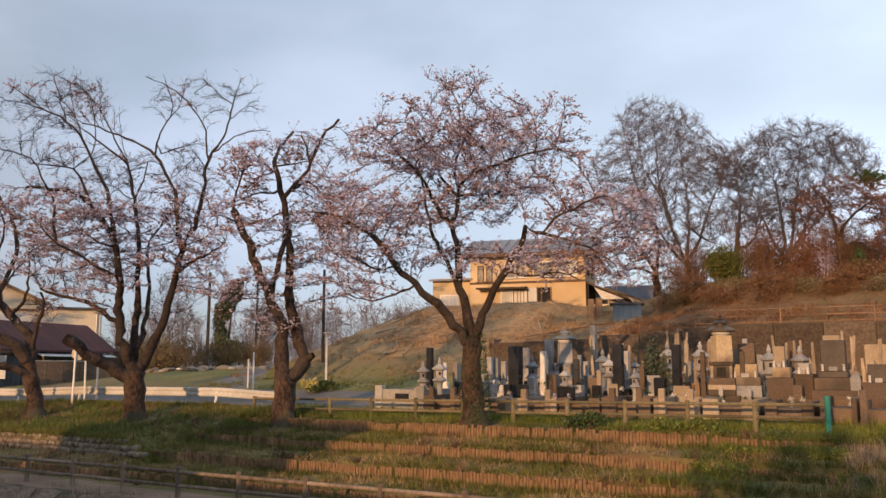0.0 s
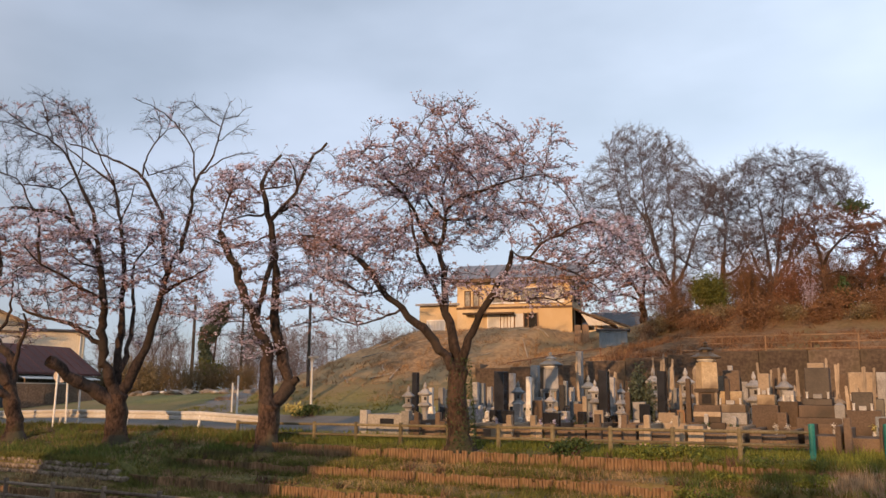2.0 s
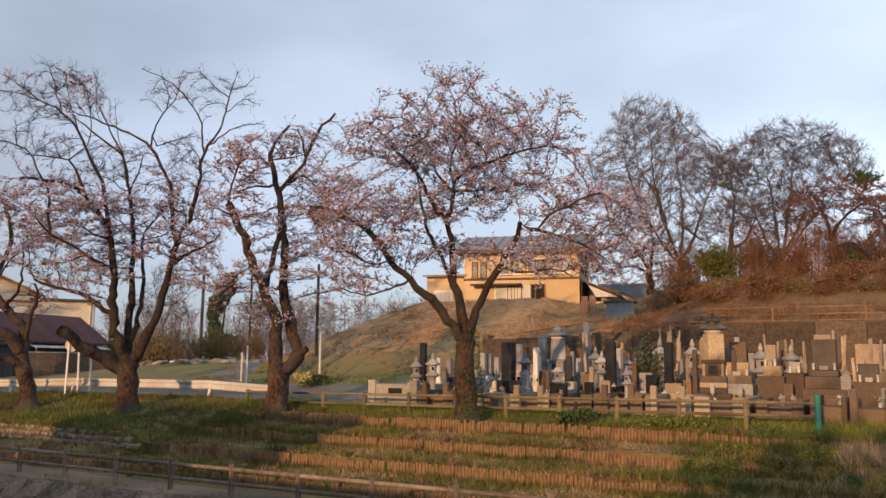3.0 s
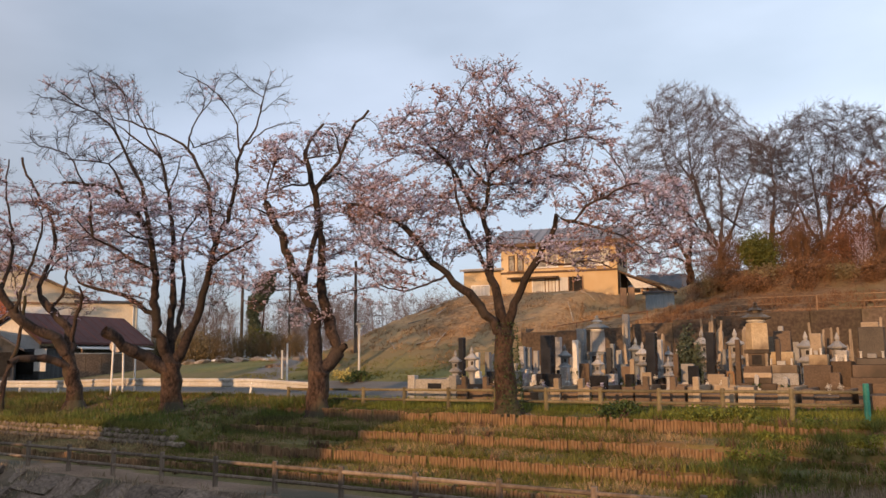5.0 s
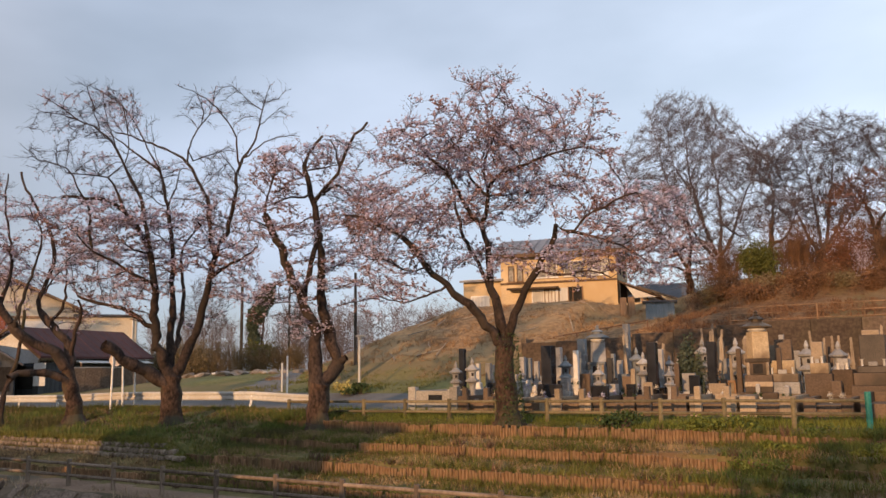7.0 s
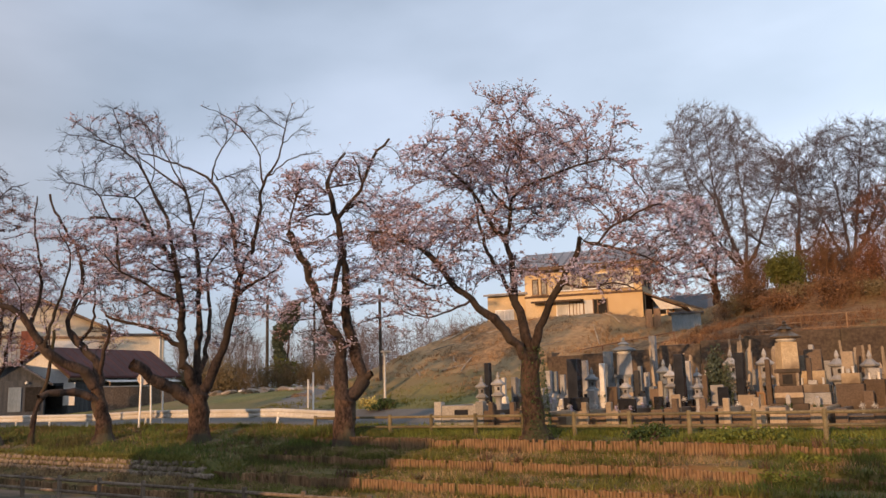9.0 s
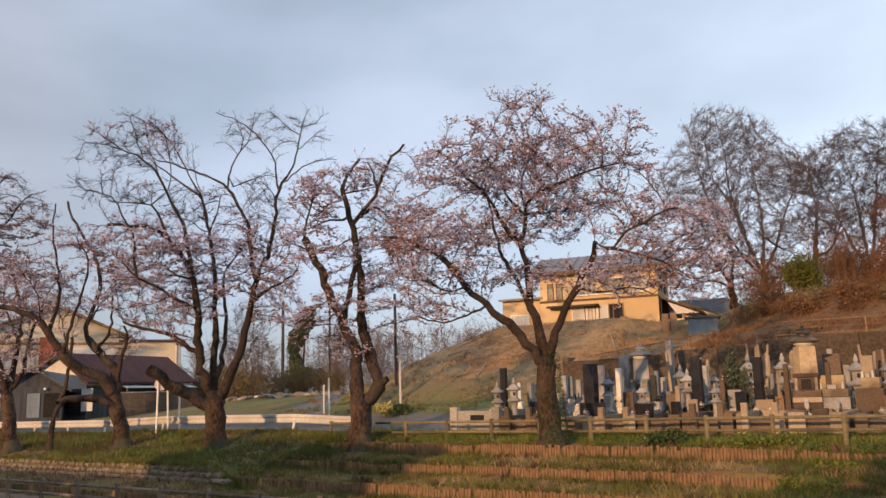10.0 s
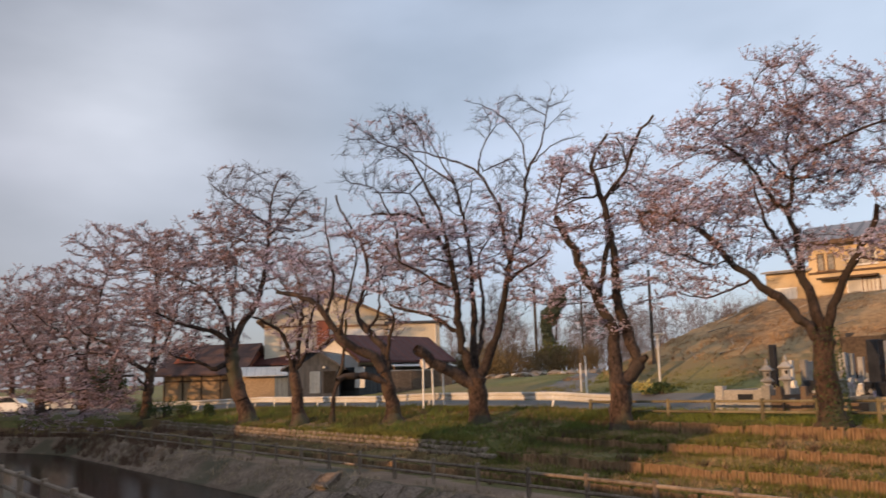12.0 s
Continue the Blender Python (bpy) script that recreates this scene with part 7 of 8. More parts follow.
grave(*cem(-0.10, 31.4), CEM + -1, 0.32, 2.10, "granite_tan", 3, GRAVE["granite_tan"])
lantern(*cem(0.20, 31), CEM + 21, 2.06, "granite", LANTERN["granite"])
grave(*cem(0.70, 33), CEM + 6, 0.34, 2.16, "granite_brown", 3, GRAVE["granite_brown"])
monument(*cem(-6.80, 30.8), CEM + 6, 3.28, 0.63)
monument(*cem(-14.00, 34.0), CEM + 4, 3.07, 0.59, "granite", "granite_blue", "granite_blue", "large blue-grey stone memorial with a roofed cap")

# smaller stones that fill the rows behind
rng = random.Random(11)
for row_q, s0, s1 in ((30.6, -17.5, 3), (32.2, -18, 3), (33.6, -18.5, 4), (35.2, -19.0, 4), (36.8, -19.2, 5), (38.3, -19.4, 5)):
    s = s0
    while s < s1:
        warm = s > -9
        kind = rng.choice(["granite", "granite_tan", "granite_tan", "granite_brown", "granite_brown", "granite_blue", "black"] if warm else ["granite", "granite_blue", "granite", "black", "granite_blue", "black", "granite_brown"])
        spot, turn, what = cem(s + rng.uniform(-0.2, 0.2), row_q + rng.uniform(-0.4, 0.4)), CEM + rng.uniform(-6, 6), rng.random()
        if what < 0.14:
            lantern(*spot, turn, rng.uniform(1.2, 1.7), "granite_tan" if warm else "granite", LANTERN["granite_tan" if warm else "granite"])
        elif what < 0.22 and row_q > 35:
            stupas(*spot, turn, rng.randint(1, 3), rng.uniform(1.6, 2.1), rng.randint(0, 99))
        elif what < 0.38:
            small = rng.choice(["white_stone", "granite"])
            grave(*spot, turn, rng.uniform(0.14, 0.2), rng.uniform(0.55, 0.95), small, 2, GRAVE[small], head="tip")
        else:
            grave(*spot, turn, rng.uniform(0.24, 0.4), rng.uniform(0.75, 1.25), kind, rng.choice([2, 3, 3]), GRAVE[kind], head=rng.choice(["flat", "flat", "tip", "wide"]))
        s += rng.uniform(0.7, 1.25)

# walls and rails behind the cemetery
ww = thing("wall_back", pose(*at(-20.4, 39.5), 0, 0, BANK_TURN), "dark weathered concrete retaining wall behind the cemetery", "wall", kind="structure")
for k in range(16):
    x0 = k * 2.0
    top = np.interp(x0, [0, 3.5, 6.5, 12, 30], [2.88, 2.95, 3.2, 3.5, 3.5])
    part("panel", block(1.985, 0.35, top + 0.1, M["wall_dark"], 0.02), ww, x0 + 1.0, 0.0, 0.0)
wl_side = thing("wall_side", pose(*at(-20.5, 39.9), 0, 0, BANK_TURN + 90), "dark weathered concrete end of the retaining wall", "wall", kind="structure")
part("panel", block(3.0, 0.3, 3.0, M["wall_dark"], 0.02), wl_side, 1.4, 0, 0.2)
pipes = [at(-8.6 - 2.0 + 2.0 * k, 42.8) for k in range(9)]
pipes = [Vector((p.x, p.y, ground_at(p.x, p.y))) for p in pipes]
rail_fence("slope_fence", pipes, [p.z + 0.95 for p in pipes], 0.03, 0.022, (0.03, 0.36, 0.66), M["wood"], "weathered three-rail fence on the brushy slope")
ramp = [at(-19.6 + 1.15 * k, 41.6 + 0.45 * k) for k in range(5)]
ramp = [Vector((p.x, p.y, ground_at(p.x, p.y))) for p in ramp]
rail_fence("pipe_handrail", ramp, [3.35 + 0.19 * k for k in range(5)], 0.03, 0.026, (0.02, 0.42), M["rust_pipe"], "rusty pipe handrail beside the steps up the mound")

# ---- house on the mound ----
HX, HY, HZ, HT = 4.9, 60.6, 5.7, -17.0
house = thing("house", pose(HX, HY, HZ, 0, 0, HT), "two-storey ochre plaster house with a low grey roof", "house")
part("wall", block(8.4, 6.0, 4.25, M["plaster"], 0.02), house, 1.2, 3.0, 0)
part("wing_wall", block(3.0, 5.0, 2.9, M["plaster"], 0.02), house, -4.51, 2.9, -0.3)
part("plinth_course", block(8.5, 0.12, 0.35, M["granite_tan"], 0.01), house, 1.2, -0.08, -0.2)
part("floor_band", block(8.46, 0.1, 0.14, M["trim"], 0.01), house, 1.2, -0.05, 2.05)
part("roof", prism([(-3.75, 4.02), (-3.7, 4.2), (0.2, 5.75), (3.7, 4.2), (3.75, 4.02)], -4.9, 4.9, M["roof_grey"]), house, 1.2, 3.0, 0, 90)
part("eave_board", block(9.9, 0.12, 0.26, M["trim"], 0.01), house, 1.2, -0.78, 3.92)
for k in range(14):
    part("roof_seam", block(0.05, 3.85, 0.05, M["roof_grey"], 0.005), house, -3.4 + 0.7 * k, 1.1, 5.0, 0, 21.6)
part("wing_roof", prism([(-3.0, 2.58), (-3.0, 2.72), (3.2, 3.3), (3.2, 3.16)], -1.85, 1.5, M["roof_grey"]), house, -4.66, 2.9, -0.2, 90)
part("porch_canopy", block(3.6, 0.9, 0.14, M["trim"], 0.01), house, -0.55, -0.46, 1.62, 0, 5)
for x, w in ((0.4, 1.5), (2.36, 1.25), (4.1, 1.35)):
    window(house, x, 2.5, w, 1.0, fill="curtain" if x > 3 else "pane", bars=1)
for x in (-2.2, -1.55):
    window(house, x, 2.3, 0.34, 1.05, fill="pane", frame_m="wood", bars=0)
window(house, -0.25, 0.15, 0.8, 1.4, fill="curtain", bars=0, sill=False)
window(house, 0.75, 0.15, 0.95, 1.4, fill="curtain", frame_m="wood", bars=3, sill=False)
part("door_leaf", block(0.6, 0.05, 1.62, M["curtain"], 0.008), house, 1.62, -0.03, 0.05)
# solid near-black slab stands for the unlit doorway
dr = part("door", block(0.95, 0.06, 1.7, M["shade_fill"], 0.0), house, 2.45, -0.03, 0.0)
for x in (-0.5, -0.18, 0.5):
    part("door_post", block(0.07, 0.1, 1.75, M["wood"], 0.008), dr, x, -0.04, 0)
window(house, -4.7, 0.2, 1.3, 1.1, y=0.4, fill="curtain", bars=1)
# near-black side panes imitate unlit rooms; the wall behind is solid
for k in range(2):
    window_r = part("window", block(1.2, 0.05, 1.0, M["shade_fill"], 0.0), house, 5.42, 1.6 + 2.2 * k, 2.6, 90)
    part("frame", block(1.34, 0.04, 0.07, M["white_steel"], 0.005), window_r, 0, -0.03, 1.0)
part("side_canopy", prism([(0, 1.95), (0, 2.07), (2.9, 0.85), (2.9, 0.73)], 0.3, 4.6, M["trim"]), house, 5.42, 0, 0)
part("gable_panel", prism([(0.55, 1.62), (2.6, 0.76), (1.1, 0.76)], 0.2, 0.26, M["pale_wall"]), house, 5.42, 0, 0)
for yy in (0.4, 4.4):
    part("canopy_post", block(0.14, 0.14, 1.6, M["wood"], 0.01), house, 7.0, yy, -0.4)
part("low_wall", block(2.2, 0.2, 0.75, M["plaster"], 0.02), house, 6.6, -0.1, -0.35)
# dark slab over the ochre side wall imitates shade under the canopy
part("carport_wall", block(0.1, 3.9, 1.9, M["dark_board"], 0.01), house, 5.49, 2.4, 0.0)

annex = thing("outbuilding", pose(13.6, 63.5, 5.6, 0, 0, -14), "low outbuilding with a pink-white gable and brown roof", "outbuilding")
part("wall", block(4.0, 4.0, 1.3, M["brick_red"], 0.02), annex, 0, 2.0, -0.4)
part("gable_wall", prism([(-2.0, 0.9), (2.0, 0.9), (-1.2, 2.0)], 0.0, 3.9, M["pale_wall"]), annex, 0, -0.005, 0)
part("roof", prism([(-2.6, 1.9), (-1.2, 2.15), (2.7, 0.75), (2.7, 0.63), (-1.2, 2.02), (-2.6, 1.78)], -0.5, 4.5, M["roof_dark"]), annex)
back = thing("house", pose(16.4, 74.0, 5.4, 0, 0, -14), "far house with a dark hipped tile roof", "house")
part("wall", block(7, 5, 2.6, M["pale_wall"], 0.02), back, 0, 2.5, -0.5)
part("roof", block(9.0, 7.0, 1.7, M["roof_dark"], 0.03, 0.45, 0.2), back, 0, 2.5, 2.0)
hutch = thing("storage_hutch", pose(10.75, 49.2, ground_at(10.75, 49.2), 0, 0, -12), "small grey metal storage hutch with a flat roof", "shed")
part("body", block(1.6, 1.2, 1.0, M["blue_sheet"], 0.02), hutch, 0, 0, -0.2)
part("roof", block(1.95, 1.5, 0.1, M["roof_dark"], 0.01), hutch, 0, 0, 0.8)
part("door", block(0.7, 0.04, 0.75, M["blue_sheet"], 0.01), hutch, -0.35, -0.61, -0.1)
for px, py in ((9.15, 52.0), (9.6, 51.8)):
    tp = thing("timber_post", pose(px, py, ground_at(px, py)), "weathered tan timber post on the slope", "post")
    part("shaft", block(0.45, 0.4, 1.35, M["wood"], 0.02, 0.8), tp, 0, 0, -0.3)

# ---- buildings along the road ----
def b_cream():
    ob = building("house", -37.7, 66.4, 0.8, 29.5, 11.0, 9.0, 6.4, "cream", "large two-storey cream plaster house with a broad gable")
    part("gable_wall", prism([(-5.45, 6.38), (5.45, 6.38), (0, 8.6)], 0.003, 8.9, M["cream"]), ob)
    prof = [(-6.2, 6.15), (0, 8.95), (6.2, 6.15), (6.2, 5.97), (0, 8.77), (-6.2, 5.97)]
    part("roof", prism(prof, -0.6, 9.4, M["wood"]), ob)
    part("belt_course", block(11.04, 0.1, 0.2, M["wood"], 0.01), ob, 0, -0.05, 5.5)
    part("upper_boarding", block(5.2, 0.06, 2.6, M["pale_wall"], 0.01), ob, 2.5, -0.035, 2.7)
    for x in (-3.4, -1.2):
        window(ob, x, 3.6, 1.3, 1.1, fill="curtain", frame_m="wood")
    wing = building("house", -29.9, 68.0, 0.8, 23, 4.4, 7.0, 5.6, "cream", "narrow cream plaster wing with a flat grey roof edge")
    part("roof", block(5.2, 7.8, 0.16, M["roof_dark"], 0.02), wing, 0, 3.5, 5.6)
    # grey panel paints the shaded look of the cream wing's right face
    part("side_sheet", block(0.06, 6.8, 5.3, M["pale_wall"], 0.005), wing, 2.24, 3.5, 0.0)
    part("downpipe", rod((1.9, -0.08, 0.2), (1.9, -0.08, 5.5), 0.06, M["white_steel"]), wing)
    part("stain_panel", block(1.2, 0.05, 1.6, M["pale_wall"], 0.01), wing, -1.2, -0.03, 1.4)


b_cream()


def b_gable():
    ob = thing("house", pose(-31.2, 56.3, 0.8, 0, 0, -20), "maroon-roofed house with a pale gable over dark boards", "house")
    part("wall", block(4.3, 9.4, 3.1, M["dark_board"], 0.02), ob, 0.25, 4.75, -1.2)
    part("gable_wall", prism([(-1.9, 1.7), (2.4, 1.7), (2.4, 2.25), (0, 3.95), (-1.9, 3.1)], -0.02, 9.4, M["pale_wall"]), ob)
    part("roof", prism([(-2.6, 2.95), (0, 4.2), (3.1, 2.15), (3.1, 2.01), (0, 4.06), (-2.6, 2.81)], -0.5, 10.2, M["roof_red"]), ob)
    for k in range(13):
        part("roof_seam", rod((0.05, -0.4 + 0.85 * k, 4.19), (3.08, -0.4 + 0.85 * k, 2.19), 0.016, M["roof_red"], 5), ob)
    part("bargeboard", prism([(0, 4.14), (3.12, 2.08), (3.12, 1.9), (0, 3.95)], -0.56, -0.505, M["trim"]), ob)
    part("bargeboard", prism([(0, 4.14), (-2.62, 2.88), (-2.62, 2.7), (0, 3.95)], -0.56, -0.505, M["trim"]), ob)
    part("awning", prism([(2.42, 2.0), (3.6, 1.75), (3.6, 1.69), (2.42, 1.94)], 2.5, 9.6, M["roof_pale"]), ob)
    for y in (2.6, 6.0, 9.4):
        part("awning_post", block(0.1, 0.1, 2.7, M["wood"], 0.01), ob, 3.5, y, -1.0)
    # shade of the doorway painted as a dark slab on the wall
    part("opening", block(1.3, 0.05, 1.5, M["shade_fill"], 0.0), ob, 1.3, -0.03, 0)
    part("door", block(0.8, 0.05, 1.5, M["pale_wall"], 0.01), ob, 2.6, -0.06, 0.2, 20)


b_gable()


def b_dark():
    ob = building("shed", -31.2, 52.9, 0.7, 26, 3.6, 4.5, 2.0, "dark_board", "dark boarded shed with a low gable roof", "shed")
    part("gable_wall", prism([(-1.78, 1.95), (1.78, 1.95), (0, 3.05)], 0.003, 4.4, M["dark_board"]), ob)
    prof = [(-2.3, 1.72), (0, 3.2), (2.3, 1.72), (2.3, 1.6), (0, 3.08), (-2.3, 1.6)]
    part("roof", prism(prof, -0.4, 4.8, M["roof_dark"]), ob)
    part("door", block(0.75, 0.05, 1.55, M["blue_sheet"], 0.01), ob, 0.1, -0.04, 0.0)
    # dark slab on the front imitates the shed's unlit inside
    part("opening", block(0.9, 0.05, 1.55, M["shade_fill"], 0.0), ob, 1.15, -0.03, 0)
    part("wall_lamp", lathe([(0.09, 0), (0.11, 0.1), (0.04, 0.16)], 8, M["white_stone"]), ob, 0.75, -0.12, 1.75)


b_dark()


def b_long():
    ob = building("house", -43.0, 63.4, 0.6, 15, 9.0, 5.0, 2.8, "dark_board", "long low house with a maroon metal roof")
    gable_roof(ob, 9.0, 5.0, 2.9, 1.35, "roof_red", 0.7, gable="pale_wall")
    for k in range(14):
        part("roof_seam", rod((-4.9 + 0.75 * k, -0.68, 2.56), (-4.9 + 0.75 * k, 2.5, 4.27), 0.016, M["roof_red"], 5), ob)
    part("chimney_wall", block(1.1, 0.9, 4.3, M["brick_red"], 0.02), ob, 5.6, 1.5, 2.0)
    # dark slab on the wall stands in for shade within
    part("opening", block(2.4, 0.05, 1.6, M["shade_fill"], 0.0), ob, -1.0, -0.03, 0.2)
    lean = thing("lean_to", pose(-39.4, 58.3, 0.5, 0, 0, 33), "lean-to with a pale corrugated roof and tan wall", "shed")
    part("wall", block(2.5, 2.4, 2.8, M["tan_wall"], 0.02), lean, 0, 1.2, -1.1)
    part("side_room", block(1.9, 2.4, 2.7, M["blue_sheet"], 0.02), lean, 2.21, 1.2, -1.1)
    part("roof", prism([(-0.5, 1.62), (2.8, 2.35), (2.8, 2.28), (-0.5, 1.55)], -3.3, 1.55, M["roof_pale"]), lean, 0, 0, 0, 90)
    for k in range(21):
        part("corrugation", rod((-1.5 + 0.235 * k, -0.5, 1.63), (-1.5 + 0.235 * k, 2.78, 2.36), 0.03, M["roof_pale"], 5), lean)


b_long()


def b_tan():
    ob = building("house", -46.6, 60.4, 0.0, 6, 7.6, 5.0, 2.8, "tan_wall", "low tan clay-walled house under a dark tile roof")
    gable_roof(ob, 7.6, 5.0, 2.9, 2.1, "roof_brown", 0.6, gable="brick_red")
    part("timber_band", block(7.64, 0.06, 0.14, M["trim"], 0.01), ob, 0, -0.04, 1.75)
    for k in range(5):
        part("timber_stud", block(0.14, 0.06, 2.8, M["trim"], 0.01), ob, -3.65 + 1.82 * k, -0.045, 0)
    part("dormer", prism([(-1.1, 3.4), (1.1, 3.4), (0, 4.5)], 0.4, 2.4, M["brick_red"]), ob, -2.0)
    part("dormer_vent", prism([(-0.5, 3.6), (0.5, 3.6), (0, 4.1)], 0.36, 0.4, M["new_wood"]), ob, -2.0)


b_tan()
gw = thing("block_wall", pose(-25.3, 52.4, 0.75, 0, 0, 44), "grey block garden wall beside the road", "wall")
for k in range(5):
    part("wall_panel", block(0.99, 0.15, 1.75, M["wall_dark"], 0.01), gw, 1.0 * k + 0.4, 0, -0.4)
part("coping", block(5.0, 0.22, 0.07, M["concrete"], 0.01), gw, 2.4, 0, 1.352)

# ---- poles and signs ----
def sign_pole(x, y, h, lean, board, label):
    ob = thing("road_sign", pose(x, y, ground_at(x, y), 0, lean, 20), label, "road sign")
    part("pole", rod((0, 0, -0.3), (0, 0, h), 0.045, M["white_steel"], 8), ob)
    if board:
        part("board", lathe([(0.3, -0.012), (0.3, 0.012)], 20, M["sign"]), ob, 0.12, 0.06, h - 0.4, 0, 90, 0)
    return ob


sign_pole(-17.45, 40.4, 2.75, 0.8, True, "white steel road sign pole with a round board")
sign_pole(-17.2, 41.2, 2.3, -1.5, False, "short white steel pole beside the guard rail")
sign_pole(-16.9, 41.9, 2.35, -1.0, False, "short white steel pole beside the guard rail")
sign_pole(-9.84, 43.2, 1.45, 0, False, "short white marker post at the road corner")
sign_pole(-9.16, 41.3, 1.95, 0, False, "short white marker post at the road corner")


def utility_pole(x, y, z1, label, lamp=False, r=0.1, material="pole"):
    z0 = ground_at(x, y)
    ob = thing("street_lamp" if lamp else "utility_pole", pose(x, y, z0), label, "lamp post" if lamp else "utility pole")
    part("pole", rod((0, 0, -0.4), (0, 0, z1 - z0), r, M[material], 10, r * 0.75), ob)
    if lamp:
        part("lamp_head", block(0.5, 0.2, 0.1, M["concrete"], 0.02), ob, 0.06, 0, z1 - z0)
        part("neck", block(0.2, 0.14, 0.14, M["concrete"], 0.02), ob, 0.03, 0, z1 - z0 - 0.14)
    else:
        part("crossarm", block(0.9, 0.08, 0.08, M["pole"], 0.01), ob, 0, 0, z1 - z0 - 0.5)
        for sx in (-0.35, 0.35):
            part("insulator", lathe([(0.05, 0), (0.06, 0.1), (0.03, 0.16)], 6, M["white_stone"]), ob, sx, 0, z1 - z0 - 0.42)
    return ob


utility_pole(-5.72, 41.95, 3.33, "slim pale grey lamp post at the foot of the mound", True, 0.06, "white_steel")
utility_pole(-6.75, 47.9, 7.25, "weathered utility pole at the foot of the mound")
utility_pole(-20.8, 75.0, 10.2, "tall concrete utility pole beyond the field", r=0.16)
utility_pole(-15.4, 70.0, 9.0, "tall concrete utility pole beyond the field", r=0.11)

# ---- planting and loose things ----
def cypress(x, y, z, seed, *lumps):
    """A narrow evergreen: a slim trunk and dense clumps of small leaves, each (dx, height, width, tall)."""
    rng = np.random.default_rng(seed)
    ob = thing("cypress", pose(x, y, z), "dark narrow cypress with lumpy foliage beside the field", "tree")
    top = max(l[1] for l in lumps)
    part("trunk", rod((0, 0, -0.3), (lumps[-1][0] * 0.8, 0, top), 0.13, M["branch"], 7, 0.04), ob)
    vs = []
    for dx, h, w, tall in lumps:
        n = int(2800 * w * tall) + 600
        d = rng.normal(size=(n, 3))
        d /= np.linalg.norm(d, axis=1)[:, None]
        rough = 0.8 + 0.35 * np.array([noise.noise(Vector(v) * 2.1 + Vector((seed, h, 0))) for v in d])[:, None]
        p = np.array([dx, 0, h]) + d * rng.random((n, 1)) ** 0.35 * rough * np.array([w, w, tall])
        a, b = rng.normal(0, 0.075, (n, 3)), rng.normal(0, 0.05, (n, 3))
        vs.append(np.stack([p - a, p + b, p + a, p - b], 1).reshape(-1, 3))
    v = np.concatenate(vs)
    tagged(part("foliage", raw_mesh("foliage", v, np.zeros((0, 3), int), np.arange(len(v)).reshape(-1, 4), M["leaf_dark"]), ob), kind="stuff")


cypress(-19.45, 74.0, 1.8, 3, (0.05, 1.6, 0.5, 0.8), (0.05, 2.8, 0.65, 1.0), (-0.1, 4.0, 0.62, 1.0), (-0.05, 5.0, 0.6, 0.8))
cypress(-19.0, 74.3, 1.8, 4, (-0.1, 4.6, 0.5, 0.6), (0.1, 5.5, 0.85, 0.8), (0.5, 6.3, 1.0, 0.8), (0.75, 7.2, 0.75, 0.65))
for k in range(5):
    hx, hy = -28.8 + 1.75 * k, 68.2 - 0.5 * k
    leafy("hedge_bush", hx, hy, ground_at(hx, hy), 1.5, 1.1, 3.1 - 0.15 * abs(k - 3) + 0.3 * math.sin(k * 2.2), 3000, M["hedge_leaf"], 0.075, "overgrown olive-brown hedge bush beyond the field", "hedge", 6, 300 + k)
leafy("evergreen_bush", -18.4, 72.0, 1.8, 1.5, 1.2, 2.1, 1900, M["leaf_olive"], 0.13, "olive-green bush by the field edge", seed=5)
leafy("evergreen_bush", 16.6, 49.4, ground_at(16.6, 49.4) - 0.1, 1.75, 1.4, 2.0, 7500, M["leaf_olive"], 0.065, "round olive-green clipped bush on the rise", seed=7, lumps=7)
leafy("rust_bush", 21.0, 47.0, ground_at(21.0, 47.0) - 0.2, 1.35, 1.2, 3.0, 9000, M["leaf_rust"], 0.05, "rust-brown leafy bush on the rise", seed=8, lumps=11, wild=0.8)
leafy("flowering_shrub", 20.75, 45.6, ground_at(20.75, 45.6) - 0.1, 0.62, 0.55, 2.1, 1500, M["blossom"], 0.032, "pale shrub in white flower on the rise", "bush", 7, 31, wild=0.7)
leafy("evergreen_bush", 22.7, 45.6, ground_at(22.7, 45.6) - 0.2, 0.5, 0.5, 1.7, 700, M["leaf_green"], 0.1, "small dark green bush on the rise", seed=9)
leafy("pine", 27.3, 52.4, 13.1, 1.3, 1.0, 0.9, 420, M["leaf_green"], 0.13, "dark pine crown on the rise", "tree", seed=10)
leafy("conifer", *cem(-10.0, 33.2), 0.55, 0.5, 2.6, 3600, M["leaf_dark"], 0.055, "small dark conifer among the graves", "tree", 5, 12)
leafy("flowering_weeds", -6.4, 40.2, ground_at(-6.4, 40.2), 0.55, 0.4, 0.55, 700, M["weed_yellow"], 0.06, "clump of yellow flowering weeds", "plant", seed=13, stem=False)
leafy("evergreen_bush", -5.5, 40.0, ground_at(-5.5, 40.0), 0.7, 0.4, 0.5, 800, M["leaf_green"], 0.06, "low green shrub beside the lamp post", seed=14)
leafy("yellow_bush", 7.2, 25.4, ground_at(7.2, 25.4), 1.3, 0.5, 0.42, 1500, M["blade_fresh"], 0.05, "patch of bright green weeds below the fence", "plant", seed=15, stem=False)
leafy("evergreen_bush", 4.3, 27.0, ground_at(4.3, 27.0), 0.6, 0.4, 0.5, 700, M["leaf_green"], 0.06, "dark green weeds against the fence", seed=16)
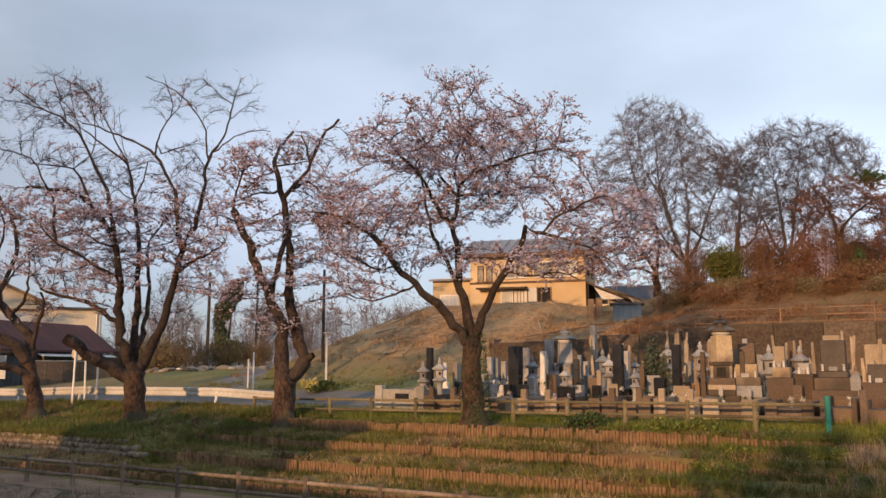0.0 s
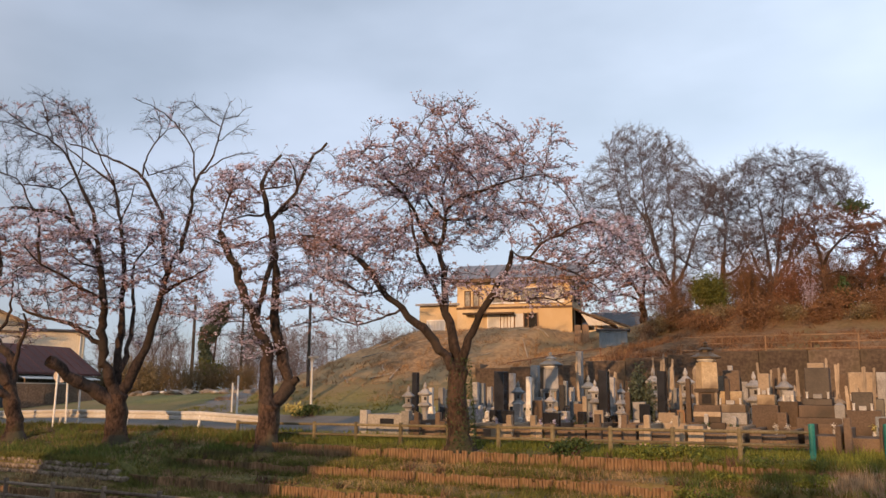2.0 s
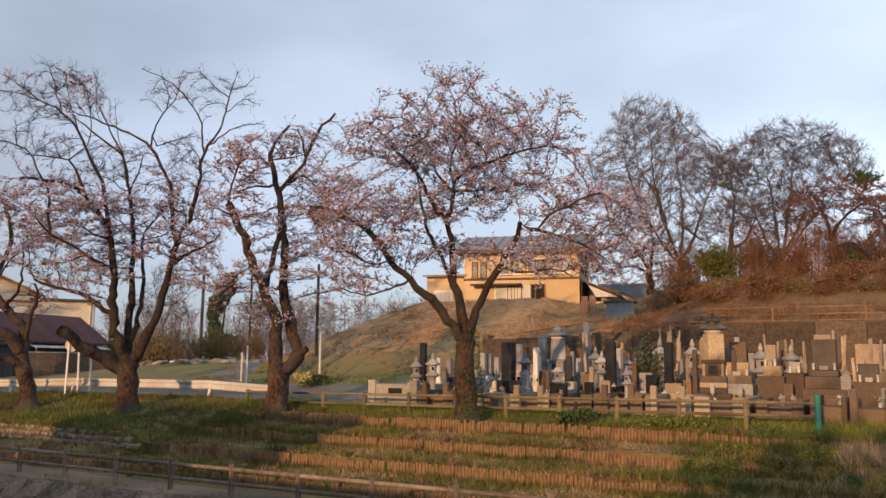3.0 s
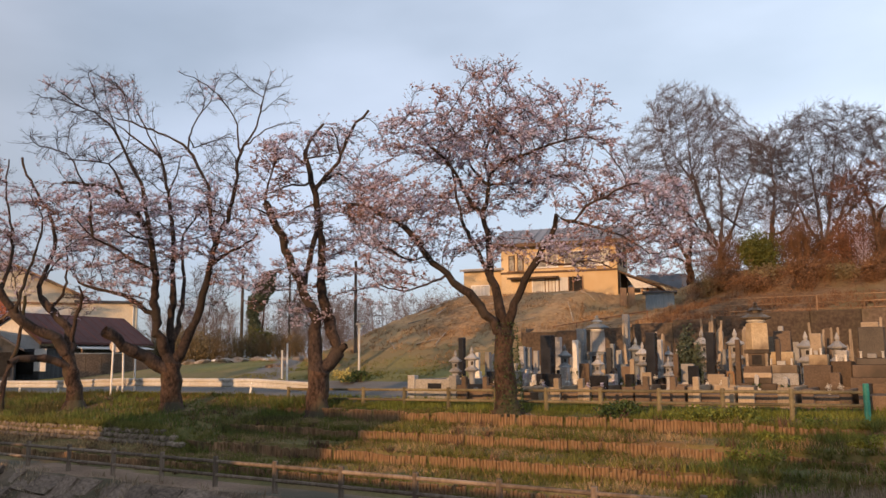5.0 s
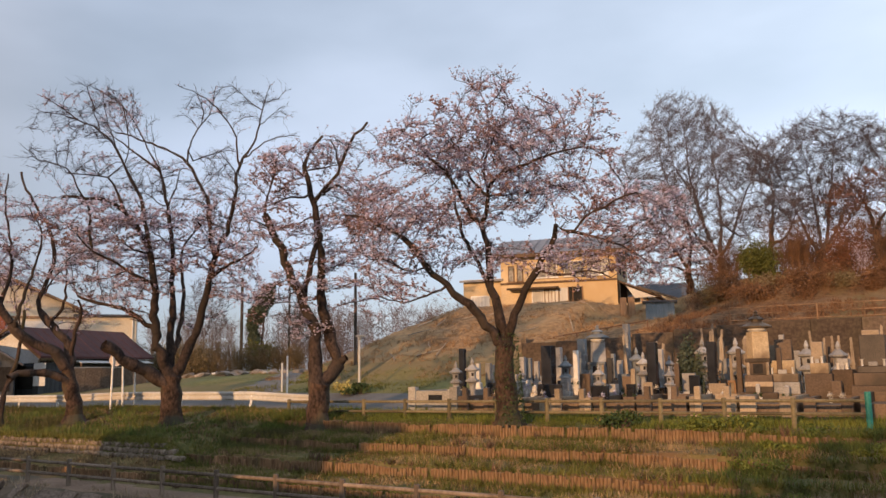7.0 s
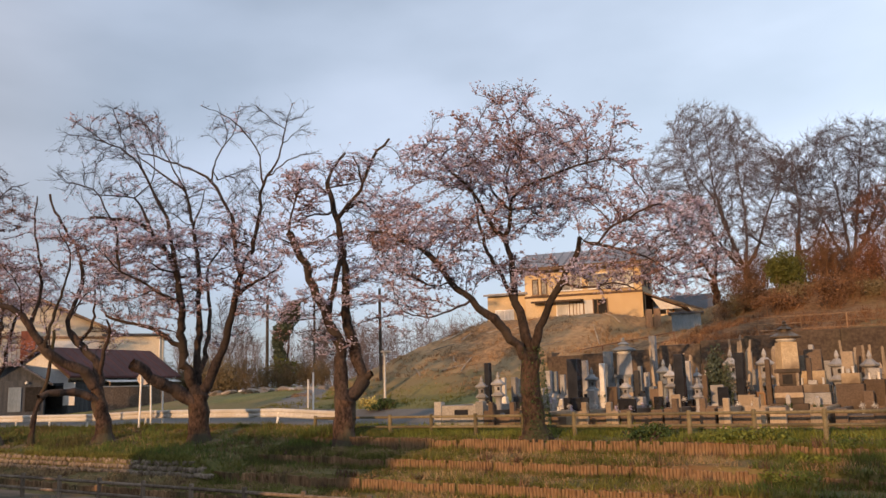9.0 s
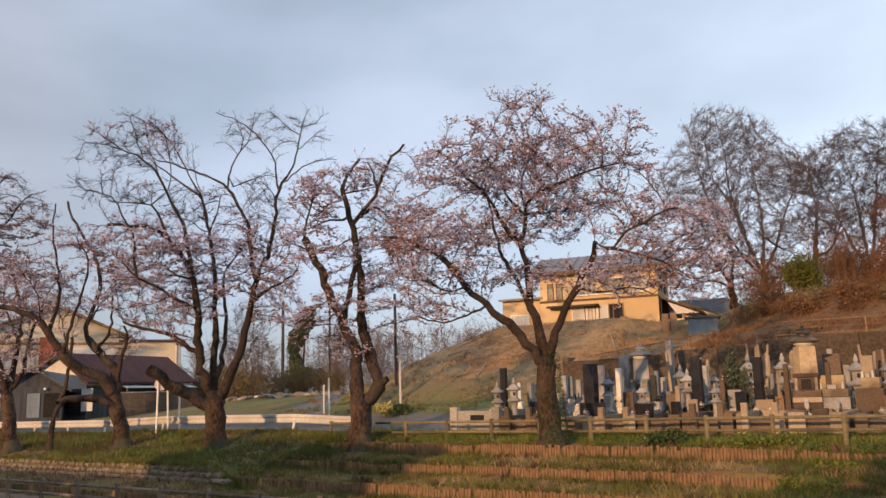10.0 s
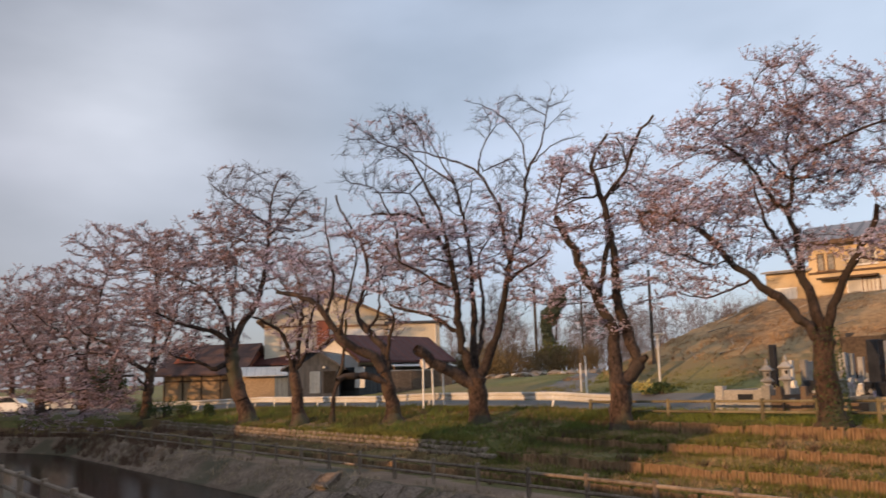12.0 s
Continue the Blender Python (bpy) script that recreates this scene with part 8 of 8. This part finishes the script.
for k, (s, q, r) in enumerate(((-55.5, 20.9, 0.75), (-52.6, 21.4, 0.6), (-59.0, 20.8, 0.85), (-63.0, 20.6, 0.9))):
    p = on_bank(s, q)
    leafy("evergreen_bush", p.x, p.y, p.z, r, r * 0.8, r * 1.5, 1500, M["leaf_green"], 0.055, "dark green bush under the cherry trees", seed=30 + k)
for k, (x, y) in enumerate(((-55.4, 57.9), (-53.5, 58.2), (-57.0, 58.8))):
    leafy("clipped_hedge", x, y, ground_at(x, y), 1.1, 1.0, 3.2, 2200, M["leaf_green"], 0.1, "tall clipped dark green hedge by the street", "hedge", 6, 40 + k)


def ivy(x, y, z, h, r, lean):
    """Small leaves clinging to a trunk."""
    rng = np.random.default_rng(17)
    n = 1500
    t, a = rng.random(n) ** 1.3, rng.normal(-0.9, 1.1, n)
    rr = r * (1.25 - 0.3 * t) + rng.uniform(0, 0.05, n)
    p = np.stack([rr * np.cos(a) + lean * t, rr * np.sin(a), t * h], -1)
    u, w = rng.normal(size=(n, 3)), rng.normal(size=(n, 3))
    size = rng.uniform(0.012, 0.028, (n, 1))
    v = np.stack([p - u * size, p + w * size * 0.6, p + u * size, p - w * size * 0.6], 1).reshape(-1, 3)
    me = raw_mesh("ivy", v, np.zeros((0, 3), int), np.arange(4 * n).reshape(-1, 4), M["leaf_green"])
    ob = new("ivy", me)
    ob.matrix_basis = pose(x, y, z)
    tagged(ob, "olive-green ivy clinging to the cherry trunk", "ivy")


rng_c = random.Random(77)
for k in range(30):
    p = on_bank(rng_c.uniform(-5.8, 4.0), rng_c.choice([19.4, 20.2, 21.3, 22.2, 23.4, 24.3, 25.4]) + rng_c.uniform(-0.3, 0.3))
    r = rng_c.uniform(0.22, 0.46)
    leafy("weed_clump", p.x, p.y, p.z - 0.03, r, r * 0.8, r * rng_c.uniform(0.6, 0.95), 420, M["blade_fresh"] if k % 3 else M["weed_green"], 0.042, "lush clump of broad-leaved green weeds on the terraces", "weed", 5, 200 + k, stem=False)
ivy(1.10, 29.08, -0.15, 3.0, 0.40, -0.08)


def rubble():
    rng = random.Random(5)
    for k in range(20):
        x, y = -22.5 + 0.62 * k + rng.uniform(-0.3, 0.3), 57.0 - 0.16 * k + rng.uniform(-0.4, 0.4)
        r = rng.uniform(0.3, 0.65) if k not in (4, 9, 15) else 0.3
        bm = bmesh.new()
        bmesh.ops.create_icosphere(bm, subdivisions=2, radius=r)
        for v in bm.verts:
            v.co *= 0.75 + 0.5 * noise.noise(v.co * 1.9 + Vector((k * 3.1, 0, 0)))
            v.co.z *= 0.45
        me = bpy.data.meshes.new("rubble")
        bm.to_mesh(me)
        bm.free()
        me.materials.append(M["white_stone"] if k in (4, 9, 15) else M["rubble"])
        # each object is one lump of a long heap of soil and stones
        ob = new("boulder", me)
        ob.matrix_basis = pose(x, y, ground_at(x, y) + 0.08, 0, 0, k * 40)
        tagged(ob, "pale stone in the row of spoil beyond the road" if k in (4, 9, 15) else "low lump of the pale rubble heap beyond the road", "boulder", "boulders in the field")


rubble()


def stone_revetment():
    """Rough stone slabs laid on the river bank below the path."""
    rng = random.Random(21)
    shapes = []
    for k in range(6):
        bm = bmesh.new()
        bmesh.ops.create_cube(bm, size=1.0)
        bmesh.ops.subdivide_edges(bm, edges=bm.edges[:], cuts=2, use_grid_fill=True)
        for v in bm.verts:
            rim = sum(abs(c) > 0.45 for c in v.co)
            v.co *= 1.0 - 0.05 * max(0, rim - 1)
            v.co += 0.09 * noise.noise_vector(v.co * 1.7 + Vector((k * 4.3, 0, 0)))
        me = bpy.data.meshes.new("slab")
        bm.to_mesh(me)
        bm.free()
        me.materials.append(M["bank_stone"])
        shapes.append(me)
    base = at(-22, 15.8, -2.1)
    ob = thing("stone_revetment", pose(*base, 0, 0, BANK_TURN), "rough brown-grey stone slabs facing the river bank below the path", "revetment", kind="structure")
    for q, z in ((15.86, -2.2), (15.3, -2.62)):
        s = -29.0
        while s < -9:
            w = rng.uniform(0.6, 1.3)
            st = new("slab", shapes[rng.randrange(6)])
            st.parent = ob
            st.matrix_basis = Matrix.LocRotScale((s + 22 + w / 2, q - 15.8 + rng.gauss(0, 0.05), z + 2.1 + rng.gauss(0, 0.05)), Euler((radians(38 + rng.gauss(0, 4)), radians(rng.gauss(0, 3)), radians(rng.gauss(0, 6)))), (w * 0.99, rng.uniform(0.62, 0.8), 0.36))
            s += w


stone_revetment()


def fallen_branch(x, y, length, turn, seed):
    rng = random.Random(seed)
    z = ground_at(x, y)
    o = Vector((x, y, z))
    d = Vector((math.cos(turn), math.sin(turn), 0))
    a = o - d * length / 2
    b = o + d * length / 2
    c = o + Vector((rng.uniform(-0.1, 0.1), rng.uniform(-0.1, 0.1), 0))
    pts = [Vector((p.x, p.y, ground_at(p.x, p.y) + h)) - o for p, h in ((a, 0.04), (c, 0.1), (b, 0.16))]
    verts, faces = [], []
    for i in range(2):
        m = rod(pts[i], pts[i + 1], 0.045 - 0.012 * i, M["new_wood"], 6, 0.035 - 0.015 * i)
        k = len(verts)
        verts += [v.co.copy() for v in m.vertices]
        faces += [tuple(k + j for j in f.vertices) for f in m.polygons]
    ob = new("fallen_branch", mesh_of("fallen_branch", verts, faces, M["new_wood"]))
    ob.matrix_basis = pose(*o)
    tagged(ob, "pale fallen branch lying on the dry mound", "branch", "fallen branches on the mound")


rng_b = random.Random(21)
for k in range(26):
    fallen_branch(rng_b.uniform(-5, 8.5), rng_b.uniform(46.5, 57), rng_b.uniform(0.5, 1.6) * (1.6 if k == 0 else 1), rng_b.uniform(-0.6, 1.9), k)


def car(x, y, z, rz, label):
    ob = thing("car", pose(x, y, z, 0, 0, rz), label, "car")
    body = [(-1.75, 0.25), (-1.75, 0.75), (-1.55, 0.95), (-1.35, 1.5), (0.5, 1.5), (1.05, 0.95), (1.7, 0.85), (1.75, 0.5), (1.72, 0.25)]
    part("body", prism(body, -0.75, 0.75, M["car_white"]), ob)
    for sy in (-0.755, 0.755):
        part("side_window", prism([(-1.25, 1.0), (-1.15, 1.4), (0.4, 1.4), (0.8, 1.0)], sy - 0.006, sy + 0.006, M["car_glass"]), ob)
    part("rear_window", block(1.3, 0.03, 0.4, M["car_glass"], 0.0), ob, -1.47, 0, 1.02, 90, 0, 0)
    for sx in (-1.1, 1.15):
        for sy in (-0.68, 0.68):
            w = part("wheel", lathe([(0.29, -0.09), (0.31, -0.05), (0.31, 0.05), (0.29, 0.09)], 14, M["rubber"]), ob, sx, sy, 0.31, 0, 90, 0)
            part("rim", lathe([(0.17, -0.1), (0.17, 0.1)], 12, M["white_steel"]), w)
    for sy in (-0.55, 0.55):
        part("tail_lamp", block(0.05, 0.16, 0.25, M["brick_red"], 0.01), ob, -1.76, sy, 0.6)
    return ob


car(-61.8, 54.5, ground_at(-61.8, 54.5), 20, "small white boxy car parked by the street")
car(-57.0, 55.6, ground_at(-57.0, 55.6), 24, "white car parked under the trees")



# low cobbled wall at the foot of the bank
cob = thing("wall_cobbled", pose(0, 0, 0), "low wall of pale rounded cobbles at the foot of the bank", "wall", kind="structure")
rng = random.Random(3)
stones = []
for k in range(6):
    bm = bmesh.new()
    bmesh.ops.create_cube(bm, size=1)
    bmesh.ops.bevel(bm, geom=bm.edges[:], offset=0.16, segments=1, affect="EDGES")
    for v in bm.verts:
        v.co *= 0.95 + 0.3 * noise.noise(v.co * 2.2 + Vector((k * 5.0, 0, 0)))
    me = bpy.data.meshes.new("stone")
    bm.to_mesh(me)
    bm.free()
    me.materials.append(M["cobble"])
    stones.append(me)
for row in range(3):
    s = -58.0
    while s < -23.8 - row * 0.5:
        w = rng.uniform(0.14, 0.26)
        h = rng.uniform(0.16, 0.21)
        p = at(s + w / 2, 20.3 - float(bend(s)) + row * 0.06 + rng.uniform(-0.04, 0.04), -1.26 + row * 0.19 + rng.uniform(-0.03, 0.02))
        st = new("stone", stones[rng.randrange(6)])
        st.parent = cob
        st.matrix_basis = Matrix.LocRotScale(p, Euler((rng.gauss(0, 0.06), rng.gauss(0, 0.08), radians(BANK_TURN) + rng.gauss(0, 0.06))), (w * 0.9, 0.32, h * 0.94))
        s += w


# ---- thickets and far wood ----
def strokes(stems, seed):
    """Slim tapering stems with side shoots, for thickets; stems are rows of base, height, spread, shoots."""
    rng = np.random.default_rng(seed)
    starts, ends, radii = [], [], []
    for base, h, spread, shoots, r in stems:
        base = np.array(base, float)
        top = base + np.array([rng.normal(0, spread * 0.4), rng.normal(0, spread * 0.4), h])
        starts.append(base), ends.append(top), radii.append(r)
        for _ in range(shoots):
            t = rng.uniform(0.2, 0.98)
            a = base + (top - base) * t
            d = rng.normal(size=3) * (1, 1, 0.45) + (0, 0, 0.9)
            b = a + d / np.linalg.norm(d) * rng.uniform(0.3, 1.0) * spread * (1.2 - 0.7 * t)
            starts.append(a), ends.append(b), radii.append(r * 0.4)
            for _ in range(3):
                c = a + (b - a) * rng.uniform(0.3, 0.95)
                starts.append(c), ends.append(c + (rng.normal(0, 0.28, 3) + (0, 0, 0.12)) * spread), radii.append(r * 0.28)
    a, b, r = np.array(starts), np.array(ends), np.array(radii)[:, None]
    d = b - a
    n = np.cross(d, rng.normal(size=d.shape))
    n = n / (np.linalg.norm(n, axis=1)[:, None] + 1e-9) * r
    m = np.cross(d / (np.linalg.norm(d, axis=1)[:, None] + 1e-9), n)
    v = np.stack([a + n, a - n * 0.5 + m * 0.87, a - n * 0.5 - m * 0.87, b], 1).reshape(-1, 3)
    one = np.array([[0, 1, 3], [1, 2, 3], [2, 0, 3]])
    return v, (one[None] + (np.arange(len(a)) * 4)[:, None, None]).reshape(-1, 3)


def thicket(name, x, y, z, w, h, n, material, label, category, seed, shoots=16, r=0.03):
    rng = np.random.default_rng(seed)
    stems = []
    for _ in range(n):
        px, py = rng.normal(0, w * 0.45), rng.normal(0, w * 0.3)
        stems.append(((px, py, ground_at(x + px, y + py) - z - 0.1), h * rng.uniform(0.55, 1.05), 0.35 * h + 0.25, shoots, r))
    v, t = strokes(stems, seed)
    ob = thing(name, pose(x, y, z), label, category)
    tagged(part("brushwood", raw_mesh("brushwood", v, t, np.zeros((0, 4), int), material), ob), kind="stuff")


for k in range(8):
    thicket("dry_hedge", -28.0 + 2.0 * k, 69.0 - 0.5 * k, 1.7, 1.7, 3.6 - 0.3 * abs(k - 2), 26, M["hedge_twig"], "overgrown dry brown hedge beyond the field", "hedge", 20 + k, 22, 0.035)
for k in range(15):
    x, y = 13.0 + 0.95 * k, 48.3 - 0.4 * k + 1.2 * math.sin(k * 2.1)
    thicket("dry_brush", x, y, ground_at(x, y), 1.2, 1.1 + 0.35 * math.sin(k * 1.3), 22, M["brush"], "dry orange-brown brush on the wooded rise", "brush", 60 + k, 10, 0.022)
for k in range(13):
    x, y = 13.4 + 1.05 * k, 48.0 - 0.42 * k + 0.9 * math.sin(k * 2.6)
    leafy("brush_mound", x, y, ground_at(x, y) - 0.1, 1.15, 0.9, 1.15 + 0.35 * math.sin(k * 1.9), 2600, M["brush"] if k % 3 else M["hedge_leaf"], 0.055, "matted orange-brown brush on the wooded rise", "brush", 6, 330 + k, stem=False, wild=0.6)
for k in range(12):
    x, y = 15.5 + 1.25 * k, 55.5 - 0.75 * k + 1.5 * math.sin(k * 1.7)
    thicket("thicket", x, y, ground_at(x, y), 1.5, 3.1 + 0.9 * math.sin(k * 2.3), 20, M["twig_brown"] if k % 3 else M["brush"], "leafless brown thicket under the tall trees", "thicket", 90 + k, 24, 0.03)

for k in range(7):
    x, y = 24.0 + 2.6 * k, 66.0 - 0.8 * k
    thicket("thicket", x, y, ground_at(x, y), 2.2, 4.6 + 0.8 * math.sin(k * 2.9), 18, M["twig_brown"], "tall leafless thicket behind the wooded rise", "thicket", 120 + k, 18, 0.045)
# the wood's haze is painted into its pale bark colour
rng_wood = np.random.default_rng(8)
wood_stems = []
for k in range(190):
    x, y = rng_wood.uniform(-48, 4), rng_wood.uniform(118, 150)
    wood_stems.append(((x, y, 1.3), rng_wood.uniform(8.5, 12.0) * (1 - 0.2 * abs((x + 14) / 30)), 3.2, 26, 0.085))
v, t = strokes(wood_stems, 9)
tagged(new("far_wood", raw_mesh("far_wood", v, t, np.zeros((0, 4), int), M["haze_bark"])), "distant leafless grey-brown wood beyond the mound", "wood", kind="stuff")


# ---- grass ----
def tufts(name, rows, material, label, seed, blades=6, tall=(0.12, 0.3)):
    """Tufts of blades over strips (s0, s1, q0, q1, number)."""
    rng = np.random.default_rng(seed)
    vs = []
    for s0, s1, q0, q1, n in rows:
        s, q = rng.uniform(s0, s1, n), rng.uniform(q0, q1, n)
        patch = np.array([noise.noise((a * 0.45, b * 0.45, seed * 3.0)) for a, b in zip(s, q)])
        keep = patch + rng.normal(0, 0.2, n) > -0.1
        for rx, ry in ROOTS:
            rs, rq = rx * ALONG.x + ry * ALONG.y, rx * AWAY.x + ry * AWAY.y
            keep &= ((s - rs - 0.45) ** 2 + (q - rq + 0.35) ** 2 > 0.7) | (rng.random(n) < 0.12)
        s, q = s[keep], q[keep]
        q = q - bend(s) * np.clip((q - 6) / 8, 0, 1)
        z = land(s, q)
        h0 = rng.uniform(*tall, len(s)) * (1 + 0.5 * patch[keep])
        for _ in range(blades):
            bs, bq = s + rng.normal(0, 0.07, len(s)), q + rng.normal(0, 0.07, len(s))
            b = np.stack([bs * ALONG.x + bq * AWAY.x, bs * ALONG.y + bq * AWAY.y, z - 0.03], -1)
            a = rng.uniform(0, 6.28, len(s))
            side = np.stack([np.cos(a), np.sin(a), 0 * a], -1) * rng.uniform(0.009, 0.022, (len(s), 1))
            tip = b + np.stack([rng.normal(0, 0.09, len(s)), rng.normal(0, 0.09, len(s)), h0 * rng.uniform(0.6, 1.2, len(s))], -1)
            vs.append(np.stack([b - side, b + side, tip], 1).reshape(-1, 3))
    v = np.concatenate(vs)
    me = raw_mesh(name, v, np.arange(len(v)).reshape(-1, 3), np.zeros((0, 4), int), material)
    tagged(new(name, me), label, "grass", kind="stuff")


tufts("green_grass", [(-60, -20, 20.5, 26.9, 12000), (-48, -24, 26.9, 27.3, 700), (-24, 9, 25.1, 26.4, 4500), (-24, 9, 22.9, 24.9, 4500), (-24, 9, 20.9, 22.7, 4000), (-24, 9, 18.9, 20.7, 3500), (-34, -22, 32, 37, 1200)], M["blade_green"], "short green turf on the bank", 1, 6, (0.07, 0.19))
tufts("bank_clumps", [(-58, -21, 20.5, 26.6, 5000)], M["weed_green"], "clumps of dark rank weeds on the shaded bank", 9, 9, (0.12, 0.38))
tufts("dead_weeds", [(-23, -4, t[0] - 0.3, t[0] + 0.2, 90) for t in TIERS], M["twig_brown"], "dead brown weeds along the log terraces", 12, 16, (0.12, 0.34))
tufts("dead_bank_weeds", [(-58, -20, 18.0, 26.4, 2400)], M["twig_brown"], "dead brown weeds and litter on the shaded bank", 15, 10, (0.06, 0.22))
tufts("rail_grass", [(-50, -22, 25.7, 26.5, 5000)], M["blade_green"], "long grass on the crest below the guard rail", 14, 6, (0.08, 0.2))
tufts("fence_grass", [(-24, 9, 25.6, 28.1, 5600)], M["blade_fresh"], "longer green grass along the foot of the fence", 5, 6, (0.14, 0.3))
tufts("terrace_edge_grass", [(-24, 9, t[0] + 0.0, t[0] + 0.12, 900) for t in TIERS] + [(-24, 9, t[0] - 0.34, t[0] - 0.12, 2200) for t in TIERS], M["blade_green"], "grass spilling over the log terraces", 6, 6, (0.08, 0.24))
tufts("lush_weeds", [(-3.6, 9, 18.3, 26.4, 2600), (-6.2, -3.0, 18.3, 25.8, 700), (-24, -20, 22, 26.5, 1200)] + [(-5.6, 9, t[0] - 0.4, t[0] - 0.1, 1300) for t in TIERS], M["weed_green"], "lush green weeds over the terraces", 7, 8, (0.1, 0.28))
tufts("wall_top_grass", [(-58, -23.6, 20.32, 20.7, 3200)], M["blade_green"], "grass hanging over the cobbled wall", 16, 6, (0.1, 0.24))
tufts("dry_grass", [(-2.5, 9, 18, 25, 2600), (-60, -23, 18.4, 20.2, 2400), (-24, -4, 18.6, 25.5, 5200), (-5, 9, 18.3, 24.5, 1800), (-60, -22, 20.5, 26.5, 3600)], M["blade_dry"], "tufts of dry brown grass on the bank", 2, 6, (0.07, 0.2))
tufts("tall_dry_grass", [(-4.6, 9, 17.6, 21.0, 1300), (-2.6, 9, 17.4, 25, 2300), (-3.6, 6, 17.4, 20.6, 1900)], M["blade_bleached"], "tall bleached grass over the terraces", 8, 12, (0.2, 0.5))
tufts("hill_grass", [(-36, -20, 36, 52, 5200), (-20, -14, 39.8, 52, 1800)], M["hill_straw"], "dry brown grass on the mound", 3, 6, (0.07, 0.24))
tufts("scrub_grass", [(-15, 6, 39.8, 47, 4200)], M["brush"], "brown scrub on the wooded rise", 18, 7, (0.1, 0.34))
tufts("bank_brush", [(-76, -44, 14.9, 19.8, 1700)], M["twig_brown"], "dead brown brush on the upstream bank", 22, 12, (0.2, 0.6))
tufts("bank_weeds", [(-60, 8, 15.0, 16.5, 2000)], M["blade_bleached"], "dry weeds on the earthen river bank", 4, 6, (0.1, 0.3))


# ---- unseen houses, wall and trees added to cast shade on the banks ----
def shade_house(s, w, top, label):
    p = at(s, -15.0, 0.0)
    ob = thing("house", pose(p.x, p.y, 0, 0, 0, BANK_TURN + 180), label, "house", kind="structure")
    part("wall", block(w, 7.0, top - 1.0, M["pale_wall"], 0.02), ob, 0, 3.5, 0)
    gable_roof(ob, w, 7.0, top - 1.2, 1.2, "roof_dark", 0.5, gable="pale_wall")


# added out of view, just high enough to shade the near fence
gwall = thing("wall_shade", pose(*at(-16.5, -3.2), 0, 0, BANK_TURN), "unseen plain wall added to shade the near fence", "wall", kind="structure")
for k in range(7):
    part("panel", block(1.99, 0.2, 1.75, M["concrete"], 0.02), gwall, 1 + 2 * k, 0, 0.1)
# invented blockers: tops and gaps set where shadow edges fall on the bank
for s0, s1, top in ((-75, -44, 5.6), (-43, -26.5, 4.95), (-25.2, -15.6, 6.7), (16, 30, 7.0)):
    shade_house((s0 + s1) / 2, s1 - s0, top, "unseen plain house added to shade the far bank")
# invented leafy blockers give the right-hand terraces an uneven shade
for k, (s, top) in enumerate(((-2.0, 6.05), (2.6, 5.8), (7.8, 5.5))):
    p = at(s, -15.0)
    leafy("shade_tree", p.x, p.y, 0.0, 3.0, 2.6, top, 5200, M["leaf_green"], 0.2, "unseen leafy tree added to dapple the terraces with shade", "tree", 9, 70 + k)
